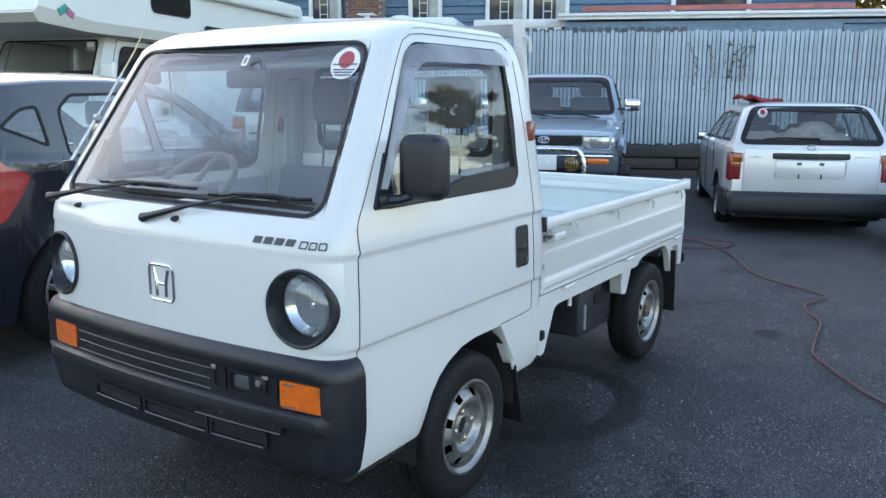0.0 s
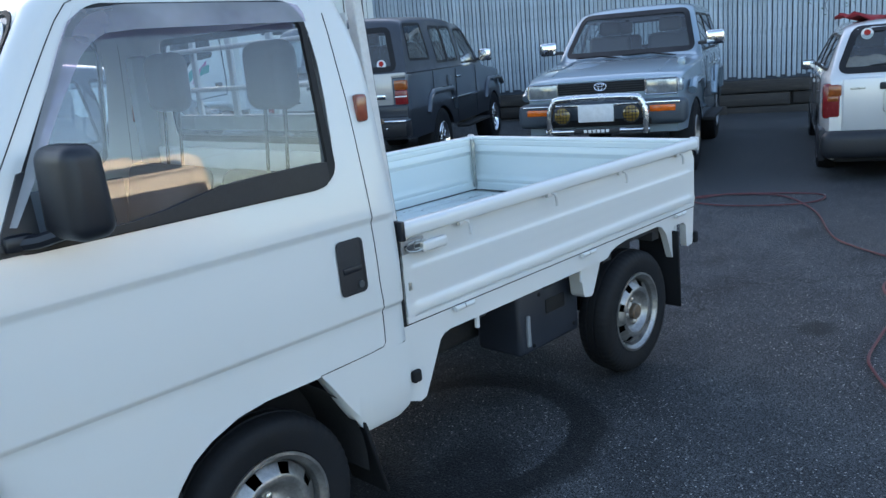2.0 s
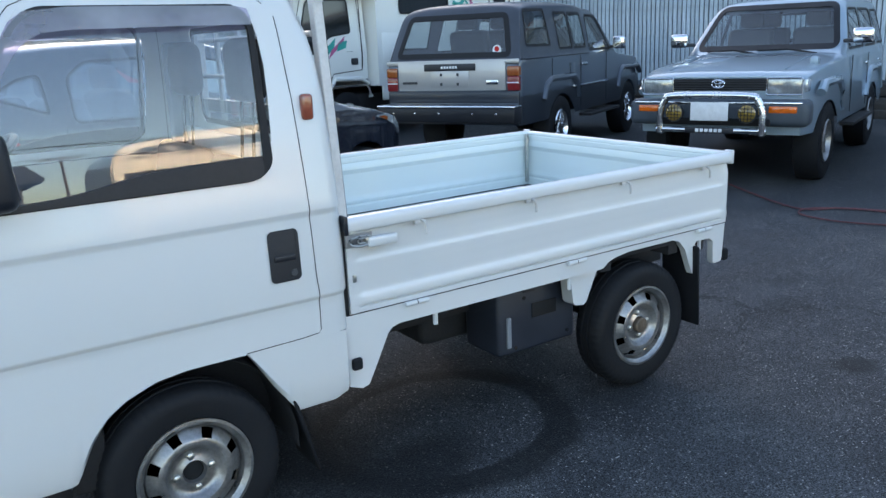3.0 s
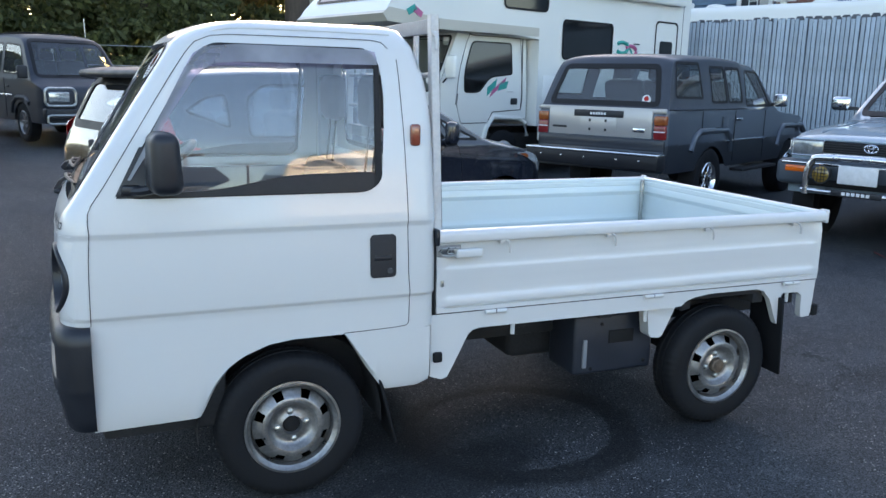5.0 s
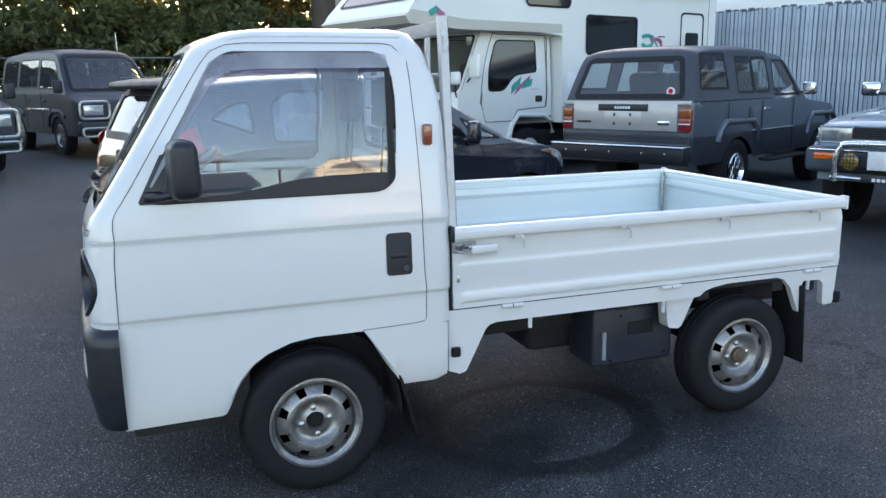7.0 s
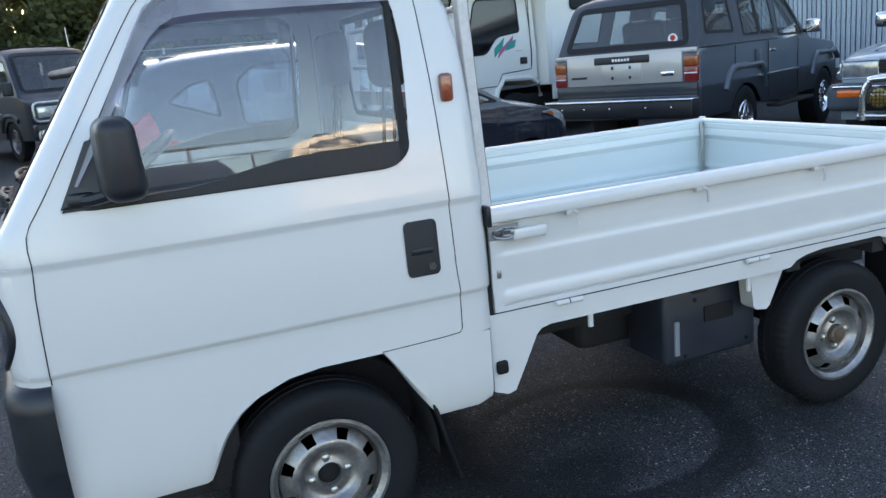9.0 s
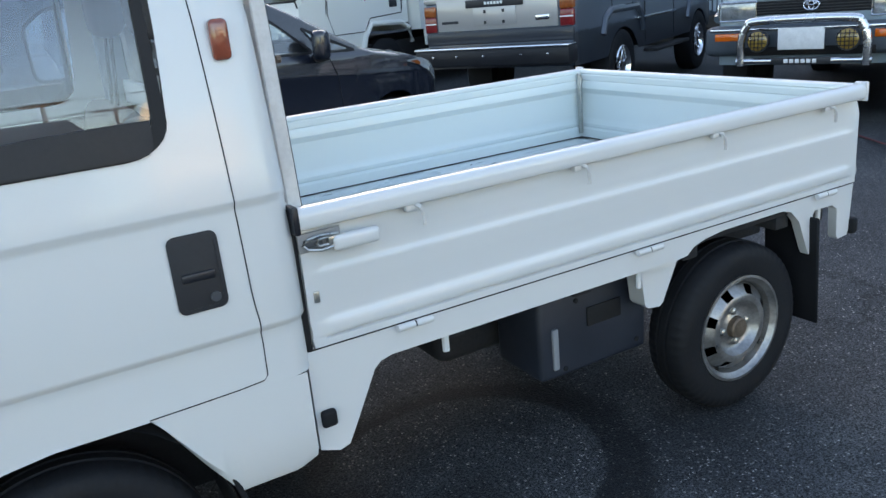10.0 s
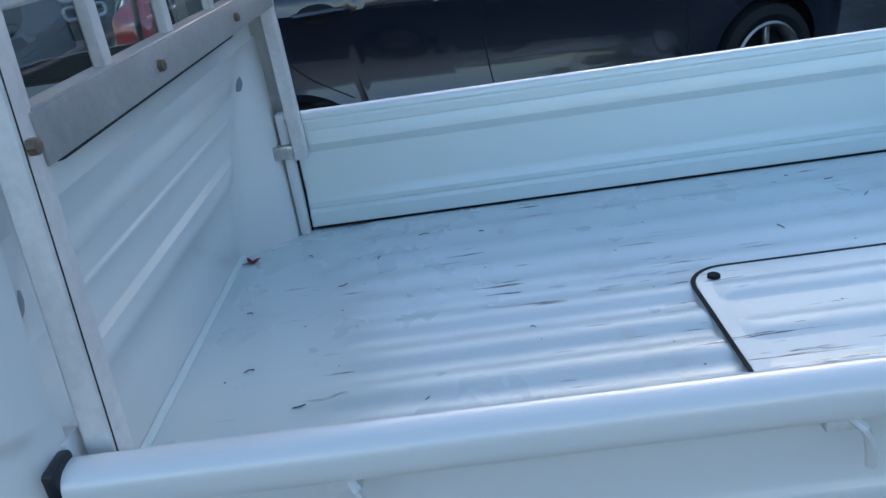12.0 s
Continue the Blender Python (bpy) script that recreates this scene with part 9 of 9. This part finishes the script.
# dry vine on the fence
vn = thing("climbing_vine", "thin dry dark vine clinging to the fence", "vine", WALLM)
rv = random.Random(8)
tips = []
for k in range(7):
    px, pz = rv.uniform(-1.5, -0.60), rv.uniform(1.30, 1.8)
    pts = []
    for i in range(9):
        pts.append((px, -0.016 - 0.008 * rv.random(), pz))
        tips += [pts[-1]] * (1 if i < 3 else 4)
        px += rv.uniform(-0.06, 0.06)
        pz = min(2.46, pz + rv.uniform(0.02, 0.14))
    part("stem", tb(smooth_path(pts, 3), 0.004, 5), M["bark"], vn)
bm = bmesh.new()
for x, y, z in tips:
    for q in range(1):
        c = Vector((x + rv.gauss(0, 0.035), y - 0.012 * rv.random(), z + rv.gauss(0, 0.035)))
        a, b = Vector((rv.uniform(-1, 1), rv.uniform(-0.4, 0.4), rv.uniform(-1, 1))).normalized() * 0.022, Vector((rv.uniform(-1, 1), rv.uniform(-0.4, 0.4), rv.uniform(-1, 1))).normalized() * 0.012
        bm.faces.new([bm.verts.new(c + d) for d in (-a, b, a, -b)])
part("dry_leaves", bm, M["leaf"], vn, "small dark leaves")

# old dog-eared boards standing just behind the slats
old = tagged(part("old_fence", bx((6.5, 0.16, 1.5), (14.0, 0.03, 1.9), 0.004), M["fence_back"]), "older grey board fence behind the slats", "fence", kind="structure")
old.matrix_world = WALLM
bm = bmesh.new()
prism(bm, [(-0.07, -1.0), (0.07, -1.0), (0.07, 0.96), (0.045, 1.0), (-0.045, 1.0), (-0.07, 0.96)], -0.01, 0.01, lambda u, v, d: Vector((u, d, v)))
dog = mesh_of("board", bm, M["old_board"])
for k in range(94):
    o = new("board", dog)
    o.parent, o.location = old, (-0.4 + 0.148 * k, 0.135 + rng.uniform(-0.005, 0.005), 1.70 + rng.uniform(-0.02, 0.02))

# the slats of the fence, one by one
sl = mesh_of("slat", bx((0, 0, 0), (0.058, 0.018, 2.0), 0.004, 1), M["slat"])
for k in range(266):
    o = new("slat", sl)
    o.parent = fence
    o.location = (-6.4 + 0.074 * k + rng.uniform(-0.004, 0.004), 0.012 + rng.uniform(-0.004, 0.004), 1.58 + rng.uniform(-0.025, 0.03) + (0.006 * k * 0.074))
    o.rotation_euler = (0, radians(rng.uniform(-0.35, 0.35)), 0)
